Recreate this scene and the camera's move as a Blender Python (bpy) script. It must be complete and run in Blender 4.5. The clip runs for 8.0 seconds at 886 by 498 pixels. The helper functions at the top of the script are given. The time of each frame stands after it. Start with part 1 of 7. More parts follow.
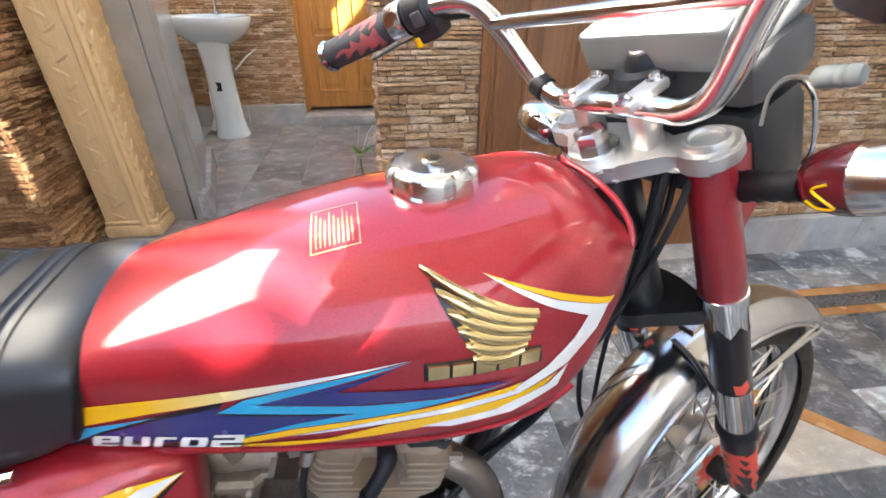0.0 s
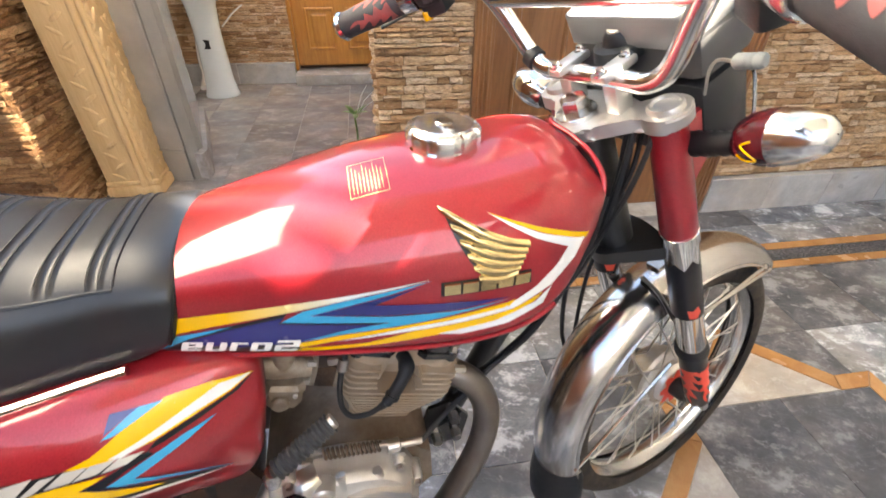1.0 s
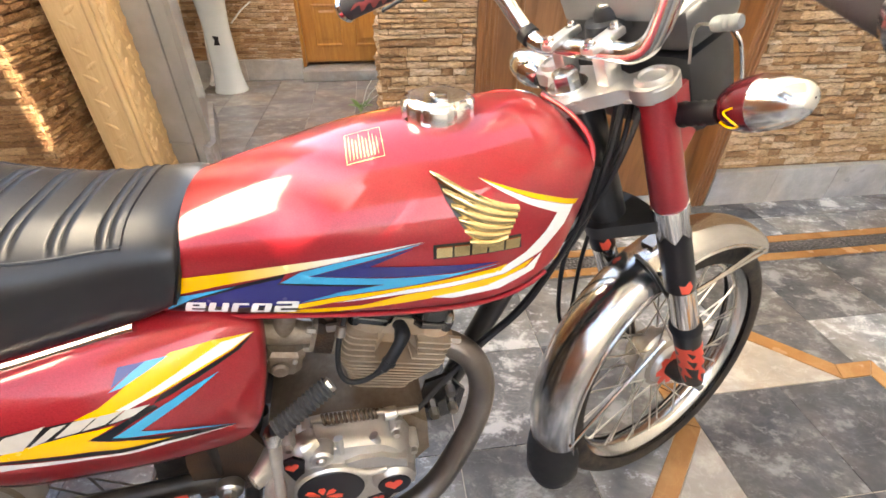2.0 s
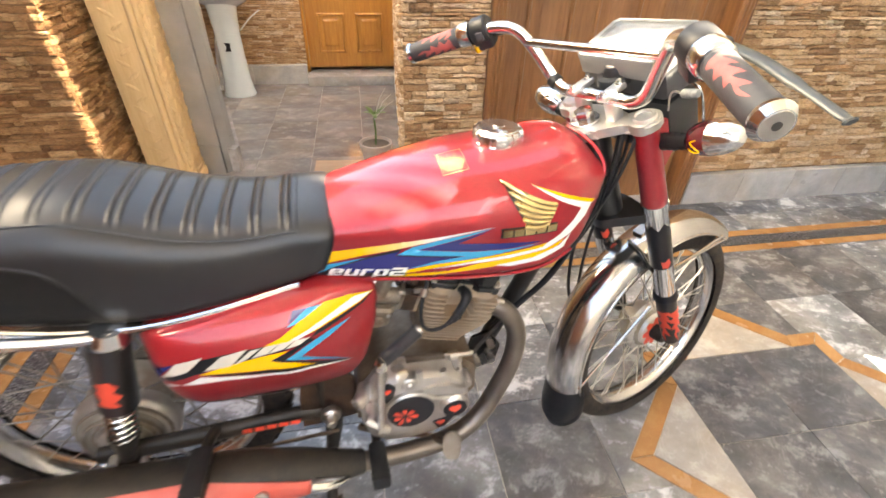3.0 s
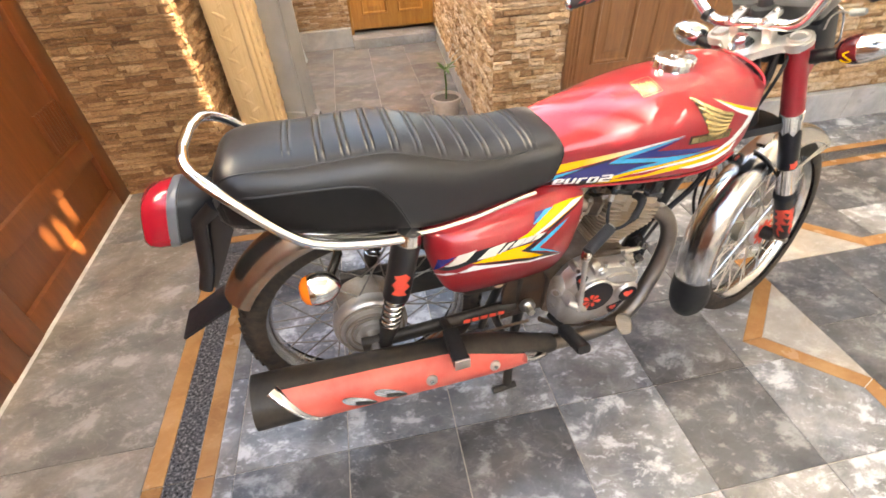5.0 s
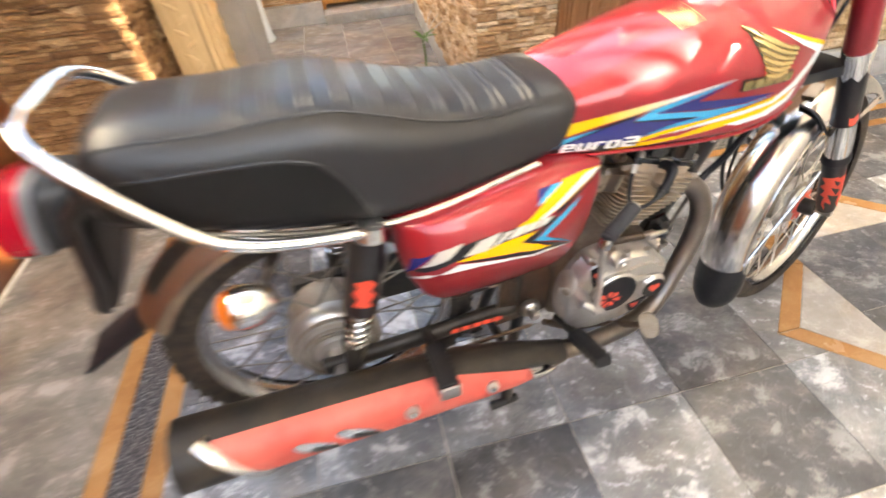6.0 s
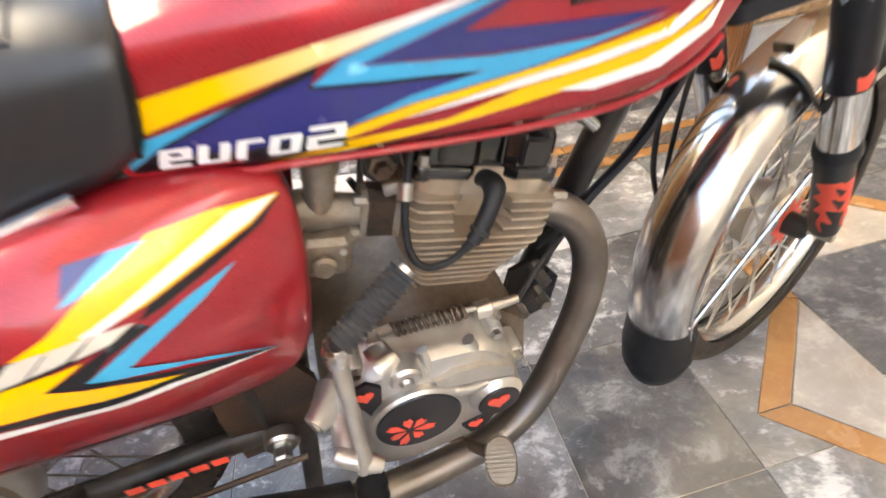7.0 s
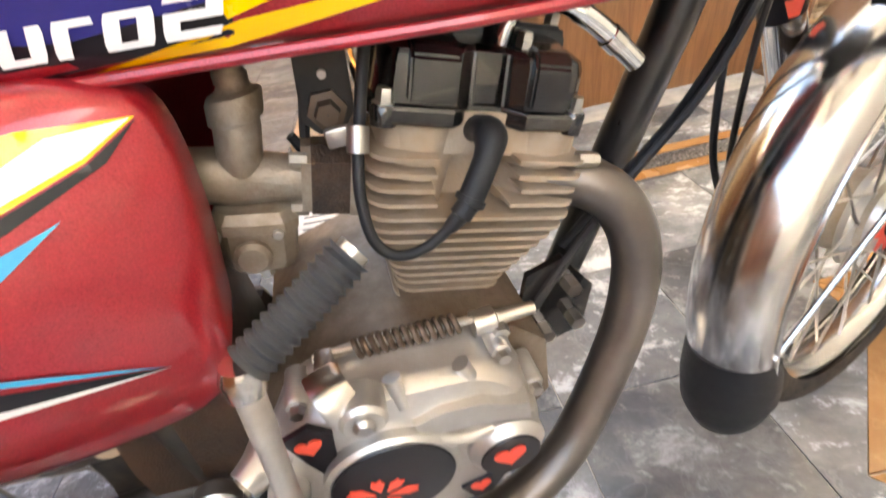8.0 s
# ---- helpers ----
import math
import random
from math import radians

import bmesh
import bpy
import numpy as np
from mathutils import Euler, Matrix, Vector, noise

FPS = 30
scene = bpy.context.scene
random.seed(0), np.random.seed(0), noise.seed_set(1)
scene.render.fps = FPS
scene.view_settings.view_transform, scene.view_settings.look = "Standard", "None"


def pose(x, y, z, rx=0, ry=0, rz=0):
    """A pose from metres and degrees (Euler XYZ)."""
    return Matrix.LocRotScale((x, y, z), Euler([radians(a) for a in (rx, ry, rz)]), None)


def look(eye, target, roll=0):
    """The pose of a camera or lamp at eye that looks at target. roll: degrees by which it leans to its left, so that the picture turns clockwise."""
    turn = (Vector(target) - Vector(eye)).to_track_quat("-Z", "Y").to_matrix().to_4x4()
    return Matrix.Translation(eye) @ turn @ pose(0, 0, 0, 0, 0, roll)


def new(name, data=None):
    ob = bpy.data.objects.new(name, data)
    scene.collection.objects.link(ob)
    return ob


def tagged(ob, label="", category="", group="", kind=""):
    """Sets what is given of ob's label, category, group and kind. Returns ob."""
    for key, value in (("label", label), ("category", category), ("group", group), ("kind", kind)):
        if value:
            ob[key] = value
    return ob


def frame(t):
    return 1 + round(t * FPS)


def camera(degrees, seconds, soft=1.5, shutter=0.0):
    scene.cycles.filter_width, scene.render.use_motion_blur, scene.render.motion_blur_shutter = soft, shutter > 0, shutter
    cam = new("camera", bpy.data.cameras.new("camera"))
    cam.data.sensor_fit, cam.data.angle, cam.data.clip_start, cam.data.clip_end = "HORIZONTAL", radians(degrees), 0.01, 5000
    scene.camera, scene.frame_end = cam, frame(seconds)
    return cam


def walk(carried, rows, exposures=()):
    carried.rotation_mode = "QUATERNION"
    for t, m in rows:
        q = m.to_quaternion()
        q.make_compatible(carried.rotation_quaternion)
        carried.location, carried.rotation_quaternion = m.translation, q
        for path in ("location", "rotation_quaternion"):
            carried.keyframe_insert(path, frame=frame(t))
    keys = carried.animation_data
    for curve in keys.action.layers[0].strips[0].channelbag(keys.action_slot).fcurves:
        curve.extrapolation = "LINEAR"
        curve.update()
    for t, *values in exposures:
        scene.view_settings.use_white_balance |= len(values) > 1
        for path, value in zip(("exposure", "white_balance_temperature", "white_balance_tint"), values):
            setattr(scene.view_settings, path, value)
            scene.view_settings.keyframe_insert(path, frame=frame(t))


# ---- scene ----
cam = camera(89.0, 8.0, soft=1.6, shutter=0.5)
PATH = [
    (0, (0.842, 0.718, 1.009), (1.067, 2.417, -0.021), 0.4),
    (0.5, (0.812, 0.675, 1.048), (1.065, 2.315, -0.069), 0.7),
    (1, (0.807, 0.629, 1.045), (1.068, 2.23, -0.125), 1.0),
    (1.5, (0.815, 0.59, 1.026), (1.052, 2.186, -0.156), 0.9),
    (1.7, (0.819, 0.596, 1.017), (1.043, 2.2, -0.156), 0.5),
    (2.8, (0.723, 0.472, 1.11), (1.009, 2.071, -0.056), 1.8),
    (3, (0.664, 0.41, 1.138), (0.968, 2.001, -0.035), 2.1),
    (3.5, (0.538, 0.315, 1.177), (0.868, 1.887, -0.015), 2.4),
    (4, (0.467, 0.241, 1.197), (0.776, 1.8, -0.017), 2.4),
    (4.5, (0.372, 0.226, 1.207), (0.635, 1.769, -0.037), 2.1),
    (4.7, (0.294, 0.234, 1.199), (0.528, 1.763, -0.069), -1.5),
    (5.8, (0.211, 0.377, 1.123), (0.453, 1.817, -0.243), -4.5),
    (6, (0.295, 0.428, 1.05), (0.561, 1.879, -0.3), -4.7),
    (6.5, (0.6, 0.609, 0.926), (0.895, 2.067, -0.411), -4.4),
    (7, (0.724, 0.694, 0.825), (0.946, 2.142, -0.536), -7.5),
    (7.5, (0.763, 0.738, 0.721), (0.862, 2.195, -0.645), -10.5),
    (8, (0.766, 0.756, 0.708), (0.874, 2.336, -0.514), -11.0),
]
walk(cam, [(t, look(eye, target, roll)) for t, eye, target, roll in PATH],
     [(0.0, 4.38, 6700, 8), (0.6, 4.43, 7400, 9), (1.5, 4.65, 8200, 10), (3.0, 4.8, 8700, 10), (4.5, 4.9, 8700, 10), (6.0, 5.0, 8700, 10), (6.5, 4.95, 8700, 10), (7.3, 4.9, 8500, 10), (8.0, 5.12, 8500, 10)])

# ---- light ----
world = bpy.data.worlds.new("world")
world.use_nodes = True
scene.world = world
wn, wl = world.node_tree.nodes, world.node_tree.links
sky = wn.new("ShaderNodeTexSky")
sky.sky_type, sky.sun_disc = "NISHITA", False
SUN_ELEVATION, SUN_AZIMUTH = 40.0, 122.0  # degrees; the azimuth turns clockwise from +y
sky.sun_elevation, sky.sun_rotation = radians(SUN_ELEVATION), radians(SUN_AZIMUTH)
sky.air_density, sky.dust_density, sky.ozone_density = 1.0, 3.0, 1.0
wl.new(sky.outputs["Color"], wn["Background"].inputs["Color"])
wn["Background"].inputs["Strength"].default_value = 0.055
sun_data = bpy.data.lights.new("sun", "SUN")
sun_data.energy, sun_data.angle, sun_data.color = 5.0, radians(0.4), (1.0, 0.97, 0.92)
sun_lamp = new("sun", sun_data)
to_sun = Vector((math.cos(radians(SUN_ELEVATION)) * math.sin(radians(SUN_AZIMUTH)), math.cos(radians(SUN_ELEVATION)) * math.cos(radians(SUN_AZIMUTH)), math.sin(radians(SUN_ELEVATION))))
sun_lamp.matrix_world = look(to_sun * 20, (0, 0, 0))

# ---- materials ----
def material(name, rough=0.5, metal=0.0, colour=(0.5, 0.5, 0.5), coat=0.0, spec=None):
    m = bpy.data.materials.new(name)
    m.use_nodes = True
    b = m.node_tree.nodes["Principled BSDF"]
    b.inputs["Base Color"].default_value = (*colour, 1)
    b.inputs["Roughness"].default_value, b.inputs["Metallic"].default_value = rough, metal
    b.inputs["Coat Weight"].default_value = coat
    b.inputs["Coat Roughness"].default_value = 0.04
    if spec is not None:
        b.inputs["Specular IOR Level"].default_value = spec
    return m


class Nodes:
    """Short calls for building a node tree."""

    def __init__(self, m):
        self.n, self.l = m.node_tree.nodes, m.node_tree.links
        self.b = self.n["Principled BSDF"]

    def link(self, a, b):
        self.l.new(a, b)

    def coord(self, kind="Object"):
        return self.n.new("ShaderNodeTexCoord").outputs[kind]

    def mapped(self, vec, scale=(1, 1, 1), rot=(0, 0, 0)):
        k = self.n.new("ShaderNodeMapping")
        k.inputs["Scale"].default_value, k.inputs["Rotation"].default_value = scale, rot
        self.link(vec, k.inputs["Vector"])
        return k.outputs["Vector"]

    def noise(self, vec, scale, detail=4, rough=0.55, warp=0.0):
        k = self.n.new("ShaderNodeTexNoise")
        k.inputs["Scale"].default_value, k.inputs["Detail"].default_value = scale, detail
        k.inputs["Roughness"].default_value, k.inputs["Distortion"].default_value = rough, warp
        self.link(vec, k.inputs["Vector"])
        return k.outputs["Fac"]

    def ramp(self, fac, stops):
        k = self.n.new("ShaderNodeValToRGB")
        r = k.color_ramp
        while len(r.elements) < len(stops):
            r.elements.new(0.5)
        for e, (p, c) in zip(r.elements, stops):
            e.position = p
            e.color = (*c, 1) if len(c) == 3 else (c[0], c[0], c[0], 1)
        self.link(fac, k.inputs["Fac"])
        return k.outputs["Color"]

    def mix(self, fac, a, b, blend="MIX"):
        k = self.n.new("ShaderNodeMix")
        k.data_type, k.blend_type = "RGBA", blend
        for value, slot in ((fac, k.inputs["Factor"]), (a, k.inputs["A"]), (b, k.inputs["B"])):
            slot = slot if not isinstance(slot, str) else slot
            if isinstance(value, bpy.types.NodeSocket):
                self.link(value, slot)
            elif isinstance(value, (int, float)):
                slot.default_value = value
            else:
                slot.default_value = (*value, 1)
        return k.outputs["Result"]

    def math(self, op, a, b=0.0):
        k = self.n.new("ShaderNodeMath")
        k.operation = op
        for i, v in enumerate((a, b)):
            if isinstance(v, bpy.types.NodeSocket):
                self.link(v, k.inputs[i])
            else:
                k.inputs[i].default_value = v
        return k.outputs[0]

    def random(self):
        return self.n.new("ShaderNodeObjectInfo").outputs["Random"]

    def shifted(self, vec, amount):
        """The coordinates moved by the object's own random number, so that alike pieces differ."""
        k = self.n.new("ShaderNodeCombineXYZ")
        r = self.random()
        self.link(self.math("MULTIPLY", r, amount), k.inputs[0])
        self.link(self.math("MULTIPLY", r, amount * 1.7), k.inputs[1])
        self.link(self.math("MULTIPLY", r, amount * 0.6), k.inputs[2])
        v = self.n.new("ShaderNodeVectorMath")
        self.link(vec, v.inputs[0])
        self.link(k.outputs[0], v.inputs[1])
        return v.outputs[0]

    def colour(self, c):
        self.link(c, self.b.inputs["Base Color"])

    def rough(self, fac, low, high):
        k = self.n.new("ShaderNodeMapRange")
        k.inputs["To Min"].default_value, k.inputs["To Max"].default_value = low, high
        self.link(fac, k.inputs["Value"])
        self.link(k.outputs[0], self.b.inputs["Roughness"])

    def bump(self, fac, strength, distance=0.002):
        k = self.n.new("ShaderNodeBump")
        k.inputs["Strength"].default_value, k.inputs["Distance"].default_value = strength, distance
        self.link(fac, k.inputs["Height"])
        self.link(k.outputs[0], self.b.inputs["Normal"])


def marble(name, dark, mid, light, spots=0.5, rough=(0.1, 0.3), turn=0.5, warm=0.5):
    """Polished grey marble: cloudy blue-grey and brownish-grey fields, pale blotches and thin veins."""
    m = material(name, 0.2)
    k = Nodes(m)
    v = k.shifted(k.coord(), 13.0)
    w = k.mapped(v, (1, 1.35, 1), (0, 0, turn))
    cloud = k.noise(w, 4.5, 8, 0.68, 0.15)
    base = k.ramp(cloud, [(0.28, dark), (0.5, mid), (0.68, light)])
    tint = k.noise(w, 2.6, 5, 0.6, 0.4)
    brown = k.ramp(cloud, [(0.28, tuple(x * y for x, y in zip(dark, (1.25, 1.0, 0.75)))), (0.68, tuple(x * y for x, y in zip(light, (1.12, 0.98, 0.82))))])
    base = k.mix(k.math("MULTIPLY", k.ramp(tint, [(0.42, (0,)), (0.6, (1,))]), warm), base, brown)
    pale = tuple(min(0.8, c * 1.9) for c in light)
    patch = k.noise(w, 9.0, 9, 0.72, 0.25)
    base = k.mix(k.math("MULTIPLY", k.ramp(patch, [(0.54, (0,)), (0.62, (1,))]), spots * 0.75), base, pale)
    fleck = k.noise(k.mapped(w, (1, 1.3, 1)), 26, 7, 0.7, 0.2)
    base = k.mix(k.math("MULTIPLY", k.ramp(fleck, [(0.58, (0,)), (0.66, (1,))]), spots * 0.6), base, pale)
    vein = k.math("ABSOLUTE", k.math("SUBTRACT", k.noise(w, 5.0, 6, 0.6, 1.8), 0.5))
    base = k.mix(k.math("MULTIPLY", k.ramp(vein, [(0.0, (1,)), (0.02, (0,))]), 0.10), base, pale)
    tone = k.n.new("ShaderNodeMapRange")
    tone.inputs["To Min"].default_value, tone.inputs["To Max"].default_value = 0.0, 1.0
    k.link(k.random(), tone.inputs["Value"])
    base = k.mix(1.0, base, k.ramp(tone.outputs[0], [(0.0, (0.80, 0.80, 0.82)), (1.0, (1.0, 0.99, 0.97))]), "MULTIPLY")
    k.colour(base)
    k.rough(k.noise(v, 9, 4), *rough)
    k.bump(fleck, 0.04)
    return m


MARBLE = marble("grey_marble", (0.070, 0.080, 0.097), (0.175, 0.190, 0.211), (0.335, 0.352, 0.38), 0.95, (0.06, 0.22), warm=0.5)
MARBLE_DARK = marble("dark_marble", (0.042, 0.047, 0.056), (0.095, 0.102, 0.114), (0.20, 0.206, 0.216), 0.7, (0.06, 0.22), turn=0.9, warm=0.4)
GATE_SLAB = marble("warm_grey_marble", (0.13, 0.12, 0.108), (0.20, 0.185, 0.165), (0.30, 0.275, 0.25), 0.4, (0.08, 0.22), 1.0)
PASSAGE_SLAB = marble("passage_marble", (0.17, 0.157, 0.142), (0.25, 0.232, 0.212), (0.33, 0.305, 0.28), 0.25, (0.14, 0.3), 0.8, warm=0.5)
MARBLE_PALE = marble("pale_marble", (0.26, 0.245, 0.23), (0.36, 0.34, 0.32), (0.44, 0.42, 0.40), 0.25, turn=1.2)
SKIRTING = marble("skirting_marble", (0.28, 0.28, 0.28), (0.42, 0.42, 0.42), (0.52, 0.52, 0.51), 0.15, (0.2, 0.45))
BROWN_MARBLE = marble("brown_marble", (0.27, 0.13, 0.05), (0.38, 0.19, 0.075), (0.45, 0.25, 0.11), 0.03, (0.15, 0.35), warm=0.0)


def granite():
    m = material("dark_granite", 0.25)
    k = Nodes(m)
    v = k.coord()
    g = k.noise(v, 120, 3, 0.7)
    c = k.ramp(g, [(0.38, (0.015, 0.016, 0.018)), (0.52, (0.06, 0.06, 0.065)), (0.62, (0.22, 0.22, 0.22)), (0.75, (0.4, 0.4, 0.4))])
    k.colour(c)
    k.rough(g, 0.2, 0.4)
    return m


GRANITE = granite()


def grout():
    m = material("grout", 0.8)
    k = Nodes(m)
    v = k.coord()
    k.colour(k.ramp(k.noise(v, 20, 5), [(0.3, (0.34, 0.31, 0.265)), (0.7, (0.50, 0.465, 0.415))]))
    return m


GROUT = grout()


def ledge_stone(name, tones):
    """Split sandstone strips: each has its own tone, from cream through tan to dark brown."""
    m = material(name, 0.85)
    k = Nodes(m)
    r = k.random()
    tone = k.ramp(r, [(i / (len(tones) - 1), c) for i, c in enumerate(tones)])
    w = k.shifted(k.n.new("ShaderNodeNewGeometry").outputs["Position"], 7.0)
    grain = k.noise(k.mapped(w, (1, 1, 3.0)), 70, 6, 0.7)
    stain = k.noise(k.mapped(w, (1, 1, 2.0)), 16, 5, 0.6)
    dark = tuple(x * 0.4 for x in tones[1])
    c = k.mix(k.ramp(stain, [(0.34, (0.85,)), (0.55, (0.0,))]), tone, k.mix(0.75, tone, tones[1]))
    c = k.mix(k.ramp(grain, [(0.32, (0.75,)), (0.5, (0.0,))]), c, dark)
    c = k.mix(k.ramp(grain, [(0.56, (0.0,)), (0.75, (0.55,))]), c, tuple(min(0.85, x * 1.25) for x in tones[-1]))
    k.colour(c)
    k.rough(grain, 0.7, 0.95)
    k.bump(k.math("ADD", grain, k.math("MULTIPLY", stain, 2.0)), 1.0, 0.008)
    return m


STONE = ledge_stone("ledge_stone", [(0.30, 0.155, 0.070), (0.48, 0.27, 0.13), (0.60, 0.37, 0.195), (0.68, 0.455, 0.26), (0.74, 0.53, 0.34), (0.80, 0.62, 0.43)])
BROWN_STONE = ledge_stone("brown_ledge_stone", [(0.18, 0.082, 0.033), (0.31, 0.152, 0.062), (0.43, 0.23, 0.103), (0.52, 0.305, 0.147), (0.62, 0.40, 0.215)])
MORTAR = material("mortar", 0.95, colour=(0.25, 0.15, 0.082))


def wood(name, dark, light, rough=(0.25, 0.5), scale=1.0, axis=2, coat=0.3):
    m = material(name, 0.4, coat=coat)
    k = Nodes(m)
    v = k.coord()
    s = [9.0 * scale] * 3
    s[axis] = 0.8 * scale
    g = k.noise(k.mapped(v, tuple(s)), 3.0, 6, 0.6, 1.2)
    fine = k.noise(k.mapped(v, tuple(x * 9 for x in s)), 3.0, 3)
    c = k.ramp(g, [(0.28, dark), (0.5, tuple((a + b) / 2 for a, b in zip(dark, light))), (0.7, light)])
    c = k.mix(0.25, c, k.ramp(fine, [(0.35, dark), (0.65, light)]))
    k.colour(c)
    k.rough(k.noise(v, 6), *rough)
    k.bump(fine, 0.08)
    return m


DOOR_WOOD = wood("varnished_brown_wood", (0.16, 0.062, 0.022), (0.30, 0.13, 0.048))
PINE_WOOD = wood("varnished_orange_wood", (0.36, 0.135, 0.022), (0.54, 0.245, 0.048))
GATE_WOOD = wood("reddish_brown_gate_paint", (0.13, 0.036, 0.010), (0.21, 0.064, 0.017), (0.25, 0.45))
CREAM_WOOD = wood("cream_carved_wood", (0.58, 0.36, 0.16), (0.74, 0.52, 0.27), (0.45, 0.7), coat=0.0)
SLAB_WOOD = wood("tan_board", (0.40, 0.24, 0.13), (0.56, 0.37, 0.22), (0.5, 0.8), 1.0, 0, 0.0)


def plain(name, colour, rough=0.5, metal=0.0, vary=0.12, scale=18.0, coat=0.0, bump=0.0, dust=None, dust_amount=0.5, spec=None):
    """A painted, cast or moulded surface with slight mottling, wear and optional dust."""
    m = material(name, rough, metal, colour, coat, spec)
    k = Nodes(m)
    v = k.coord()
    g = k.noise(v, scale, 5)
    c = k.ramp(g, [(0.3, tuple(x * (1 - vary) for x in colour)), (0.7, tuple(min(1, x * (1 + vary)) for x in colour))])
    if dust:
        d = k.noise(v, scale * 0.7, 6, 0.7)
        c = k.mix(k.math("MULTIPLY", k.ramp(d, [(0.35, (0,)), (0.65, (1,))]), dust_amount), c, dust)
    k.colour(c)
    k.rough(k.noise(v, scale * 2.3, 4), max(0.02, rough * 0.8), min(1, rough * 1.25))
    if bump:
        k.bump(k.noise(v, scale * 14, 3), bump)
    return m


def red_paint():
    m = material("metallic_red_paint", 0.4, 0.3, (0.36, 0.010, 0.020), 1.0, 0.25)
    k = Nodes(m)
    v = k.coord()
    f = k.noise(v, 900, 2)
    c = k.ramp(f, [(0.3, (0.28, 0.008, 0.016)), (0.7, (0.42, 0.020, 0.030))])
    d = k.noise(v, 9, 6, 0.7)
    c = k.mix(k.math("MULTIPLY", k.ramp(d, [(0.45, (0,)), (0.75, (1,))]), 0.035), c, (0.5, 0.36, 0.30))
    k.colour(c)
    k.rough(k.noise(v, 14, 4), 0.34, 0.46)
    k.b.inputs["Coat Roughness"].default_value = 0.07
    return m


RED = red_paint()
RIM_CHROME = plain("rim_chrome", (0.58, 0.575, 0.565), 0.2, 1.0, 0.06, 30, dust=(0.30, 0.25, 0.20), dust_amount=0.15)
SPOKE_DULL = plain("dull_spoke_steel", (0.20, 0.185, 0.165), 0.45, 0.7, 0.15, 40)
CHROME = plain("chrome", (0.72, 0.72, 0.715), 0.09, 1.0, 0.03, 30)
FENDER_CHROME = plain("hazed_chrome", (0.58, 0.57, 0.56), 0.17, 1.0, 0.06, 22, dust=(0.36, 0.31, 0.26), dust_amount=0.22)
BAR_CHROME = plain("dulled_chrome", (0.78, 0.78, 0.77), 0.17, 1.0, 0.04, 30)
CHROME_WORN = plain("worn_chrome", (0.72, 0.70, 0.67), 0.14, 1.0, 0.06, 25, dust=(0.35, 0.27, 0.19), dust_amount=0.25)
# Brown tint stands for reflections in the rear mudguard; the tab is brown itself.
BROWN_CHROME = plain("brownish_chrome", (0.50, 0.44, 0.385), 0.2, 0.95, 0.1, 20, dust=(0.21, 0.155, 0.11), dust_amount=0.4)
ALLOY = plain("cast_aluminium", (0.62, 0.60, 0.57), 0.38, 0.85, 0.06, 40, bump=0.1)
ALLOY_DUSTY = plain("dusty_aluminium", (0.36, 0.33, 0.29), 0.55, 0.5, 0.15, 30, bump=0.25, dust=(0.25, 0.185, 0.125), dust_amount=0.75)
DUSTY_CASE = plain("dusty_brown_casting", (0.33, 0.29, 0.24), 0.5, 0.45, 0.2, 28, bump=0.3, dust=(0.18, 0.12, 0.07), dust_amount=0.85)
OILY_CASE = plain("oily_brown_casting", (0.24, 0.19, 0.145), 0.45, 0.4, 0.2, 28, bump=0.3, dust=(0.12, 0.075, 0.04), dust_amount=0.8)
TAN_CAST = plain("tan_dusty_casting", (0.42, 0.34, 0.26), 0.6, 0.3, 0.12, 26, bump=0.3, dust=(0.36, 0.25, 0.155), dust_amount=0.8)
CAST = plain("cast_silver", (0.56, 0.54, 0.51), 0.34, 0.8, 0.08, 30, bump=0.15, dust=(0.34, 0.28, 0.22), dust_amount=0.35)
GLOSS_BLACK = plain("glossy_black_paint", (0.010, 0.009, 0.009), 0.16, 0.0, 0.2, 30, coat=0.6, dust=(0.07, 0.055, 0.04), dust_amount=0.15)
RUSTY = plain("rusty_steel", (0.13, 0.092, 0.066), 0.5, 0.6, 0.2, 60, dust=(0.11, 0.068, 0.04), dust_amount=0.6)
OILY = plain("oily_brown_dirt", (0.014, 0.009, 0.006), 0.3, 0.0, 0.3, 34, bump=1.0, dust=(0.13, 0.058, 0.024), dust_amount=0.5)
POLISHED = plain("polished_metal", (0.80, 0.80, 0.78), 0.2, 1.0, 0.04, 30)
BLACK_PAINT = plain("black_paint", (0.012, 0.011, 0.011), 0.3, 0.0, 0.2, 30, coat=0.3)
BLACK_DUSTY = plain("dusty_black_paint", (0.016, 0.015, 0.014), 0.45, 0.0, 0.2, 30, dust=(0.075, 0.055, 0.038), dust_amount=0.4, spec=0.35)
RUBBER = plain("black_rubber", (0.013, 0.013, 0.014), 0.5, 0.0, 0.2, 60, bump=0.2, spec=0.35)
TYRE = plain("tyre_rubber", (0.017, 0.015, 0.014), 0.75, 0.0, 0.2, 50, bump=0.2, dust=(0.10, 0.07, 0.045), dust_amount=0.4, spec=0.3)
PLASTIC = plain("black_plastic", (0.018, 0.019, 0.021), 0.4, 0.0, 0.12, 40, bump=0.1, spec=0.4)
VINYL = plain("grey_black_vinyl", (0.018, 0.0178, 0.019), 0.34, 0.0, 0.06, 50, bump=0.08)
VINYL_DARK = plain("black_vinyl", (0.008, 0.0075, 0.0075), 0.5, 0.0, 0.1, 50, bump=0.35, spec=0.25)
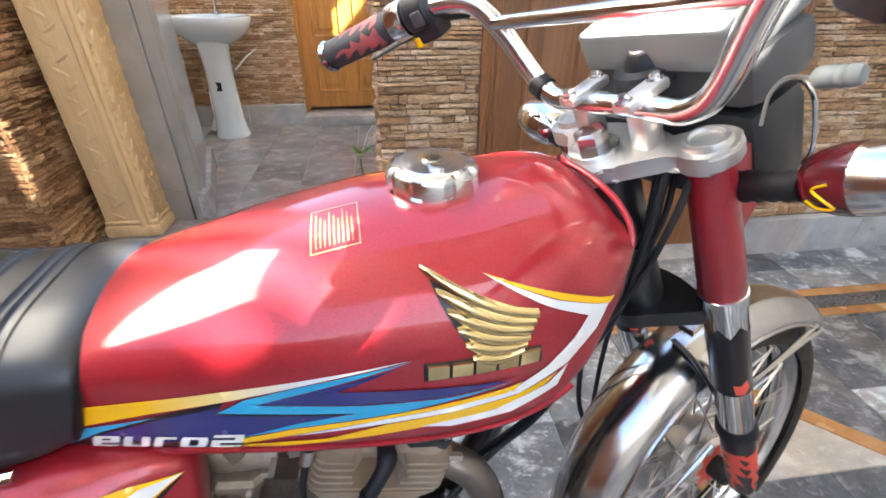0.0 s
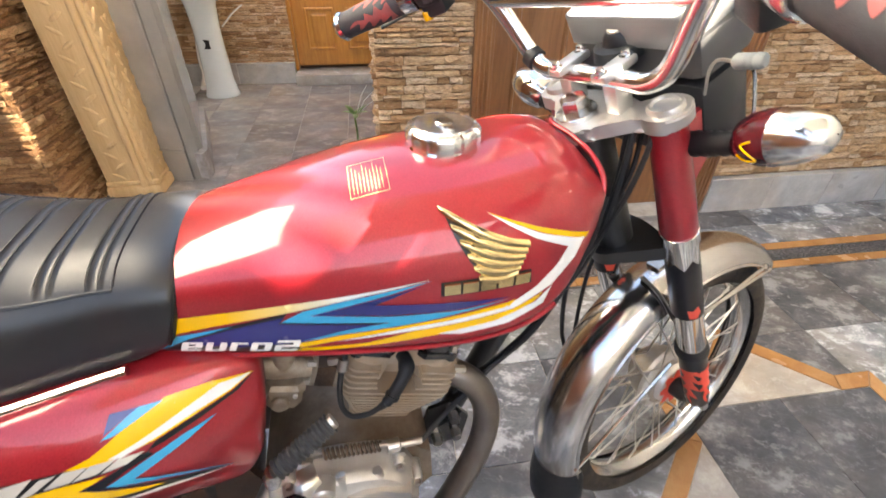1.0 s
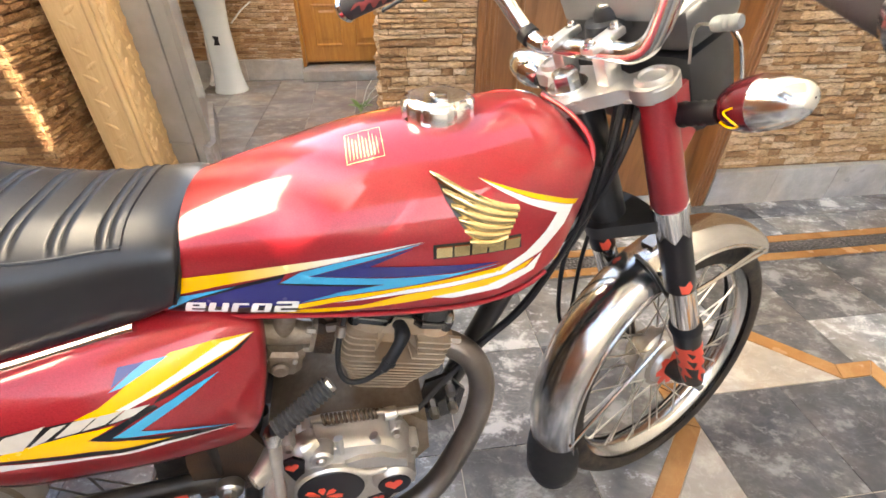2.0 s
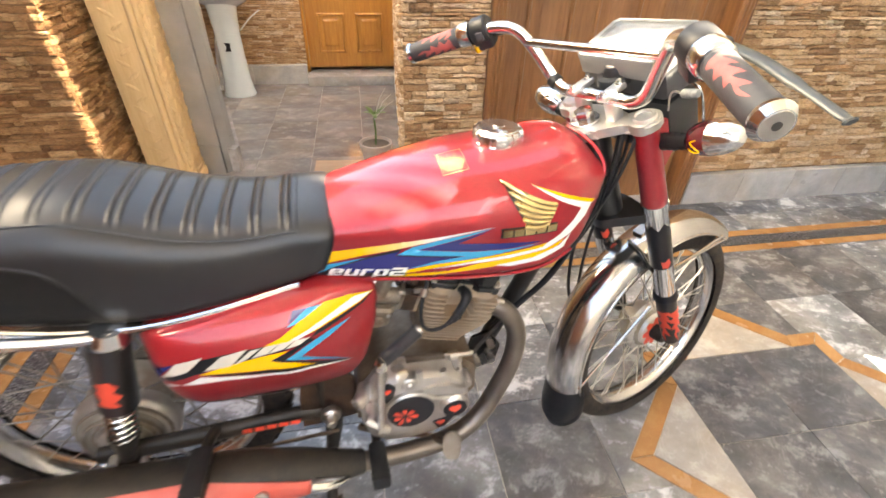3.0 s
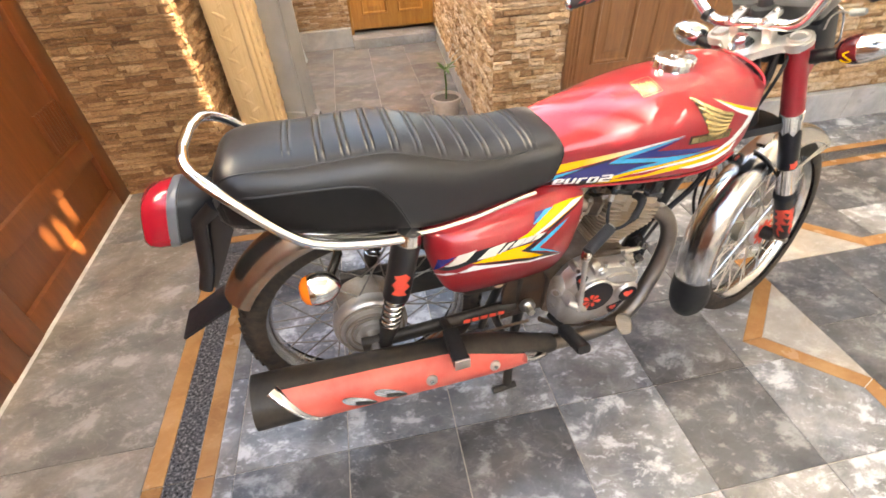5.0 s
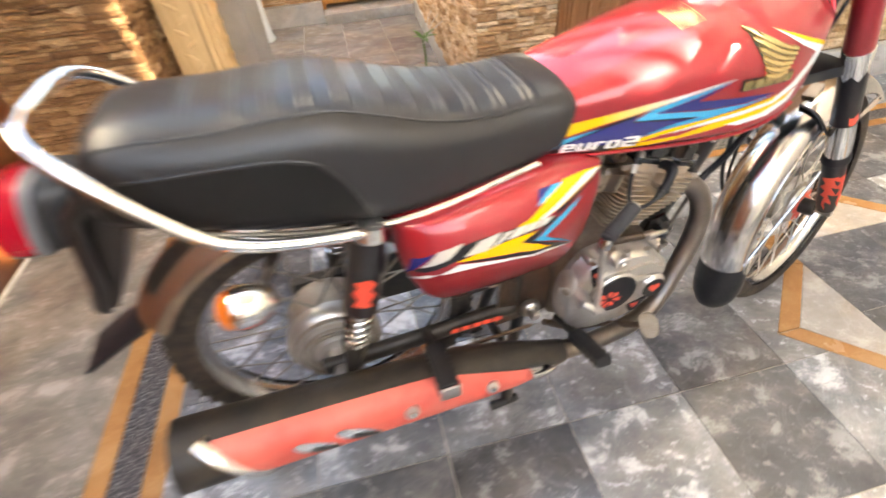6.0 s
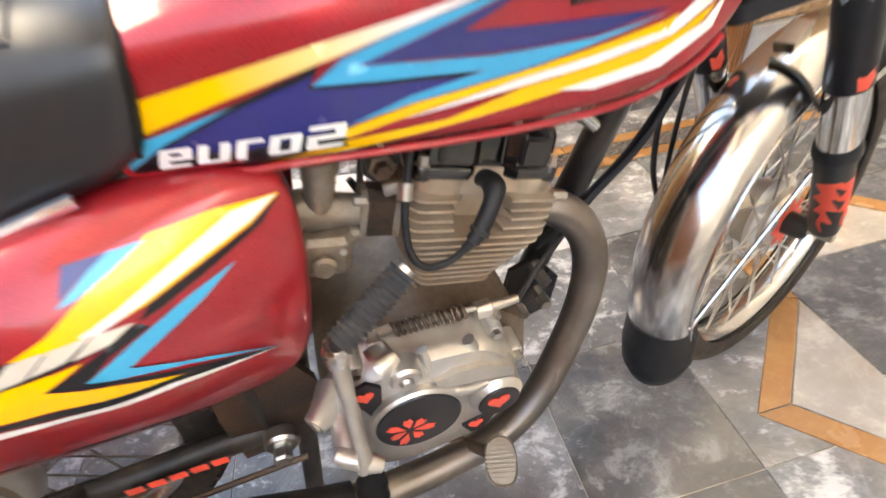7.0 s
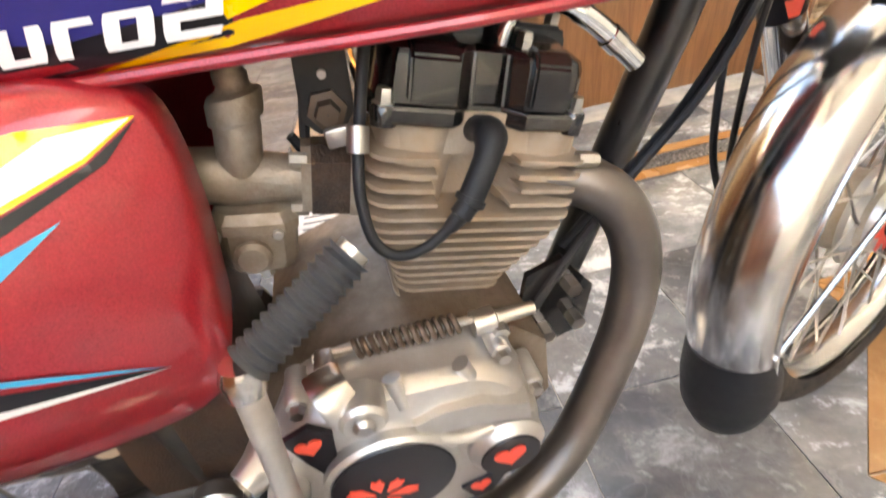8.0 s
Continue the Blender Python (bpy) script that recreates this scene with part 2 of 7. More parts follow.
STEEL = plain("steel", (0.55, 0.53, 0.50), 0.3, 1.0, 0.08, 40, dust=(0.30, 0.22, 0.15), dust_amount=0.2)
EXHAUST = plain("heat_stained_exhaust", (0.17, 0.15, 0.135), 0.34, 0.8, 0.25, 12, dust=(0.135, 0.10, 0.072), dust_amount=0.5)
RED_LENS = plain("red_lens", (0.42, 0.008, 0.025), 0.15, 0.0, 0.04, 20, coat=0.6)
ORANGE_LENS = plain("orange_lens", (0.75, 0.16, 0.015), 0.2, 0.0, 0.04, 20, coat=0.4)
GRIP_RED = plain("faded_red_print", (0.47, 0.105, 0.095), 0.5, 0.0, 0.2, 70, dust=(0.10, 0.08, 0.08), dust_amount=0.5)
GRIP_RUBBER = plain("grey_grip_rubber", (0.045, 0.046, 0.050), 0.55, 0.0, 0.1, 60, bump=0.3)
STICKER_RED = plain("orange_red_sticker", (0.72, 0.075, 0.045), 0.4, 0.0, 0.05)
SHIELD_RED = plain("faded_red_shield", (0.58, 0.075, 0.055), 0.45, 0.0, 0.08, 12, dust=(0.55, 0.30, 0.24), dust_amount=0.25)
YELLOW = plain("yellow_decal", (0.90, 0.50, 0.004), 0.25, 0.0, 0.03, coat=0.6)
WHITE = plain("white_decal", (0.80, 0.79, 0.76), 0.25, 0.0, 0.03, coat=0.6)
SILVER_PRINT = plain("silver_print", (0.62, 0.58, 0.52), 0.3, 0.2, 0.06, 60)
SKY_BLUE = plain("light_blue_decal", (0.02, 0.34, 0.58), 0.25, 0.0, 0.03, coat=0.6)
def fading(name, x0, x1):
    """A decal that turns from yellow to white along the machine."""
    m = material(name, 0.25, coat=0.6)
    k = Nodes(m)
    x = k.n.new("ShaderNodeSeparateXYZ")
    k.link(k.coord(), x.inputs[0])
    k.colour(k.ramp(k.math("DIVIDE", k.math("SUBTRACT", x.outputs[0], x0), x1 - x0), [(0.0, (0.90, 0.50, 0.004)), (0.5, (0.83, 0.62, 0.25)), (1.0, (0.80, 0.79, 0.76))]))
    k.rough(k.noise(k.coord(), 40, 4), 0.2, 0.3)
    return m


FADE = fading("yellow_to_white_decal", 0.44, 0.56)
NAVY = plain("navy_decal", (0.022, 0.024, 0.15), 0.25, 0.0, 0.03, coat=0.6)
BLACK_DECAL = plain("black_decal", (0.010, 0.009, 0.011), 0.3, 0.0, 0.03, coat=0.2, spec=0.3)
GOLD = plain("gold_emblem", (0.62, 0.47, 0.24), 0.13, 1.0, 0.05)
GOLD_PRINT = plain("gold_print", (0.72, 0.46, 0.16), 0.35, 0.0, 0.05)
TRIM_DARK = plain("dark_grey_plastic", (0.06, 0.06, 0.062), 0.4)
LEVER_DULL = plain("dull_plated_metal", (0.50, 0.48, 0.45), 0.38, 0.75, 0.1, 40, bump=0.1, dust=(0.26, 0.21, 0.16), dust_amount=0.35)
LEVER_GREY = plain("dark_lever_metal", (0.075, 0.08, 0.078), 0.35, 0.4, 0.08, 40)
CERAMIC = plain("pale_blue_ceramic", (0.56, 0.62, 0.64), 0.12, 0.0, 0.03, 8, coat=0.4)
GREY_STEEL = plain("grey_painted_steel", (0.44, 0.43, 0.40), 0.2, 0.5, 0.15, 6)
GREY_PLASTER = plain("grey_plaster", (0.33, 0.315, 0.295), 0.85, 0.0, 0.1, 4)
WHITE_PLASTER = plain("plaster", (0.72, 0.70, 0.66), 0.8, 0.0, 0.06, 5)
TERRACOTTA = plain("tan_clay", (0.60, 0.48, 0.37), 0.8, 0.0, 0.1, 30)
SOIL = plain("soil", (0.20, 0.14, 0.09), 0.95, 0.0, 0.3, 80, bump=1.0)
LEAF = plain("leaf", (0.10, 0.17, 0.035), 0.5, 0.0, 0.25, 30)
TWIG = plain("dry_twig", (0.55, 0.52, 0.46), 0.7, 0.0, 0.1, 30)
BROWN_INK = plain("brown_ink", (0.10, 0.07, 0.05), 0.6)
PAPER = plain("white_paper", (0.75, 0.73, 0.70), 0.6)

# ---- mesh tools ----
def part(name, bm, mat, parent=None, label="", smooth=40):
    """Links a bmesh as one mesh object, under a parent if one is given."""
    bmesh.ops.remove_doubles(bm, verts=bm.verts, dist=1e-5)
    bmesh.ops.recalc_face_normals(bm, faces=bm.faces)
    me = bpy.data.meshes.new(name)
    bm.to_mesh(me)
    bm.free()
    me.materials.append(mat)
    if smooth:
        me.polygons.foreach_set("use_smooth", [True] * len(me.polygons))
        me.set_sharp_from_angle(angle=radians(smooth))
    ob = new(name, me)
    if parent:
        ob.parent = parent
    if label:
        tagged(ob, label)
    return ob


def piece(name, me, m, parent=None):
    """An object on a shared mesh at the pose m."""
    ob = new(name, me)
    ob.matrix_basis = m
    if parent:
        ob.parent = parent
    return ob


def empty(name, m=None):
    ob = new(name)
    ob.empty_display_size = 0.1
    if m:
        ob.matrix_basis = m
    return ob


def box(x0, x1, y0, y1, z0, z1, bevel=0.0, bm=None):
    out = bm or bmesh.new()
    t = bmesh.new()
    bmesh.ops.create_cube(t, size=1)
    t.transform(Matrix.Translation(((x0 + x1) / 2, (y0 + y1) / 2, (z0 + z1) / 2)) @ Matrix.Diagonal((abs(x1 - x0), abs(y1 - y0), abs(z1 - z0), 1)))
    if bevel:
        bmesh.ops.bevel(t, geom=t.edges[:], offset=bevel, segments=2, affect="EDGES", profile=0.5)
    return joined(out, t)


def joined(out, t):
    me = bpy.data.meshes.new("t")
    t.to_mesh(me)
    t.free()
    out.from_mesh(me)
    bpy.data.meshes.remove(me)
    return out


def rings(rows, closed=True, caps=True, bm=None):
    """Skins rows of points; closed: each row is a loop."""
    bm = bm or bmesh.new()
    vs = [[bm.verts.new(p) for p in r] for r in rows]
    n = len(rows[0])
    for a, b in zip(vs, vs[1:]):
        for i in range(n if closed else n - 1):
            j = (i + 1) % n
            bm.faces.new((a[i], a[j], b[j], b[i]))
    if caps and closed:
        bm.faces.new(vs[0])
        bm.faces.new(vs[-1][::-1])
    return bm


def tube(points, radius, seg=12, caps=True, bm=None, flat=1.0):
    """A round bar along points; radius: a number or one for each point; flat squeezes it."""
    pts = [Vector(p) for p in points]
    rad = radius if isinstance(radius, (list, tuple)) else [radius] * len(pts)
    side, rows = None, []
    for i, p in enumerate(pts):
        d = (pts[min(i + 1, len(pts) - 1)] - pts[max(i - 1, 0)]).normalized()
        if side is None:
            side = d.orthogonal().normalized() if abs(d.z) > 0.9 or abs(d.y) > 0.99 else d.cross(Vector((0, 0, 1))).normalized()
        side = (side - d * side.dot(d)).normalized()
        up = d.cross(side)
        rows.append([p + side * math.cos(a) * rad[i] + up * math.sin(a) * rad[i] * flat for a in (2 * math.pi * k / seg for k in range(seg))])
    return rings(rows, True, caps, bm)


def smooth_path(points, n=6):
    """More points along a Catmull-Rom curve."""
    p = [Vector(q) for q in points]
    p = [p[0] * 2 - p[1]] + p + [p[-1] * 2 - p[-2]]
    out = []
    for i in range(1, len(p) - 2):
        for k in range(n):
            t = k / n
            a, b, c, d = p[i - 1], p[i], p[i + 1], p[i + 2]
            out.append(0.5 * ((2 * b) + (c - a) * t + (2 * a - 5 * b + 4 * c - d) * t * t + (3 * b - a - 3 * c + d) * t ** 3))
    return out + [p[-2]]


def lathe(profile, seg=32, axis="Y", at=(0, 0, 0), arc=(0, 360), bm=None):
    """Turns a profile of (radius, along) round an axis."""
    full = arc[1] - arc[0] >= 360
    n = seg if full else seg + 1
    rows = []
    for r, h in profile:
        row = []
        for k in range(n):
            a = radians(arc[0] + (arc[1] - arc[0]) * k / seg)
            c, s = r * math.cos(a), r * math.sin(a)
            row.append({"X": (h, c, s), "Y": (c, h, s), "Z": (c, s, h)}[axis])
        rows.append([Vector(q) + Vector(at) for q in row])
    return rings(rows, full, False, bm)


def disc(r, y0, y1, at=(0, 0, 0), seg=32, axis="Y", edge=0.0, bm=None):
    """A closed round plate with eased edges."""
    e = edge or min(0.001, r * 0.1)
    return lathe([(1e-4, y0), (r - e, y0), (r, y0 + (e if y1 > y0 else -e)), (r, y1 - (e if y1 > y0 else -e)), (r - e, y1), (1e-4, y1)], seg, axis, at, bm=bm)


def between(x, table):
    """Reads a value between (x, value) rows, smoothly."""
    if x <= table[0][0]:
        return table[0][1]
    for (a, va), (b, vb) in zip(table, table[1:]):
        if x <= b:
            t = (x - a) / (b - a)
            return va + (vb - va) * t
    return table[-1][1]


def eased(x, table):
    """The same along a smooth curve."""
    xs, ys = [r[0] for r in table], [r[1] for r in table]
    if x <= xs[0]:
        return ys[0]
    if x >= xs[-1]:
        return ys[-1]
    i = max(k for k in range(len(xs) - 1) if xs[k] <= x)

    def slope(k):
        if k == 0:
            return (ys[1] - ys[0]) / (xs[1] - xs[0])
        if k == len(xs) - 1:
            return (ys[-1] - ys[-2]) / (xs[-1] - xs[-2])
        return (ys[k + 1] - ys[k - 1]) / (xs[k + 1] - xs[k - 1])

    h = xs[i + 1] - xs[i]
    t = (x - xs[i]) / h
    return (2 * t ** 3 - 3 * t * t + 1) * ys[i] + (t ** 3 - 2 * t * t + t) * h * slope(i) + (3 * t * t - 2 * t ** 3) * ys[i + 1] + (t ** 3 - t * t) * h * slope(i + 1)


def plate(outline, y0, y1, bm=None):
    """An outline of (x, z) as a plate between two y."""
    bm = bm or bmesh.new()
    a = [bm.verts.new((x, y0, z)) for x, z in outline]
    b = [bm.verts.new((x, y1, z)) for x, z in outline]
    n = len(a)
    bm.faces.new(a)
    bm.faces.new(b[::-1])
    for i in range(n):
        bm.faces.new((a[i], b[i], b[(i + 1) % n], a[(i + 1) % n]))
    return bm


def slab(outline, z0, z1, bm=None):
    """An outline of (x, y) as a slab between two z."""
    bm = bm or bmesh.new()
    a = [bm.verts.new((x, y, z0)) for x, y in outline]
    b = [bm.verts.new((x, y, z1)) for x, y in outline]
    n = len(a)
    bm.faces.new(a[::-1])
    bm.faces.new(b)
    for i in range(n):
        bm.faces.new((a[i], a[(i + 1) % n], b[(i + 1) % n], b[i]))
    return bm


def shifted_in(outline, d):
    """An outline with every side moved inwards by d (counter-clockwise corners)."""
    out, n = [], len(outline)
    for i in range(n):
        p, q, r = Vector(outline[i - 1]), Vector(outline[i]), Vector(outline[(i + 1) % n])
        a, b = (q - p).normalized(), (r - q).normalized()
        na, nb = Vector((-a.y, a.x)), Vector((-b.y, b.x))
        m = (na + nb)
        out.append(tuple(q + m * (d / max(0.3, 1 + na.dot(nb)))))
    return out

# ---- the porch: floor ----
def structure(ob, label, category):
    return tagged(ob, label, category, kind="structure")


WALL_Y = 2.2          # face of the stone cladding on the front wall
TILE, X0, Y0 = 0.2965, 0.350, 0.872
STAR = Vector((1.85, 0.955))
R1, SQ = 0.557, 0.338  # reach of the star's points and half side of its upright square

floor = structure(part("floor", slab([(-1.1, -4.2), (5.2, -4.2), (5.2, 5.0), (-1.1, 5.0)], -0.12, -0.003), GROUT), "grey marble tiled porch floor with brown and dark stone borders", "floor")


def star_outline(reach, half):
    """Corners of an eight-pointed star of two crossed squares, counter-clockwise."""
    cut = reach - half
    pts = []
    for a in (0, 90, 180, 270):
        t = Matrix.Rotation(radians(a), 2)
        for p in ((reach, 0), (half, cut), (half, half), (cut, half)):
            pts.append(tuple(STAR + t @ Vector(p)))
    return pts


OUTER = star_outline(R1, SQ)
INNER = shifted_in(OUTER, 0.05)


def inside(p, poly):
    hit = False
    for (ax, ay), (bx, by) in zip(poly, poly[1:] + poly[:1]):
        if (ay > p[1]) != (by > p[1]) and p[0] < (bx - ax) * (p[1] - ay) / (by - ay) + ax:
            hit = not hit
    return hit


def flat_piece(name, outline, z, mat, parent, bevel=0.0015):
    bm = slab(shifted_in(outline, 0.0012), -0.02, z)
    return part(name, bm, mat, parent, smooth=0)


# border bands along the gate and along the front wall
bands = [(-0.475, -0.422, BROWN_MARBLE), (-0.422, -0.345, GRANITE), (-0.345, -0.293, BROWN_MARBLE)]
rows_y = [(1.772, 1.815, BROWN_MARBLE), (1.815, 1.882, GRANITE), (1.882, 1.925, BROWN_MARBLE)]
for i, ((xa, xb, mat), (ya, yb, _)) in enumerate(zip(bands, rows_y[::-1])):
    ya, yb, mat_y = rows_y[2 - i]
    y = -4.0
    while y < ya:
        e = min(y + 0.61, ya)
        flat_piece("border_strip", [(xa, y), (xb, y), (xb, e), (xa, e)], 0.0004, mat, floor)
        y = e
    x = xa
    while x < 4.4:
        e = x + 0.61
        flat_piece("border_strip", [(x, ya), (e, ya), (e, yb), (x, yb)], 0.0004, mat_y, floor)
        x = e

# the brown band of the star, in straight strips that meet in mitres
for i in range(16):
    j = (i + 1) % 16
    flat_piece("star_strip", [OUTER[i], OUTER[j], INNER[j], INNER[i]], 0.0006, BROWN_MARBLE, floor)
# its inside: four square tiles and eight-sided rest in triangles
h_in = SQ - 0.05
for sx in (-1, 1):
    for sy in (-1, 1):
        q = [tuple(STAR + Vector((a * sx, b * sy))) for a, b in ((0, 0), (h_in, 0), (h_in, h_in), (0, h_in))]
        flat_piece("star_tile", q if sx * sy > 0 else q[::-1], 0.0, MARBLE_DARK, floor)
reach_in = (Vector(INNER[0]) - STAR).length
for a in (0, 90, 180, 270):
    t = Matrix.Rotation(radians(a), 2)
    w = reach_in - h_in
    flat_piece("star_point_tile", [tuple(STAR + t @ Vector(p)) for p in ((h_in, -w), (reach_in, 0), (h_in, w))], 0.0, MARBLE_PALE, floor)


def clipped(xa, xb, ya, yb):
    """A tile as a mesh with the star cut out of it, or None when it lies inside."""
    corners = [(xa, ya), (xb, ya), (xb, yb), (xa, yb)]
    bm = bmesh.new()
    n = 12
    grid_in = sum(inside((xa + (xb - xa) * (i + 0.5) / n, ya + (yb - ya) * (k + 0.5) / n), OUTER) for i in range(n) for k in range(n))
    if grid_in == n * n:
        return None
    if grid_in == 0:
        return slab(shifted_in(corners, 0.0012), -0.02, 0.0, bm)
    # cut the tile along every line of the star and keep the cells outside
    vs = [bm.verts.new((x, y, 0.0)) for x, y in shifted_in(corners, 0.0012)]
    bm.faces.new(vs)
    for (ax, ay), (bx, by) in zip(OUTER, OUTER[1:] + OUTER[:1]):
        d = Vector((by - ay, ax - bx, 0)).normalized()
        bmesh.ops.bisect_plane(bm, geom=bm.verts[:] + bm.edges[:] + bm.faces[:], plane_co=(ax, ay, 0), plane_no=d)
    gone = [f for f in bm.faces if inside(f.calc_center_median()[:2], OUTER)]
    bmesh.ops.delete(bm, geom=gone, context="FACES")
    bmesh.ops.dissolve_limit(bm, angle_limit=0.01, verts=bm.verts[:], edges=bm.edges[:])
    ext = bmesh.ops.extrude_face_region(bm, geom=bm.faces[:])
    bmesh.ops.translate(bm, verts=[v for v in ext["geom"] if isinstance(v, bmesh.types.BMVert)], vec=(0, 0, -0.02))
    return bm


def tile_field(x_from, x_to, y_from, y_to, mats, weights):
    i0, i1 = math.floor((x_from - X0) / TILE), math.ceil((x_to - X0) / TILE)
    k0, k1 = math.floor((y_from - Y0) / TILE), math.ceil((y_to - Y0) / TILE)
    for i in range(i0, i1):
        for k in range(k0, k1):
            xa, xb = max(x_from, X0 + i * TILE), min(x_to, X0 + (i + 1) * TILE)
            ya, yb = max(y_from, Y0 + k * TILE), min(y_to, Y0 + (k + 1) * TILE)
            if xb - xa < 0.01 or yb - ya < 0.01:
                continue
            bm = clipped(xa, xb, ya, yb)
            if bm:
                part("tile", bm, random.choices(mats, weights)[0], floor, smooth=0)


tile_field(-0.293, 4.4, -0.62, 1.772, (MARBLE, MARBLE_DARK), (3, 1))       # inside the border
tile_field(-0.475, 4.4, 1.925, 2.19, (MARBLE, MARBLE_DARK), (2, 1))        # along the front wall
tile_field(-0.475, 0.95, 2.19, 4.45, (PASSAGE_SLAB, GATE_SLAB), (4, 1))        # passage
for ya in (-4.0, -3.0, -2.0, -1.0, 0.0, 1.0, 2.0):                          # large slabs by the gate
    flat_piece("slab", [(-0.96, ya), (-0.475, ya), (-0.475, ya + 1.0), (-0.96, ya + 1.0)], 0.0, GATE_SLAB, floor)
for xa in range(-1, 5):                                                     # the open court behind
    for ya in range(-4, 0):
        flat_piece("slab", [(max(xa, -0.293), ya - 0.0), (min(xa + 1, 4.4), ya), (min(xa + 1, 4.4), min(ya + 1, -0.62)), (max(xa, -0.293), min(ya + 1, -0.62))], 0.0, MARBLE, floor)

# ---- stone cladding ----
def stone_meshes(mat, count=14):
    """Unit stones: a split front with uneven corners; x along, y outwards (negative), z up."""
    out = []
    for s in range(count):
        bm = bmesh.new()
        nx, nz = 5, 2
        front = [[None] * (nz + 1) for _ in range(nx + 1)]
        back = {}
        for i in range(nx + 1):
            for k in range(nz + 1):
                edge = i in (0, nx) or k in (0, nz)
                d = random.uniform(0.45, 0.8) if edge else random.uniform(0.72, 1.0)
                jx = 0 if i in (0, nx) else random.uniform(-0.06, 0.06)
                front[i][k] = bm.verts.new((i / nx - 0.5 + jx, -d, k / nz - 0.5 + (random.uniform(-0.16, 0.04) if k == nz else random.uniform(-0.04, 0.16) if k == 0 else random.uniform(-0.15, 0.15))))
        for i in range(nx):
            for k in range(nz):
                bm.faces.new((front[i][k], front[i + 1][k], front[i + 1][k + 1], front[i][k + 1]))
        loop = [front[i][0] for i in range(nx + 1)] + [front[nx][k] for k in range(1, nz + 1)] + [front[i][nz] for i in range(nx - 1, -1, -1)] + [front[0][k] for k in range(nz - 1, 0, -1)]
        rear = [bm.verts.new((v.co.x, 0, v.co.z)) for v in loop]
        for i in range(len(loop)):
            j = (i + 1) % len(loop)
            bm.faces.new((loop[j], loop[i], rear[i], rear[j]))
        me = bpy.data.meshes.new("stone")
        bmesh.ops.recalc_face_normals(bm, faces=bm.faces)
        bm.to_mesh(me)
        bm.free()
        me.materials.append(mat)
        out.append(me)
    return out


STONES = {STONE: stone_meshes(STONE), BROWN_STONE: stone_meshes(BROWN_STONE)}


def stone_rows(length, z0, z1, row=0.028):
    """Places of stones on a wall of that length: along, up, width, height, depth."""
    z = z0
    while z < z1 - 0.008:
        h = min(random.choice((0.013, 0.017, 0.021, 0.026, 0.031)), z1 - z)
        x = -random.uniform(0, 0.1)
        while x < length:
            w = random.choice((0.035, 0.05, 0.07, 0.1, 0.14)) * random.uniform(0.8, 1.2)
            a, b = max(0, x), min(length, x + w)
            if b - a > 0.012:
                if random.random() < 0.22 and h > 0.02:
                    cut = random.uniform(0.35, 0.65)
                    yield (a + b) / 2, z + h * cut / 2, b - a, h * cut, random.uniform(0.012, 0.030)
                    yield (a + b) / 2, z + h * (1 + cut) / 2, b - a, h * (1 - cut), random.uniform(0.012, 0.030)
                else:
                    yield (a + b) / 2, z + h / 2, b - a, h, random.uniform(0.012, 0.030)
            x += w
        z += h


def clad(wall, m, length, z0, z1, fine_to, kind=STONE):
    """Covers a wall with split stone; m: the pose of the wall's lower left corner, facing -y of the pose."""
    rest, count = [], 0
    for x, z, w, h, d in stone_rows(length, z0, z1):
        place = m @ pose(x, 0.003, z) @ Matrix.Diagonal((w - 0.0022, d, h - 0.0022, 1))
        if z < fine_to and count < 300:
            piece("stone", random.choice(STONES[kind]), place, wall)
            count += 1
        else:
            rest.append((random.choice(STONES[kind]), place))
    if rest:
        verts, faces, at = [], [], 0
        for me, place in rest:
            verts += [tuple(place @ v.co) for v in me.vertices]
            faces += [tuple(i + at for i in p.vertices) for p in me.polygons]
            at += len(me.vertices)
        me = bpy.data.meshes.new("stone_cladding")
        me.from_pydata(verts, [], faces)
        me.materials.append(JOINED[kind])
        ob = new("stone_cladding", me)
        ob.parent = wall
        tagged(ob, kind="stuff")


JOINED = {}
for kind in (STONE, BROWN_STONE):
    JOINED[kind] = kind.copy()
    JOINED[kind].name = kind.name + "_joined"
    tree = JOINED[kind].node_tree
    for node in [n for n in tree.nodes if n.type == "OBJECT_INFO"]:
        geo = tree.nodes.new("ShaderNodeNewGeometry")
        for l in list(node.outputs["Random"].links):
            tree.links.new(geo.outputs["Random Per Island"], l.to_socket)

HIGH, LOW, ROOF = 3.0, 2.25, 4.9
# Unseen wall tops are cut low here to let sky light and reflections through.
SIDE_HIGH = 2.0  # wall, pillar and shutter beside the gate
PARAPET, SIDE = 0.97, 1.75  # the passage lies open to the sky between lower walls
# front wall in two lengths with the entrance between, and the lintel over it
wall_column = structure(part("wall_column", slab([(0.83, WALL_Y + 0.02), (1.155, WALL_Y + 0.02), (1.155, 2.6), (0.853, 2.6)], 0, SIDE, slab([(0.853, 2.6), (1.155, 2.6), (1.155, 4.75), (0.99, 4.75)], 0, PARAPET)), MORTAR, smooth=0), "wall end clad in split tan and brown sandstone strips", "wall")
clad(wall_column, pose(0.826, WALL_Y + 0.02, 0), 0.329, 0.12, SIDE, 1.3)
clad(wall_column, pose(0.992, 4.75, 0, 0, 0, -93.6), 2.15, 0.1, PARAPET, 0.45)
clad(wall_column, pose(0.851, 2.6, 0, 0, 0, -93.6), 0.38, 0.1, SIDE, 0.3)
wall_front = structure(part("wall_front", box(2.235, 4.6, WALL_Y + 0.02, WALL_Y + 0.25, 0, HIGH), MORTAR, smooth=0), "house wall clad in split tan and brown sandstone strips", "wall")
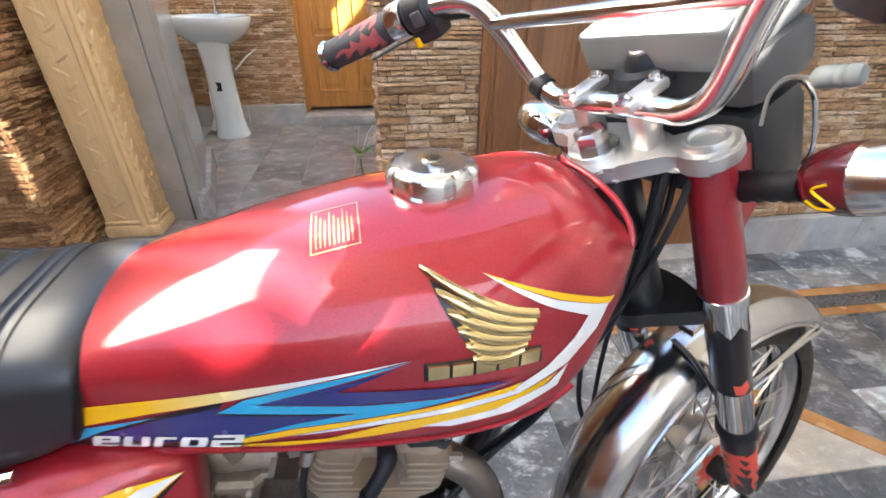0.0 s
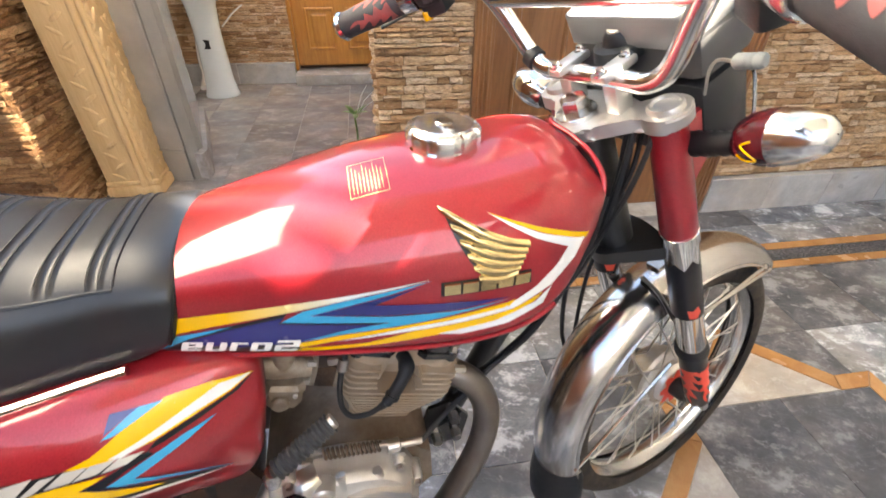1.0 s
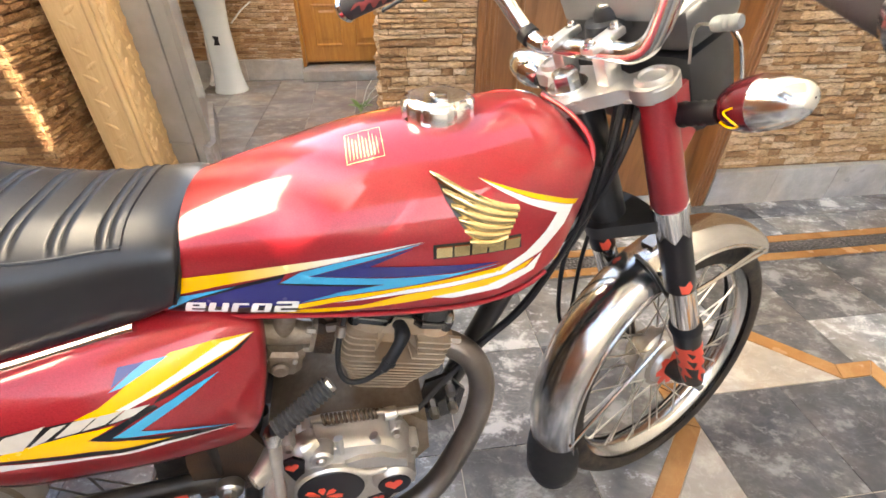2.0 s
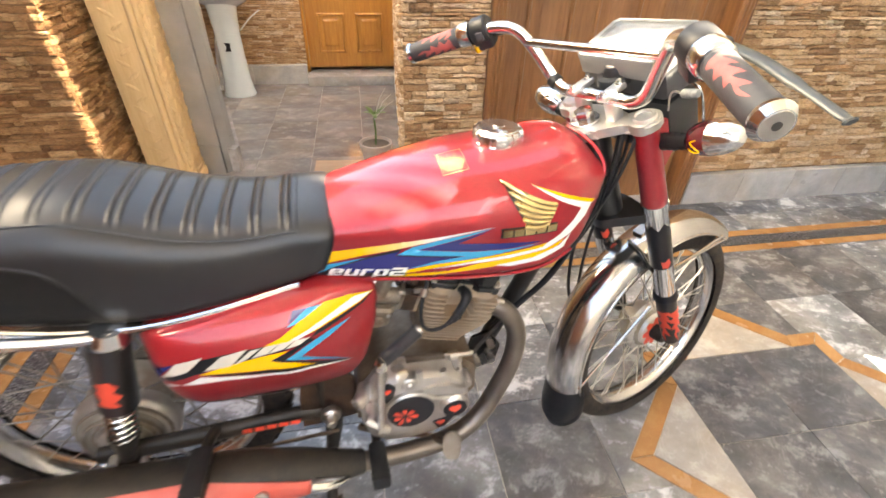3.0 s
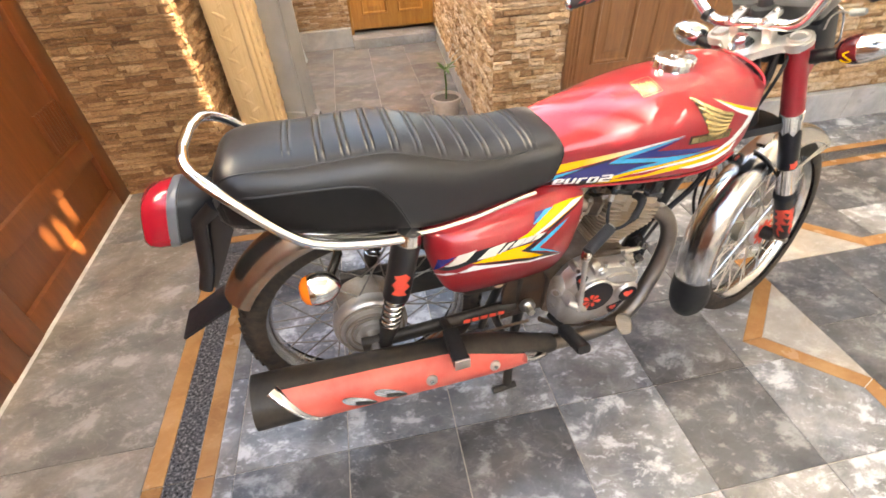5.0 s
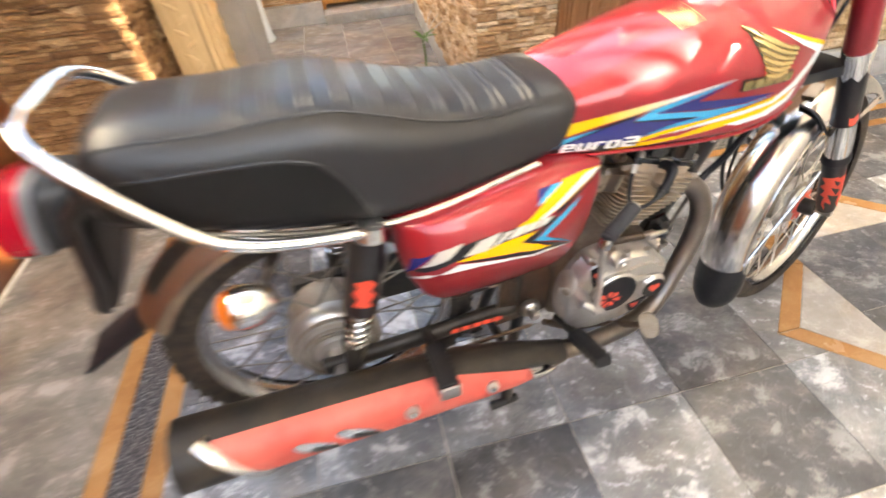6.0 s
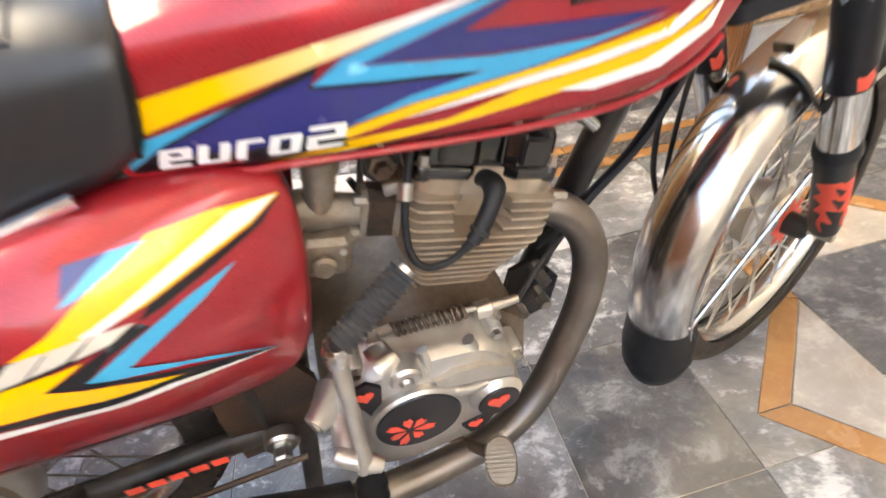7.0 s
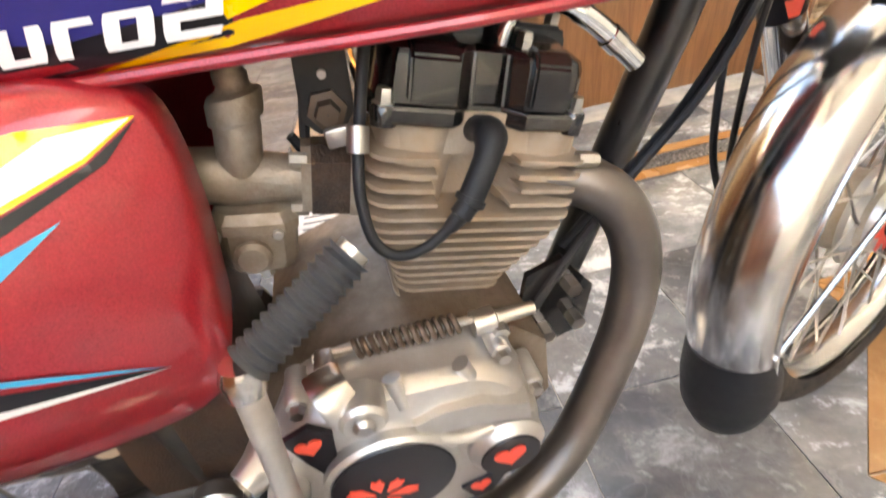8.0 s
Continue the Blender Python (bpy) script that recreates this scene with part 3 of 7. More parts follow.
clad(wall_front, pose(2.235, WALL_Y + 0.02, 0), 2.3, 0.17, HIGH, 0.62)
structure(part("wall_lintel", box(1.155, 2.235, WALL_Y + 0.0, WALL_Y + 0.25, 2.2, HIGH), WHITE_PLASTER, smooth=0), "plain plastered wall over the entrance door", "wall")
# marble skirting, in lengths
skirting = structure(empty("skirting"), "pale grey marble skirting along the house wall", "skirting")
x = 2.235
while x < 4.55:
    e = min(x + 0.30, 4.6)
    part("skirting_slab", box(x + 0.001, e - 0.001, WALL_Y - 0.018, WALL_Y + 0.02, 0, 0.163, 0.002), SKIRTING, skirting, smooth=0)
    x = e
part("skirting_slab", box(0.83, 1.153, WALL_Y - 0.015, WALL_Y + 0.02, 0, 0.12, 0.002), SKIRTING, skirting, smooth=0)
y = 2.2
while y < 4.4:
    xa, xb = 0.83 + (y - 2.2) * 0.055, 0.83 + (y + 0.37 - 2.2) * 0.055
    part("skirting_slab", slab([(xa - 0.004, y), (xa + 0.03, y), (xb + 0.03, y + 0.368), (xb - 0.004, y + 0.368)], 0, 0.11), SKIRTING, skirting, smooth=0)
    y += 0.37

# stone wall beside the gate, with its return into the recess of the pillar
wall_gate_side = structure(part("wall_gate_side", box(-1.1, -0.45, 2.42, 3.0, 0, SIDE_HIGH), MORTAR, smooth=0), "wall beside the gate clad in split brown sandstone strips", "wall")
clad(wall_gate_side, pose(-0.98, 2.42, 0), 0.535, 0.0, SIDE_HIGH, 1.25, BROWN_STONE)
clad(wall_gate_side, pose(-0.45, 2.42, 0, 0, 0, 90), 0.5, 0.0, SIDE_HIGH, 1.0, BROWN_STONE)
# end of the passage
wall_far = structure(part("wall_far", box(-1.1, 0.235, 4.5, 4.8, 0, SIDE), MORTAR, smooth=0), "end wall of the passage clad in brown sandstone strips", "wall")
clad(wall_far, pose(-0.75, 4.5, 0), 0.985, 0.15, SIDE, 0.75)
# Added block behind the door stops sky light showing through the gap.
structure(part("wall_behind_door", box(0.236, 1.0, 4.64, 4.8, 0, 2.15), MORTAR, smooth=0), "wall added behind the inner door to keep its gap dark", "wall")
structure(part("wall_over_door", box(0.235, 1.0, 4.5, 4.8, 2.15, LOW), WHITE_PLASTER, smooth=0), "plain wall over the inner door", "wall")
structure(part("wall_passage", box(-1.1, -0.62, 3.0, 4.5, 0, SIDE), WHITE_PLASTER, smooth=0), "plain plastered side wall of the passage", "wall")
for xa, xb in ((-0.6, -0.2), (-0.198, 0.233)):
    part("skirting_slab", box(xa, xb, 4.445, 4.5, 0, 0.15, 0.003), SKIRTING, skirting, smooth=0)
structure(part("door_step", box(0.237, 0.985, 4.36, 4.63, 0, 0.078, 0.004), MARBLE_PALE), "pale marble step under the inner door", "step")


# ---- doors ----
def panel_field(bm, x0, x1, z0, z1, y, depth=0.012, arch=0.0):
    """A raised panel: a sunk groove frame and a pillow that stands forward of the face at y."""
    def outline(inset):
        a, b, c, d = x0 + inset, x1 - inset, z0 + inset, z1 - inset
        pts = [(a, c), (b, c)]
        for i in range(13):
            t = i / 12
            pts.append((b + (a - b) * t, d - arch + arch * math.sin(math.pi * t)))
        return pts
    levels = [(0.0, 0.0), (0.006, -0.006), (0.014, -0.006), (0.022, 0.006), (0.05, 0.002), (0.06, -0.004)]
    rows = [[(px, y + dy, pz) for px, pz in outline(i)] for i, dy in levels]
    rings(rows, True, False, bm)
    bm.faces.new([bm.verts.new(p) for p in rows[-1]])
    return bm


def panel_door(name, x0, x1, z0, z1, y, mat, columns, rows_z, label, handle=True):
    root = structure(empty(name), label, "door")
    part("door_leaf", box(x0, x1, y, y + 0.04, z0, z1, 0.003), mat, root, smooth=0)
    w = (x1 - x0 - 0.09 * (columns + 1)) / columns
    for c in range(columns):
        xa = x0 + 0.09 + c * (w + 0.09)
        for za, zb, arch in rows_z:
            bm = bmesh.new()
            panel_field(bm, xa, xa + w, za, zb, y - 0.003, arch=arch)
            part("door_panel", bm, mat, root, smooth=30)
    return root


def door_frame(root, x0, x1, top, y, width, mat, depth=0.09):
    def jamb(xa, xb, name):
        bm = box(xa, xb, y, y + depth, 0.0, top, 0.004)
        for k in range(3):
            cx = xa + (xb - xa) * (0.25 + 0.25 * k)
            tube([(cx, y, 0.0), (cx, y, top)], (xb - xa) * 0.09, 8, True, bm)
        part(name, bm, mat, root)
    jamb(x0, x0 + width, "jamb")
    jamb(x1 - width, x1, "jamb")
    part("head", box(x0, x1, y, y + depth, top, top + width, 0.004), mat, root)


entrance = panel_door("door_1", 1.222, 2.168, 0.02, 2.1, WALL_Y + 0.07, DOOR_WOOD, 3, [(0.43, 1.55, 0.06), (1.65, 1.98, 0.0)], "varnished brown wooden entrance door with raised panels, closed")
door_frame(entrance, 1.155, 2.235, 2.12, WALL_Y - 0.012, 0.067, DOOR_WOOD, 0.12)
inner = panel_door("door_2", 0.255, 0.965, 0.105, 2.1, 4.56, PINE_WOOD, 2, [(0.22, 0.52, 0.0), (0.62, 1.25, 0.0), (1.35, 1.95, 0.0)], "varnished orange-brown wooden panel door at the passage end, closed")
part("jamb", box(0.235, 0.258, 4.49, 4.62, 0.085, 2.15, 0.003), PINE_WOOD, inner)
part("jamb", box(0.962, 0.99, 4.49, 4.62, 0.085, 2.15, 0.003), PINE_WOOD, inner)


def make_gate():
    """The brown gate along the porch's side: rails, stiles, ribbed panels and a gap at the ground."""
    g = structure(empty("gate_1"), "reddish-brown panelled wooden gate, closed, daylight under it", "gate")
    x = -0.96
    y = 2.40
    while y > -3.9:
        a, b = y - 1.0, y
        part("stile", box(x - 0.045, x, a, a + 0.10, 0.012, 1.92, 0.004), GATE_WOOD, g)
        part("stile", box(x - 0.045, x, b - 0.10, b, 0.012, 1.92, 0.004), GATE_WOOD, g)
        for za, zb in ((0.012, 0.10), (0.27, 0.355), (1.05, 1.12), (1.82, 1.92)):
            part("rail", box(x - 0.045, x - 0.002, a + 0.10, b - 0.10, za, zb, 0.004), GATE_WOOD, g)
        part("panel", box(x - 0.035, x - 0.022, a + 0.10, b - 0.10, 0.09, 1.1, 0.002), GATE_WOOD, g)
        part("panel", box(x - 0.035, x - 0.022, a + 0.10, b - 0.10, 1.1, 1.84, 0.002), GATE_WOOD, g)
        for k in range(9):
            yy = b - 0.112 - 0.020 * k
            part("slat", box(x - 0.022, x - 0.006, yy - 0.007, yy, 0.375, 0.535, 0.002), GATE_WOOD, g, smooth=0)
        y -= 1.0
    return g


make_gate()

# ---- unseen roof and walls added round the porch ----
# An unseen east wall is added; its openings aim the sun at chosen spots.
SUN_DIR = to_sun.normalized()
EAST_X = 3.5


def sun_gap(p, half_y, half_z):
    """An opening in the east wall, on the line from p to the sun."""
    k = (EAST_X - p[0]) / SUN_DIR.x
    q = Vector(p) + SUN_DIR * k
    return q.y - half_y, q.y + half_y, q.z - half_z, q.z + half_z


# Unseen roof, added to hold back sky light and grey the reflections.
structure(part("court_ceiling", box(-1.1, EAST_X, -2.3, 1.75, ROOF, ROOF + 0.15), GREY_PLASTER, smooth=0), "plain grey plastered roof over the court, unseen, added to cut sky light, open at its sides", "ceiling")

# ---- pillar, basin, plant ----
def make_pillar():
    """A square cream pillar with carved mouldings on its edges."""
    root = tagged(empty("pillar"), "cream carved wooden pillar standing beside the stone wall", "pillar", kind="structure")
    x0, x1, y0, y1 = -0.405, -0.195, 2.66, 2.86
    part("shaft", box(x0, x1 - 0.055, y0, y1, 0.0, SIDE_HIGH, 0.006), CREAM_WOOD, root)
    # rounded bead and hollow beside the flat face, then the carved edge
    for cx, r in ((x1 - 0.055, 0.017), (x1 - 0.028, 0.012)):
        part("bead", tube([(cx, y0 + 0.004, 0.0), (cx, y0 + 0.004, SIDE_HIGH)], r, 16), CREAM_WOOD, root)
    part("edge", box(x1 - 0.05, x1, y0 + 0.006, y1, 0, SIDE_HIGH, 0.004), CREAM_WOOD, root)
    # leaf carving: slanting lobes up the front and the side
    def lobe(cx, cy, cz, ax, ay, az, tilt, lean):
        bm = bmesh.new()
        bmesh.ops.create_uvsphere(bm, u_segments=10, v_segments=6, radius=1)
        bm.transform(Matrix.Translation((cx, cy, cz)) @ Euler((lean, tilt, 0)).to_matrix().to_4x4() @ Matrix.Diagonal((ax, ay, az, 1)))
        return bm
    bm = bmesh.new()
    z = 0.06
    k = 0
    while z < 1.5:
        s = 1 if k % 2 else -1
        joined(bm, lobe(x1 - 0.014, y0 + 0.006, z, 0.010, 0.006, 0.026, 0.6 * s, 0))
        joined(bm, lobe(x1, y0 + 0.05 + 0.03 * s, z + 0.01, 0.006, 0.014, 0.03, 0, 0.6 * s))
        joined(bm, lobe(x1, y0 + 0.12 - 0.03 * s, z + 0.02, 0.006, 0.012, 0.024, 0, -0.7 * s))
        z += 0.034
        k += 1
    part("carving", bm, CREAM_WOOD, root, smooth=60)
    bm = bmesh.new()
    z, k = 0.1, 0
    while z < 1.5:
        s = 1 if k % 2 else -1
        joined(bm, lobe(x0 + 0.075 + 0.012 * s, y0 + 0.002, z, 0.010, 0.0060, 0.034, 1.0 * s, 0))
        z += 0.05
        k += 1
    part("relief", bm, CREAM_WOOD, root, smooth=60)
    part("base", box(x0 - 0.012, x1 + 0.014, y0 - 0.014, y1 + 0.01, 0.0, 0.055, 0.012), CREAM_WOOD, root)
    part("base_bead", box(x0 - 0.006, x1 + 0.008, y0 - 0.008, y1 + 0.005, 0.058, 0.078, 0.009), CREAM_WOOD, root)
    return root


make_pillar()


def make_grey_leaf():
    """Grey painted steel shutter standing at the passage mouth."""
    root = tagged(empty("steel_shutter"), "grey painted steel shutter standing behind the cream pillar", "shutter", kind="structure")
    part("front_sheet", slab([(-0.195, 2.80), (-0.09, 2.79), (-0.09, 2.83), (-0.195, 2.84)], 0.0, 2.0), GREY_STEEL, root)
    part("corner_bead", tube([(-0.09, 2.79, 0.16), (-0.09, 2.79, 2.0)], 0.006, 10), GREY_STEEL, root)
    part("edge_strip", slab([(-0.084, 2.80), (-0.045, 2.84), (-0.05, 2.86), (-0.09, 2.83)], 0.0, 2.0), GREY_STEEL, root)
    part("side_sheet", slab([(-0.045, 2.842), (-0.03, 2.862), (-0.22, 3.5), (-0.25, 3.49)], 0.14, 2.0), GREY_STEEL, root)
    part("weld_seam", tube([(-0.195, 2.795, 0.165), (-0.09, 2.784, 0.155)], 0.005, 8), GREY_STEEL, root)
    part("ledge", slab([(-0.10, 2.84), (-0.02, 2.80), (-0.01, 2.86), (-0.20, 3.53), (-0.26, 3.5)], 0.0, 0.13), MARBLE_PALE, root)
    # hand-drawn ring on the lower edge
    bm = bmesh.new()
    pts = [(0.022 * math.cos(a), -0.002, 0.022 * math.sin(a)) for a in (radians(20 + 16.5 * i) for i in range(21))]
    tube(pts, 0.0014, 6, True, bm)
    bm.transform(pose(-0.055, 2.84, 0.20, 0, 0, 40))
    part("ink_ring", bm, BROWN_INK, root)
    cu = bpy.data.curves.new("ink_number", "FONT")
    cu.body, cu.size, cu.extrude, cu.align_x, cu.align_y = "59", 0.026, 0.0005, "CENTER", "CENTER"
    ob = new("ink_number", cu)
    me = bpy.data.meshes.new_from_object(ob)
    bpy.data.objects.remove(ob)
    me.materials.append(BROWN_INK)
    ob = new("ink_number", me)
    ob.matrix_basis = pose(-0.0575, 2.8365, 0.20, 90, 0, 40)
    ob.parent = root
    return root


make_grey_leaf()


def make_basin():
    root = tagged(empty("wash_basin", pose(-0.27, 4.2, 0)), "pale blue-grey ceramic pedestal wash basin against the stone wall", "wash basin")
    bm = lathe([(0.118, 0.0), (0.12, 0.012), (0.112, 0.03), (0.098, 0.12), (0.09, 0.3), (0.088, 0.45), (0.098, 0.58), (0.11, 0.64)], 28, "Z")
    bm.transform(Matrix.Diagonal((1, 0.9, 1, 1)))
    part("pedestal", bm, CERAMIC, root)
    prof = [(0.09, 0.60), (0.16, 0.635), (0.225, 0.69), (0.258, 0.735), (0.268, 0.765), (0.262, 0.785), (0.24, 0.788), (0.225, 0.78), (0.2, 0.73), (0.14, 0.68), (0.03, 0.665)]
    bm = lathe(prof, 40, "Z")
    bm.transform(Matrix.Translation((0, 0.04, 0)) @ Matrix.Diagonal((1, 0.82, 1, 1)))
    part("bowl", bm, CERAMIC, root)
    bm = disc(0.02, 0.78, 0.81, (0, 0.23, 0), 16, "Z")
    tube(smooth_path([(0, 0.23, 0.80), (0, 0.225, 0.88), (0, 0.18, 0.915), (0, 0.12, 0.895)], 5), 0.011, 12, True, bm)
    part("tap", bm, CHROME, root)
    part("waste_pipe", tube(smooth_path([(0.0, 0.1, 0.42), (-0.11, 0.16, 0.4), (-0.16, 0.2, 0.2), (-0.16, 0.2, 0.1), (-0.13, 0.0, 0.05)], 6), 0.018, 10), WHITE, root, "white plastic waste pipe")
    part("water_hose", tube(smooth_path([(0.05, 0.2, 0.42), (0.13, 0.24, 0.5), (0.2, 0.28, 0.55)], 6), 0.006, 8), WHITE, root)
    part("sticker", plate([(-0.02, 0.33), (0.022, 0.33), (0.018, 0.36), (0.024, 0.385), (-0.018, 0.39), (-0.006, 0.36)], -0.0865, -0.084), BLACK_DECAL, root)
    return root


make_basin()


def make_plant():
    root = tagged(empty("potted_plant", pose(0.720, 2.81, 0)), "small green seedling in a clay pot on the passage floor", "plant")
    part("pot", lathe([(0.055, 0.0), (0.068, 0.005), (0.078, 0.11), (0.088, 0.113), (0.09, 0.14), (0.083, 0.143), (0.078, 0.12), (0.02, 0.118)], 28, "Z"), TERRACOTTA, root)
    bm = bmesh.new()
    bmesh.ops.create_circle(bm, cap_ends=True, radius=0.08, segments=24)
    bm.transform(Matrix.Translation((0, 0, 0.125)))
    part("soil", bm, SOIL, root)
    part("stem", tube(smooth_path([(0, 0, 0.12), (0.004, 0, 0.2), (0.0, 0.004, 0.27), (0.004, 0, 0.31)], 4), [0.005] * 8 + [0.004] * 5, 8), LEAF, root)
    for k in range(6):
        a = k * 2.4
        l = 0.055 + 0.03 * random.random()
        up = 0.02 + 0.05 * random.random()
        bm = bmesh.new()
        rows = []
        for i in range(6):
            t = i / 5
            w = 0.014 * math.sin(math.pi * (0.12 + 0.86 * t)) ** 0.8
            z = 0.29 + up * t * 1.6 - 0.05 * t * t
            rows.append([(l * t, -w, z - 0.3 * w), (l * t, 0, z), (l * t, w, z - 0.3 * w)])
        rings(rows, False, False, bm)
        bm.transform(Matrix.Rotation(a, 4, "Z"))
        part("leaf", bm, LEAF, root)
    for k in range(3):
        a = 0.2 + 0.35 * k
        part("dry_twig", tube([(0, 0, 0.27), (0.06 * math.cos(a), 0.06 * math.sin(a), 0.33 + 0.02 * k), (0.11 * math.cos(a), 0.09 * math.sin(a), 0.36 + 0.025 * k)], [0.002, 0.0025, 0.0012], 6), TWIG, root)
    return root


make_plant()
tagged(part("board", slab([(0.375, 2.49), (0.635, 2.49), (0.635, 2.815), (0.385, 2.83)], 0.0, 0.035), SLAB_WOOD), "tan wooden board lying flat beside the plant pot", "board")

# ---- the motorcycle ----
# Its own axes: x forwards, y to its left, z up; the origin lies on the floor under the rear axle.
bike = tagged(empty("motorcycle", pose(0.2, 1.055, 0, 0, 0, 4.3)), "red motorcycle with yellow, blue and white stripes on its stand", "motorcycle")
RAKE, STEER = 24.8, 17.5
FORK = pose(0.92, 0, 0.728, 0, -RAKE, 0) @ pose(0, 0, 0, 0, 0, STEER)   # u forwards, v left, w up along the steering axis
ENGINE = pose(0.58, 0, 0.44, 0, 17, 0)                                   # s up along the cylinder


def bp(name, bm, mat, parent=None, label="", smooth=40, m=None):
    if m is not None:
        bm.transform(m)
    return part(name, bm, mat, parent or bike, label, smooth)


def lofted_plate(outline, v0, v1):
    """An outline of (u, w) between two v, with soft edges."""
    bm = plate(outline, v0, v1)
    bmesh.ops.bevel(bm, geom=bm.edges[:], offset=0.002, segments=2, affect="EDGES")
    return bm


# -- fuel tank --
T_TOP = [(0.36, 0.766), (0.4, 0.782), (0.46, 0.8012), (0.53, 0.8231), (0.62, 0.842), (0.7, 0.85), (0.75, 0.857), (0.78, 0.861), (0.805, 0.859), (0.824, 0.850), (0.840, 0.836), (0.852, 0.820)]
T_LOW = [(0.36, 0.662), (0.50, 0.660), (0.62, 0.656), (0.70, 0.656), (0.74, 0.662), (0.77, 0.674), (0.80, 0.697), (0.82, 0.733), (0.836, 0.770), (0.852, 0.808)]
T_WIDE = [(0.36, 0.092), (0.40, 0.101), (0.50, 0.121), (0.60, 0.135), (0.68, 0.140), (0.75, 0.136), (0.80, 0.124), (0.825, 0.110), (0.842, 0.096), (0.852, 0.080)]


def tank_middle(x):
    top, low = eased(x, T_TOP), eased(x, T_LOW)
    return max(min(0.742, top - 0.008), low + 0.35 * (top - low))


def tank_half_width(x, z):
    """Half width of the tank at a place along it and a height."""
    zc, w = tank_middle(x), eased(x, T_WIDE)
    if z >= zc:
        r, q = (z - zc) / max(1e-4, eased(x, T_TOP) - zc), 2.5
    else:
        r, q = (zc - z) / max(1e-4, zc - eased(x, T_LOW)), 16.0
    return w * max(0.0, 1 - min(1, r) ** q) ** (1 / 2.1)


def tank_mesh():
    over = [math.sin(math.pi / 2 * i / 18) for i in range(19)]
    under = [1 - (1 - i / 20) ** 1.8 for i in range(1, 20)]
    rows = []
    for i in range(61):
        x = 0.36 + (0.852 - 0.36) * i / 60
        zt, zb, zc = eased(x, T_TOP), eased(x, T_LOW), tank_middle(x)
        side = [(tank_half_width(x, zc - r * (zc - zb)), zc - r * (zc - zb)) for r in under[::-1]]
        side += [(tank_half_width(x, zc + r * (zt - zc)), zc + r * (zt - zc)) for r in over[:-1]]
        rows.append([(x, y, z) for y, z in side] + [(x, 0.0, zt)] + [(x, -y, z) for y, z in side[::-1]] + [(x, 0.0, zb)])
    return rings(rows, True, True)


tank = bp("fuel_tank", tank_mesh(), RED, label="metallic red fuel tank with striped decals", smooth=60)


def seam():
    """The welded lip round the tank's lower edge and front."""
    pts = []
    for i in range(25):
        x = 0.36 + 0.43 * i / 24
        pts.append((x, -tank_half_width(x, eased(x, T_LOW) + 0.010) - 0.002, eased(x, T_LOW) + 0.006))
    return tube(pts, 0.0032, 8)


bp("seam_lip", seam(), RED, tank)
bm = seam()
bmesh.ops.scale(bm, vec=(1, -1, 1), verts=bm.verts)
bp("seam_lip", bm, RED, tank)


def front_lip():
    """The pressed flange round the front of the tank."""
    half = [(0.816, 0.0, 0.858), (0.828, -0.030, 0.853), (0.840, -0.062, 0.840), (0.844, -0.086, 0.818), (0.834, -0.098, 0.775), (0.818, -0.104, 0.730), (0.797, -0.108, 0.692), (0.768, -0.112, 0.668)]
    pts = smooth_path([(x, -y, z) for x, y, z in half[:0:-1]] + half, 6)
    return tube(pts, 0.0032, 10)


bp("front_flange", front_lip(), RED, tank)


def cap():
    c = (0.685, 0, 0)
    bm = lathe([(1e-4, 0.8330), (0.041, 0.8330), (0.043, 0.8390), (0.042, 0.8450), (0.040, 0.8470)], 40, "Z", c)
    body = bp("tank_cap", bm, CHROME, tank, "chrome fuel filler cap")
    rows = []
    for r, z in ((0.040, 0.8420), (0.0430, 0.8440), (0.0432, 0.8590), (0.0418, 0.8630), (0.0380, 0.8665), (0.0350, 0.8660), (0.0335, 0.8660), (0.0325, 0.8675), (0.0005, 0.8682)):
        rows.append([(c[0] + r * (1 - 0.085 * max(0.0, min(1.0, (math.cos(9 * a) - 0.45) * 5)) * (0.0375 < r)) * math.cos(a), r * (1 - 0.085 * max(0.0, min(1.0, (math.cos(9 * a) - 0.45) * 5)) * (0.0375 < r)) * math.sin(a), z) for a in (2 * math.pi * k / 144 for k in range(144))])
    bp("lid", rings(rows, True, False), POLISHED, body)
    bp("key_cover", disc(0.010, 0.8670, 0.8705, c, 20, "Z"), CHROME_WORN, body)
    bp("hinge", box(c[0] - 0.006, c[0] + 0.006, -0.028, -0.012, 0.8672, 0.8705, 0.001), CHROME_WORN, body)


cap()

# -- seat --
S_TOP = [(-0.245, 0.774), (-0.228, 0.816), (-0.19, 0.834), (-0.08, 0.831), (0.0, 0.833), (0.06, 0.831), (0.12, 0.814), (0.19, 0.792), (0.27, 0.78), (0.35, 0.782), (0.395, 0.78), (0.405, 0.769)]
S_LOW = [(-0.245, 0.716), (-0.15, 0.691), (-0.05, 0.663), (0.05, 0.645), (0.13, 0.641), (0.25, 0.653), (0.36, 0.671), (0.405, 0.686)]
S_WIDE = [(-0.245, 0.075), (-0.225, 0.100), (-0.16, 0.116), (0.0, 0.126), (0.12, 0.128), (0.22, 0.122), (0.32, 0.109), (0.37, 0.109), (0.397, 0.107), (0.405, 0.099)]
RIBS = [0.333 - 0.0425 * k for k in range(10)] + [-0.105]


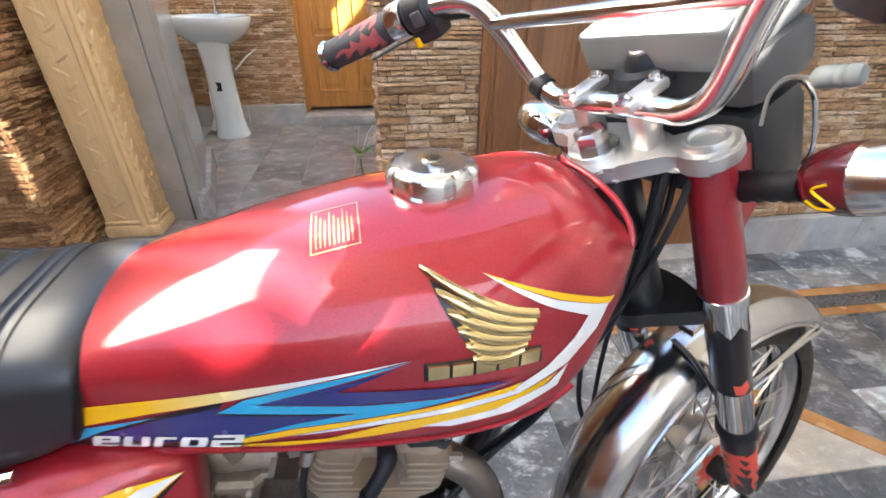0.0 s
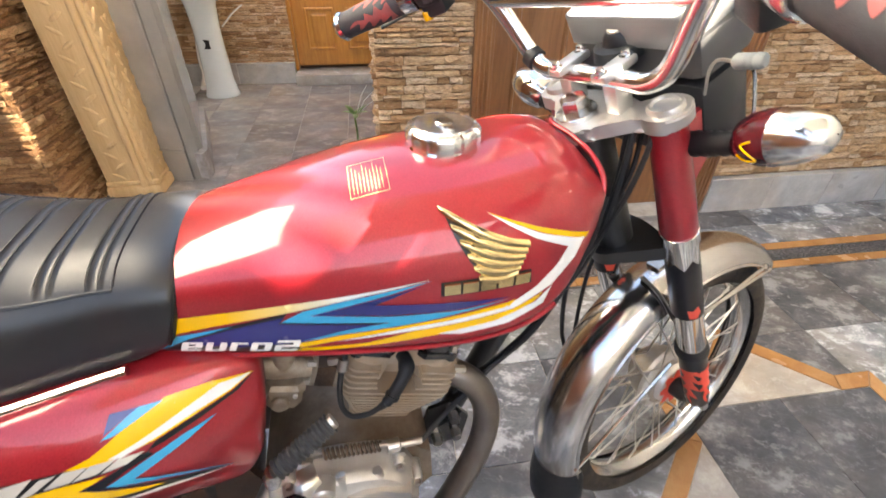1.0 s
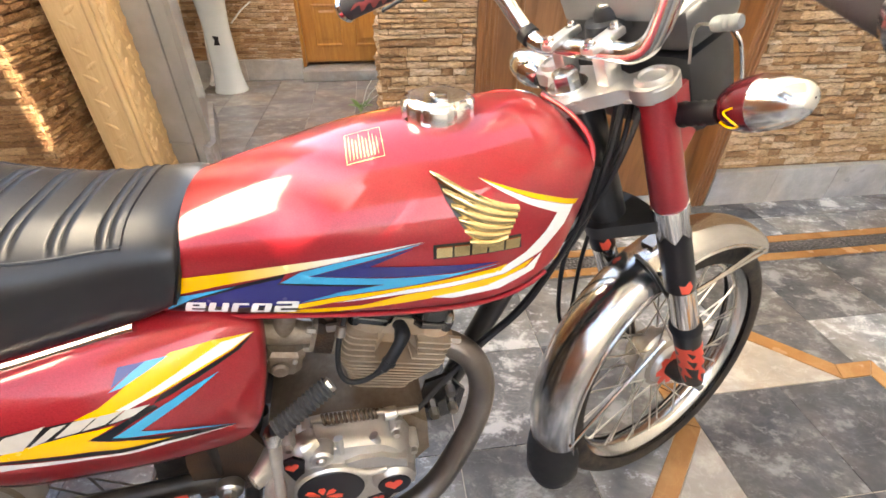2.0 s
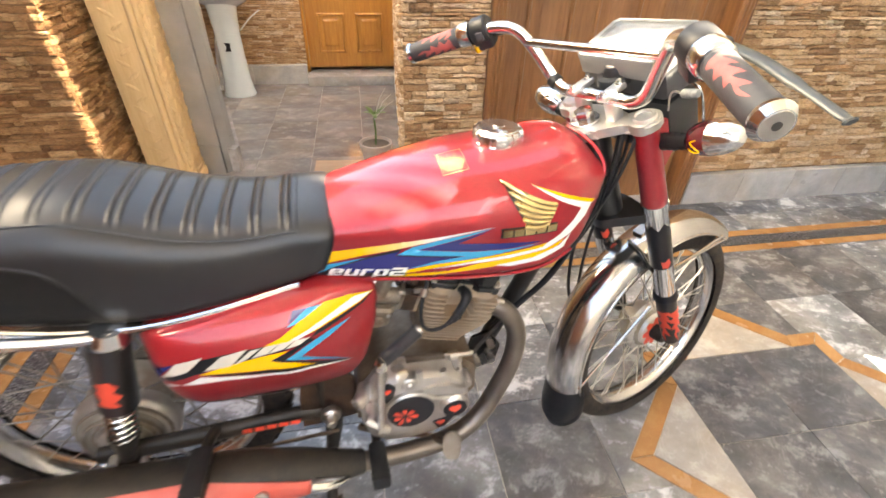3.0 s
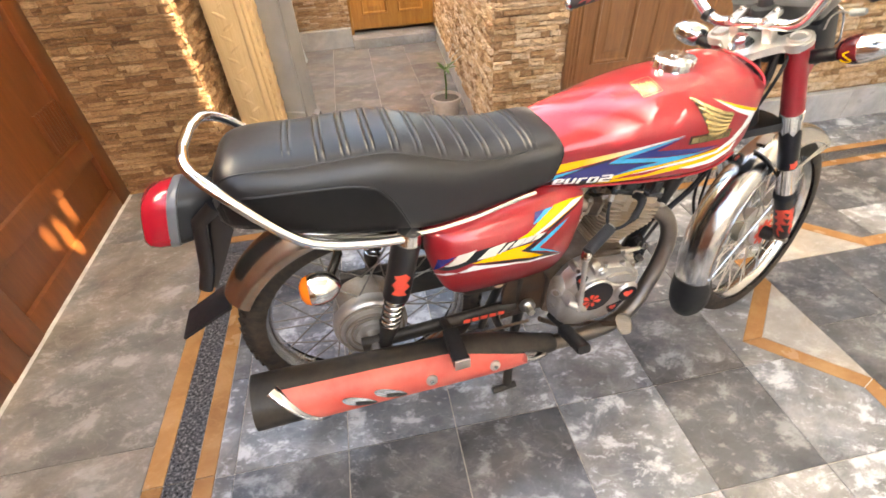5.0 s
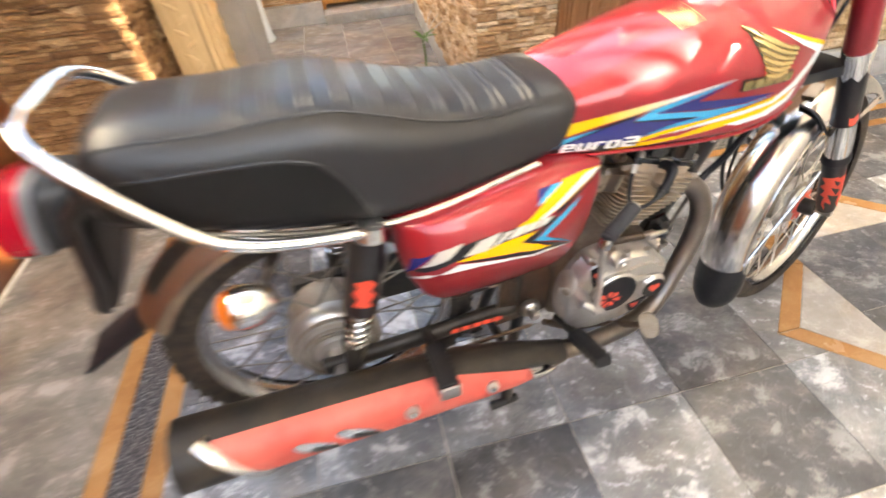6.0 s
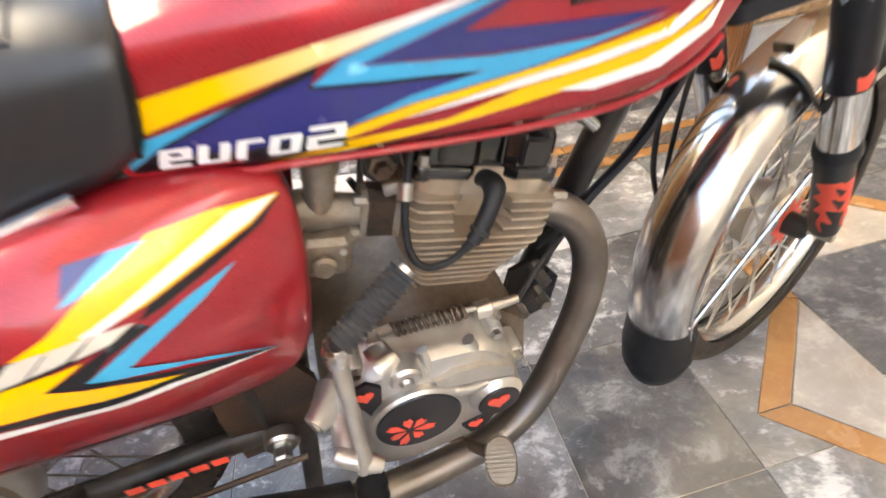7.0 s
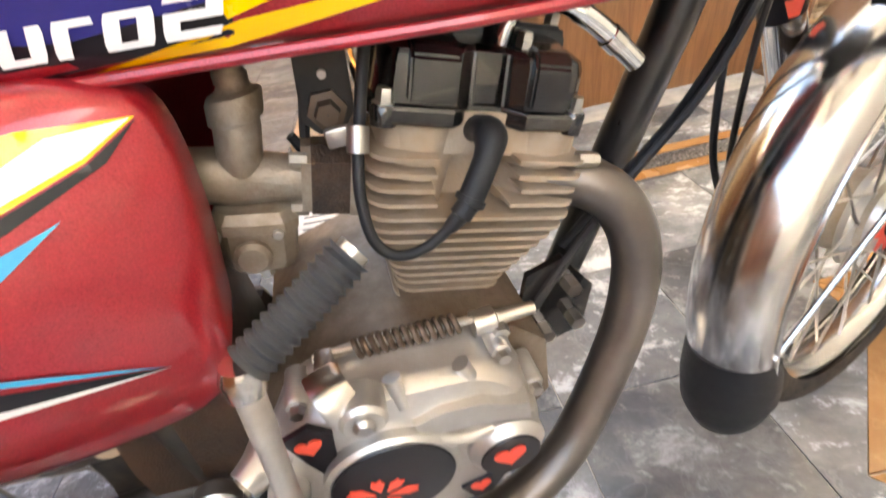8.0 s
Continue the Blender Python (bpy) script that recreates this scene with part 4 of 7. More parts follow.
def seat_ring(x, n=72):
    """The seat's section at x; its front end leans back towards the lower edge."""
    zt, zb, w = eased(x, S_TOP), eased(x, S_LOW), eased(x, S_WIDE)
    zc = zb + (zt - zb) * 0.5
    ring = []
    for k in range(n):
        a = 2 * math.pi * k / n
        c, s = math.cos(a), math.sin(a)
        if s <= 0:
            r = 1 - abs(2 * (a - math.pi) / math.pi - 1) ** 1.8 if k else 0.0
            y = math.copysign(w * max(0.0, 1 - r ** 9) ** (1 / 3.4), c)
            z = zc - r * (zt - zc)
        else:
            y = math.copysign(abs(c) ** (2 / 3.4) * w, c)
            z = zc + s ** (2 / 3.6) * (zt - zc)
            y *= 1 - 0.10 * max(0, (z - zc) / (zt - zc)) ** 2
            e = max(0.0, min(1.0, ((0.093 if x > -0.08 else 0.070) - abs(y)) / 0.005)) * (1 if -0.155 < x < 0.355 else 0)
            if z > zt - 0.035 and e:
                d = min(abs(x - g) for g in RIBS)
                z += e * (0.0024 * math.exp(-((d - 0.0056) / 0.0016) ** 2) - 0.0006 * math.exp(-(d / 0.0032) ** 2))
        lean = 0.034 * max(0.0, (x - 0.32) / 0.085) * max(0.0, min(1.0, (0.758 - z) / 0.085)) ** 1.3
        ring.append((x - lean, y, z))
    return ring


def seat_mesh():
    return rings([seat_ring(-0.245 + 0.65 * i / 520) for i in range(521)], True, True)


def seat_half_width(x, z):
    zt, zb, w = eased(x, S_TOP), eased(x, S_LOW), eased(x, S_WIDE)
    zc = zb + (zt - zb) * 0.5
    r = min(1, abs(z - zc) / (zt - zc))
    y = w * max(0, 1 - r ** (3.6 if z > zc else 9.0)) ** (1 / 3.4)
    return y * (1 - 0.10 * r * r) if z > zc else y


seat = bp("seat", seat_mesh(), VINYL, label="dark grey vinyl dual seat with cross ribs", smooth=70)

# -- wheels --
def wheel(root, m, radius, half, rim_in, drum, name, spokes=36, width=1.0, wire=None):
    """Tyre, rim, hub and spokes round the y axis of m."""
    w = empty(name)
    w.parent = root
    r = radius
    prof = []
    for i in range(17):
        a = radians(-118 + 236 * i / 16)
        prof.append((r - half * 1.05 + half * 1.05 * math.cos(a), half * math.sin(a) * 1.0))
    bp("tyre", lathe(prof, 72, "Y"), TYRE, w, "black rubber tyre", m=m)
    ro = r - half * 1.45
    bm = lathe([(ro, -half * 0.80), (ro + 0.006, -half * 0.84), (ro + 0.007, -half * 0.74), (ro - 0.006, -half * 0.62), (ro - 0.016, -half * 0.25), (ro - 0.018, 0), (ro - 0.016, half * 0.25), (ro - 0.006, half * 0.62), (ro + 0.007, half * 0.74), (ro + 0.006, half * 0.84), (ro, half * 0.80)], 72, "Y")
    bp("rim", bm, RIM_CHROME, w, "chrome spoked rim", m=m)
    bm = lathe([(r_, y_ * (width if y_ < 0 else 1.0)) for r_, y_ in ((0.012, -0.07), (0.030, -0.07), (0.034, -0.062), (0.034, -0.052), (drum, -0.048), (drum + 0.006, -0.03), (drum + 0.006, 0.03), (drum, 0.046), (0.034, 0.05), (0.034, 0.06), (0.012, 0.065))], 48, "Y")
    hub = bp("hub", bm, ALLOY_DUSTY, w, m=m)
    me = None
    for k in range(spokes):
        a = 2 * math.pi * k / spokes
        side = -1 if k % 2 else 1
        lead = radians(34) * (1 if (k // 2) % 2 else -1)
        p = Vector(((drum + 0.002) * math.cos(a + lead), side * 0.034 * (width if side < 0 else 1.0), (drum + 0.002) * math.sin(a + lead)))
        q = Vector(((ro - 0.016) * math.cos(a), side * 0.006, (ro - 0.016) * math.sin(a)))
        bp("spoke", tube([p, q], 0.0019, 6), wire or STEEL, w, m=m)
    return w, hub


RM = pose(-0.03, 0, 0.334)
rear_wheel, rear_hub = wheel(bike, RM, 0.300, 0.038, 0.23, 0.080, "rear_wheel", wire=SPOKE_DULL)
# tread blocks on the rear tyre, one mesh for each side, turned round the axle
blocks = {}
for s in (-1, 1):
    t = box(-0.0045, 0.0045, 0.008 * s, 0.031 * s, 0.2945, 0.3025)
    for v in t.verts:
        if abs(v.co.y) > 0.02:
            v.co.z -= 0.010
    me = bpy.data.meshes.new("tread_block")
    t.to_mesh(me)
    t.free()
    me.materials.append(TYRE)
    for k in range(60):
        piece("tread_block", me, RM @ Matrix.Rotation(2 * math.pi * k / 60 + 0.05 * s, 4, "Y"), rear_wheel)
bp("brake_plate", lathe([(0.010, -0.102), (0.020, -0.100), (0.023, -0.086), (0.040, -0.083), (0.044, -0.074), (0.058, -0.072), (0.061, -0.078), (0.066, -0.078), (0.069, -0.066), (0.082, -0.062), (0.088, -0.056), (0.091, -0.046), (0.091, -0.03)], 48, "Y"), CAST, rear_wheel, m=RM)
for r_, y_ in ((0.050, -0.0745), (0.064, -0.0795), (0.078, -0.0640)):
    bp("hub_ridge", lathe([(r_ - 0.003, y_ + 0.004), (r_ - 0.002, y_ - 0.004), (r_ + 0.002, y_ - 0.004), (r_ + 0.003, y_ + 0.004)], 48, "Y"), ALLOY_DUSTY, rear_wheel, m=RM)
bp("axle_nut", disc(0.014, -0.135, -0.06, seg=6), STEEL, rear_wheel, m=RM)

FW_IN = pose(0.040, 0, -0.500)
FW = FORK @ FW_IN
front_wheel, front_hub = wheel(bike, FW, 0.289, 0.034, 0.23, 0.052, "front_wheel", width=0.3)
bp("brake_plate", lathe([(0.001, -0.026), (0.040, -0.026), (0.044, -0.023), (0.047, -0.012), (0.066, -0.008), (0.071, -0.004), (0.072, 0.004), (0.060, 0.006)], 40, "Y"), ALLOY, front_wheel, "round brake plate with red sticker", m=FW)
bp("speed_drive", lathe([(0.010, -0.060), (0.017, -0.058), (0.020, -0.050), (0.020, -0.026)], 20, "Y"), BLACK_DUSTY, front_wheel, m=FW)
bp("axle", disc(0.008, -0.094, 0.100, seg=16), STEEL, front_wheel, m=FW)

# -- fork --
LEG = 0.080  # fork legs lie this far to each side
fork = empty("front_fork")
fork.parent = bike
for s in (-1, 1):
    v = LEG * s
    bp("fork_cover", lathe([(0.018, 0.138), (0.0205, 0.136), (0.022, 0.06), (0.0235, -0.02), (0.0225, -0.026), (0.018, -0.026)], 32, "Z", (0.036, v, 0)), RED, fork, "red painted fork cover", m=FORK)
    bp("fork_ring", lathe([(0.018, -0.024), (0.0242, -0.026), (0.0242, -0.042), (0.018, -0.043)], 28, "Z", (0.036, v, 0)), CHROME, fork, m=FORK)
    bp("stanchion", tube([(0.036, v, -0.04), (0.036, v, -0.30)], 0.0220, 28), CHROME, fork, "chrome fork tube", m=FORK)
    bp("sticker_sleeve", tube([(0.036, v, -0.085), (0.036, v, -0.195)], 0.0226, 28), BLACK_DECAL, fork, "black sticker sleeve", m=FORK)
    bp("dust_seal", lathe([(0.0215, -0.285), (0.0250, -0.29), (0.0265, -0.305), (0.022, -0.31)], 28, "Z", (0.036, v, 0)), RUBBER, fork, m=FORK)
    bp("slider", lathe([(0.020, -0.305), (0.0225, -0.31), (0.0225, -0.36), (0.0215, -0.44), (0.019, -0.474), (0.012, -0.480), (0.001, -0.481)], 28, "Z", (0.036, v, 0)), BLACK_PAINT, fork, "black fork leg with red flame sticker", m=FORK)

def clamp_outline(r0, r1):
    """Plan of a fork clamp: a lobe round the stem, waists, and a lobe round each leg."""
    front, rear = [], []
    for k in range(61):
        v = (-LEG - r1) + (2 * LEG + 2 * r1) * k / 60
        d = abs(v) - LEG
        lobe = math.sqrt(max(0.0, r1 * r1 - d * d))
        u_leg, l_leg = 0.036 + lobe, 0.036 - lobe
        f = 0.036 + 0.010 * max(0.0, 1 - (abs(v) / 0.05) ** 2)
        stem = -0.012 - math.sqrt(max(0.0, r0 * r0 - v * v)) if abs(v) < r0 else 1.0
        waist = -0.024 + (abs(v) - 0.026) * 0.9 if abs(v) > 0.026 else 1.0
        inner = abs(v) < LEG
        front.append((max(u_leg, f) if inner else u_leg, v))
        rear.append((min(l_leg, stem, waist if abs(v) < 0.07 else 1.0) if inner else l_leg, v))
    return front + rear[-2:0:-1]


bm = slab(clamp_outline(0.030, 0.027), 0.137, 0.154)
bmesh.ops.bevel(bm, geom=[e for e in bm.edges if abs(e.verts[0].co.z - e.verts[1].co.z) < 1e-6], offset=0.003, segments=2, affect="EDGES")
clamp = bp("top_clamp", bm, ALLOY, fork, "silver cast top fork clamp", m=FORK)
bp("stem_nut", lathe([(0.0005, 0.180), (0.0135, 0.180), (0.0165, 0.177), (0.0165, 0.166), (0.0165, 0.158)], 6, "Z", (-0.006, 0.008, -0.002)), BAR_CHROME, clamp, m=FORK, smooth=20)
bp("nut_washer", disc(0.0245, 0.152, 0.160, (-0.006, 0.008, 0), seg=28, axis="Z"), BAR_CHROME, clamp, m=FORK)
for s in (-1, 1):
    bp("leg_cap", lathe([(0.0005, 0.157), (0.013, 0.157), (0.0145, 0.160), (0.0175, 0.160), (0.0195, 0.156), (0.0195, 0.150)], 24, "Z", (0.036, LEG * s, 0)), ALLOY, clamp, m=FORK)
bp("lower_clamp", slab(clamp_outline(0.028, 0.0205), -0.072, -0.050), BLACK_PAINT, fork, m=FORK)
bp("steering_head", tube([(0, 0, -0.05), (0, 0, 0.14)], 0.026, 24), BLACK_PAINT, None, m=FORK)

# fenders
def fender(radius, half, a0, a1, mat, m, name, parent, label="", deep=0.35):
    rows = []
    n = 48
    for i in range(n + 1):
        a = radians(a0 + (a1 - a0) * i / n)
        row = []
        for t in [radians(-90 + 180 * k / 14) for k in range(15)]:
            y = half * math.sin(t)
            rr = radius - half * deep * 1.6 * (1 - math.cos(t))
            row.append((rr * math.cos(a), y, rr * math.sin(a)))
        for t in [radians(90 - 180 * k / 14) for k in range(15)]:
            y = (half - 0.002) * math.sin(t)
            rr = radius - 0.002 - half * deep * 1.6 * (1 - math.cos(t))
            row.append((rr * math.cos(a), y, rr * math.sin(a)))
        rows.append(row)
    return bp(name, rings(rows, True, True), mat, parent, label, m=m, smooth=50)


front_fender = fender(0.322, 0.050, 29, 173, FENDER_CHROME, FW, "front_fender", bike, "chrome front mudguard", deep=0.50)
rows = []
for a, r_, h, d in ((166, 0.3240, 0.0525, 0.050), (170, 0.3310, 0.0550, 0.058), (175, 0.3450, 0.0570, 0.066), (181, 0.3580, 0.0555, 0.068), (186, 0.3600, 0.0480, 0.058), (189, 0.3540, 0.0340, 0.040)):
    ring = []
    for k in range(15):
        g = radians(-90 + 180 * k / 14)
        rr = r_ - d * (1 - math.cos(g))
        ring.append((rr * math.cos(radians(a)), h * math.sin(g), rr * math.sin(radians(a))))
    for k in range(15):
        g = radians(90 - 180 * k / 14)
        rr = r_ - 0.004 - d * (1 - math.cos(g))
        ring.append((rr * math.cos(radians(a)), (h - 0.004) * math.sin(g), rr * math.sin(radians(a))))
    rows.append(ring)
bp("mud_flap", rings(rows, True, True), RUBBER, front_fender, "black rubber mud flap", m=FW, smooth=60)
bp("fender_tab", plate([(0.016, 0.302), (0.052, 0.315), (0.060, 0.330), (0.020, 0.328)], -0.012, 0.012), BROWN_CHROME, front_fender, "brown steel mounting tab", m=FW)
bp("fender_bracket", tube(smooth_path([(0.0, -0.078, 0.215), (-0.012, -0.060, 0.268), (-0.010, -0.035, 0.312), (-0.006, 0.0, 0.326)], 5), 0.008, 10, flat=0.35), BLACK_PAINT, front_fender, "black mudguard bracket", m=FW)
for s in (-1, 1):
    for a, leg in ((31, (0.020, -0.245)), (36, (0.020, -0.252)), (163, (-0.042, -0.308))):
        p = FW_IN @ Vector((0.286 * math.cos(radians(a)), s * 0.050, 0.286 * math.sin(radians(a))))
        bp("fender_stay", tube([p, (leg[0] + 0.036, s * 0.074, leg[1])], 0.0034, 8), CHROME_WORN, front_fender, m=FORK)
for s in (-1, 1):
    edge = [(0.2985 * math.cos(radians(a)), s * 0.0500, 0.2985 * math.sin(radians(a))) for a in range(30, 173, 3)]
    edge = [Vector(p) * ((0.322 - 0.05 * 0.50 * 1.6) / 0.2985) for p in edge]
    bp("rolled_edge", tube([(p.x, s * 0.0505, p.z) for p in edge], 0.0030, 8), FENDER_CHROME, front_fender, m=FW)
rear_fender = fender(0.337, 0.058, 60, 150, BROWN_CHROME, RM, "rear_fender", bike, "chrome rear mudguard, tinted brown for what it reflects", deep=0.58)
rows = []
for t in (0, 0.25, 0.5, 0.75, 1.0):
    x, z, w = -0.312 - 0.118 * t, 0.505 - 0.080 * t, 0.047 - 0.004 * t
    rows.append([(x, y, z - 0.35 * abs(y) * (1 - t)) for y in (-w, -w * 0.5, 0, w * 0.5, w)] + [(x + 0.004, y, z - 0.005 - 0.35 * abs(y) * (1 - t)) for y in (w, w * 0.5, 0, -w * 0.5, -w)])
bp("rear_flap", rings(rows, True, True), RUBBER, rear_fender, "black rubber rear flap")

# -- handlebar, in fork axes --
def bar_points():
    half = [(0.020, 0, 0.190), (0.020, 0.050, 0.190), (0.020, 0.078, 0.192), (0.022, 0.104, 0.210), (0.020, 0.138, 0.268), (0.012, 0.163, 0.300), (-0.008, 0.195, 0.312), (-0.040, 0.245, 0.314), (-0.075, 0.300, 0.310), (-0.105, 0.345, 0.306)]
    left = [(u, -v, w) for u, v, w in half[:0:-1]]
    return smooth_path(left + half, 5)


handlebar = bp("handlebar", tube(bar_points(), 0.0112, 16), BAR_CHROME, None, "chrome handlebar with a cross brace", m=FORK)
bp("cross_brace", tube([(0.016, -0.143, 0.276), (0.016, 0.143, 0.276)], 0.0075, 12), BAR_CHROME, handlebar, m=FORK)
for s in (-1, 1):
    a, b = Vector((-0.045, s * 0.258, 0.311)), Vector((-0.108, s * 0.35, 0.305))
    grip = bp("grip", tube([a + (b - a) * t for t in (0, 0.05, 0.95, 1)], [0.0165, 0.0185, 0.0185, 0.017], 24), GRIP_RUBBER, handlebar, "black rubber grip with red flames", m=FORK)
    d = (b - a).normalized()
    bp("bar_end", tube([b, b + d * 0.006, b + d * 0.014], [0.019, 0.021, 0.016], 24), CHROME, grip, "chrome bar end", m=FORK)
    bp("grip_collar", tube([a - d * 0.026, a - d * 0.024, a - d * 0.004, a], [0.0195, 0.0225, 0.0225, 0.0195], 24), BAR_CHROME, grip, m=FORK)
    bp("switch_box", tube([a - d * 0.062, a - d * 0.058, a - d * 0.034, a - d * 0.028], [0.020, 0.024, 0.024, 0.021], 18), PLASTIC, handlebar, "black switch housing", m=FORK)
    bp("end_ring", tube([b + d * 0.0135, b + d * 0.0148], [0.0150, 0.0140], 20), STEEL, grip, m=FORK)
    # Shade in the bar end's hollow is put in as a black disc.
    bp("end_recess", tube([b + d * 0.0145, b + d * 0.0153], 0.0045, 16), BLACK_PAINT, grip, m=FORK)
    mid = a - d * 0.046
    box_m = FORK @ Matrix.Translation(mid) @ d.to_track_quat("Y", "Z").to_matrix().to_4x4()
    bp("switch_lower", box(-0.016, 0.020, -0.018, 0.018, -0.034, -0.010, 0.005), PLASTIC, handlebar, "black switch housing", m=box_m)
    bp("switch_button", box(-0.027, -0.020, -0.010, 0.004, -0.012, 0.004, 0.002), TRIM_DARK, handlebar, m=box_m)
    bp("switch_screw", disc(0.0028, -0.025, -0.0235, (0.008, 0, 0.0), 10, "X"), STEEL, handlebar, m=box_m)
    bp("lever", tube(smooth_path([(0.032, s * 0.215, 0.288), (0.012, s * 0.270, 0.284), (-0.018, s * 0.330, 0.277), (-0.040, s * 0.375, 0.270), (-0.046, s * 0.386, 0.269)], 4), [0.0080] * 8 + [0.0058] * 5 + [0.0048, 0.0055, 0.0075, 0.0055], 10, flat=0.5), LEVER_GREY, handlebar, "grey metal hand lever", m=FORK)
    bp("lever_perch", tube([(-0.012, s * 0.212, 0.310), (0.034, s * 0.216, 0.288)], [0.014, 0.009], 12), PLASTIC, handlebar, m=FORK)
    post = box(0.008, 0.032, s * 0.034 - 0.010, s * 0.034 + 0.010, 0.152, 0.188, 0.004)
    bp("riser", post, ALLOY, clamp, m=FORK)
    holder = box(-0.004, 0.046, s * 0.034 - 0.0105, s * 0.034 + 0.0105, 0.1965, 0.2065, 0.003)
    bp("riser_cap", holder, ALLOY, clamp, m=FORK)
    for du in (0.002, 0.040):
        bp("riser_bolt", lathe([(0.0005, 0.2125), (0.0042, 0.2125), (0.005, 0.2105), (0.005, 0.207), (0.0075, 0.207), (0.0075, 0.2045)], 12, "Z", (du, s * 0.034, 0)), BAR_CHROME, clamp, m=FORK, smooth=20)

meter = bp("speedometer", box(0.070, 0.158, -0.098, 0.082, 0.160, 0.210, 0.014), TRIM_DARK, None, "grey-black speedometer housing with a clear cover", m=FORK @ pose(0, 0, 0, 0, 0, 0))
GLASS = material("scuffed_clear_plastic", 0.13, colour=(0.86, 0.90, 0.92))
GLASS.node_tree.nodes["Principled BSDF"].inputs["Transmission Weight"].default_value = 0.86
GLASS.node_tree.nodes["Principled BSDF"].inputs["IOR"].default_value = 1.45
TRIM_GREY = plain("silver_plastic", (0.16, 0.165, 0.17), 0.3, 0.3, 0.05)
rows = []
for k, z in ((1.0, 0.222), (1.03, 0.262), (1.0, 0.266), (0.95, 0.262), (0.93, 0.226)):
    rows.append([(0.112 + dx * 1.12 * k, -0.007 + dy * 0.98 * k, 0.208 + (z - 0.222) * 0.75 + dx * 0.12) for dx, dy in ((-0.046, -0.075), (-0.040, -0.084), (0.040, -0.084), (0.047, -0.075), (0.047, 0.075), (0.040, 0.084), (-0.040, 0.084), (-0.046, 0.075))])
bp("rim", rings(rows, True, False), TRIM_GREY, meter, "silver rim", m=FORK)
bp("cover", rings([[(0.112 + dx * 1.06, -0.007 + dy * 0.94, z - 0.026 + dx * 0.12) for dx, dy in ((-0.046, -0.082), (0.047, -0.082), (0.047, 0.082), (-0.046, 0.082))] for z in (0.257, 0.260)]), GLASS, meter, "clear cover", m=FORK).visible_shadow = False
for v0, r in ((-0.048, 0.024), (0.034, 0.024)):
    bp("dial", disc(r, 0.226, 0.234, (0.112, v0, -0.008), 32, "Z"), BLACK_DECAL, meter, m=FORK)
    bp("dial_ring", lathe([(r, 0.230), (r + 0.003, 0.238), (r + 0.005, 0.230)], 32, "Z", (0.112, v0, -0.008)), TRIM_GREY, meter, m=FORK)
lock = bp("ignition_switch", lathe([(0.0005, 0.213), (0.012, 0.213), (0.016, 0.208), (0.018, 0.20), (0.028, 0.198), (0.030, 0.185)], 28, "Z", (0.066, 0.0, 0.006)), PLASTIC, None, "black ignition switch", m=FORK)
bp("switch_bezel", disc(0.011, 0.212, 0.216, (0.066, 0, 0.006), 24, "Z"), STEEL, lock, m=FORK)
headlamp = bp("headlamp_housing", box(0.070, 0.152, -0.098, 0.098, 0.050, 0.160, 0.022), PLASTIC, None, "black headlamp housing", m=FORK)
rim_pts = [(0.149, math.copysign(abs(math.cos(a)) ** 0.5, math.cos(a)) * 0.099, 0.105 + math.copysign(abs(math.sin(a)) ** 0.5, math.sin(a)) * 0.055) for a in (2 * math.pi * k / 60 for k in range(61))]
bp("lamp_rim", tube(rim_pts, 0.0022, 8), CHROME, headlamp, m=FORK)
for s in (-1, 1):
    prof = [(0.0125, 0.150), (0.019, 0.155), (0.0235, 0.165), (0.0265, 0.180), (0.027, 0.196), (0.0255, 0.214), (0.022, 0.229), (0.016, 0.241), (0.008, 0.248), (0.001, 0.249)]
    prof = [(r, 0.146 + (v_ - 0.150) * 0.84) for r, v_ in prof]
    place = pose(0.052, 0, 0.076, s * 15, 0, -s * 4) @ Matrix.Diagonal((1.1, 1, 0.98, 1))
    bm = lathe([(r, s * v) for r, v in prof], 28, "Y")
    bm.transform(place)
    sig = bp("front_indicator", bm, BAR_CHROME, None, "chrome teardrop indicator", m=FORK)
    bm = lathe([(r * 1.012, s * v) for r, v in prof[:5]] + [(prof[5][0] * 0.93, s * 0.188)], 28, "Y")
    bm.transform(place)
    bp("indicator_sticker", bm, plain("dark_red_gloss", (0.10, 0.008, 0.012), 0.15, coat=0.5) if s < 0 else CHROME, sig, "dark red sticker round the indicator", m=FORK)
    if s < 0:
        swoosh = [place @ Vector((math.cos(a) * r, -0.146 - (v_ - 0.150) * 0.84, math.sin(a) * r)) for v_, a, r in ((0.164, radians(183), 0.0242), (0.172, radians(198), 0.0258), (0.186, radians(194), 0.0276), (0.180, radians(176), 0.0274), (0.172, radians(160), 0.0258), (0.184, radians(152), 0.0275))]
        bp("swoosh", tube(smooth_path(swoosh, 4), 0.0011, 6), YELLOW, sig, "yellow swoosh mark", m=FORK)
    boot = [(0.052, s * (0.090 + 0.0056 * k), 0.100 + 0.0016 * k) for k in range(11)]
    bp("stalk_boot", tube(boot, [0.0150 - 0.0002 * k - 0.0018 * (k % 2) for k in range(11)], 18), RUBBER, sig, "ribbed black rubber boot", m=FORK)
    bp("bracket", lofted_plate([(0.036, 0.022), (0.085, 0.062), (0.100, 0.090), (0.098, 0.126), (0.080, 0.132), (0.036, 0.132)], s * 0.082, s * 0.090), RED, fork, m=FORK)
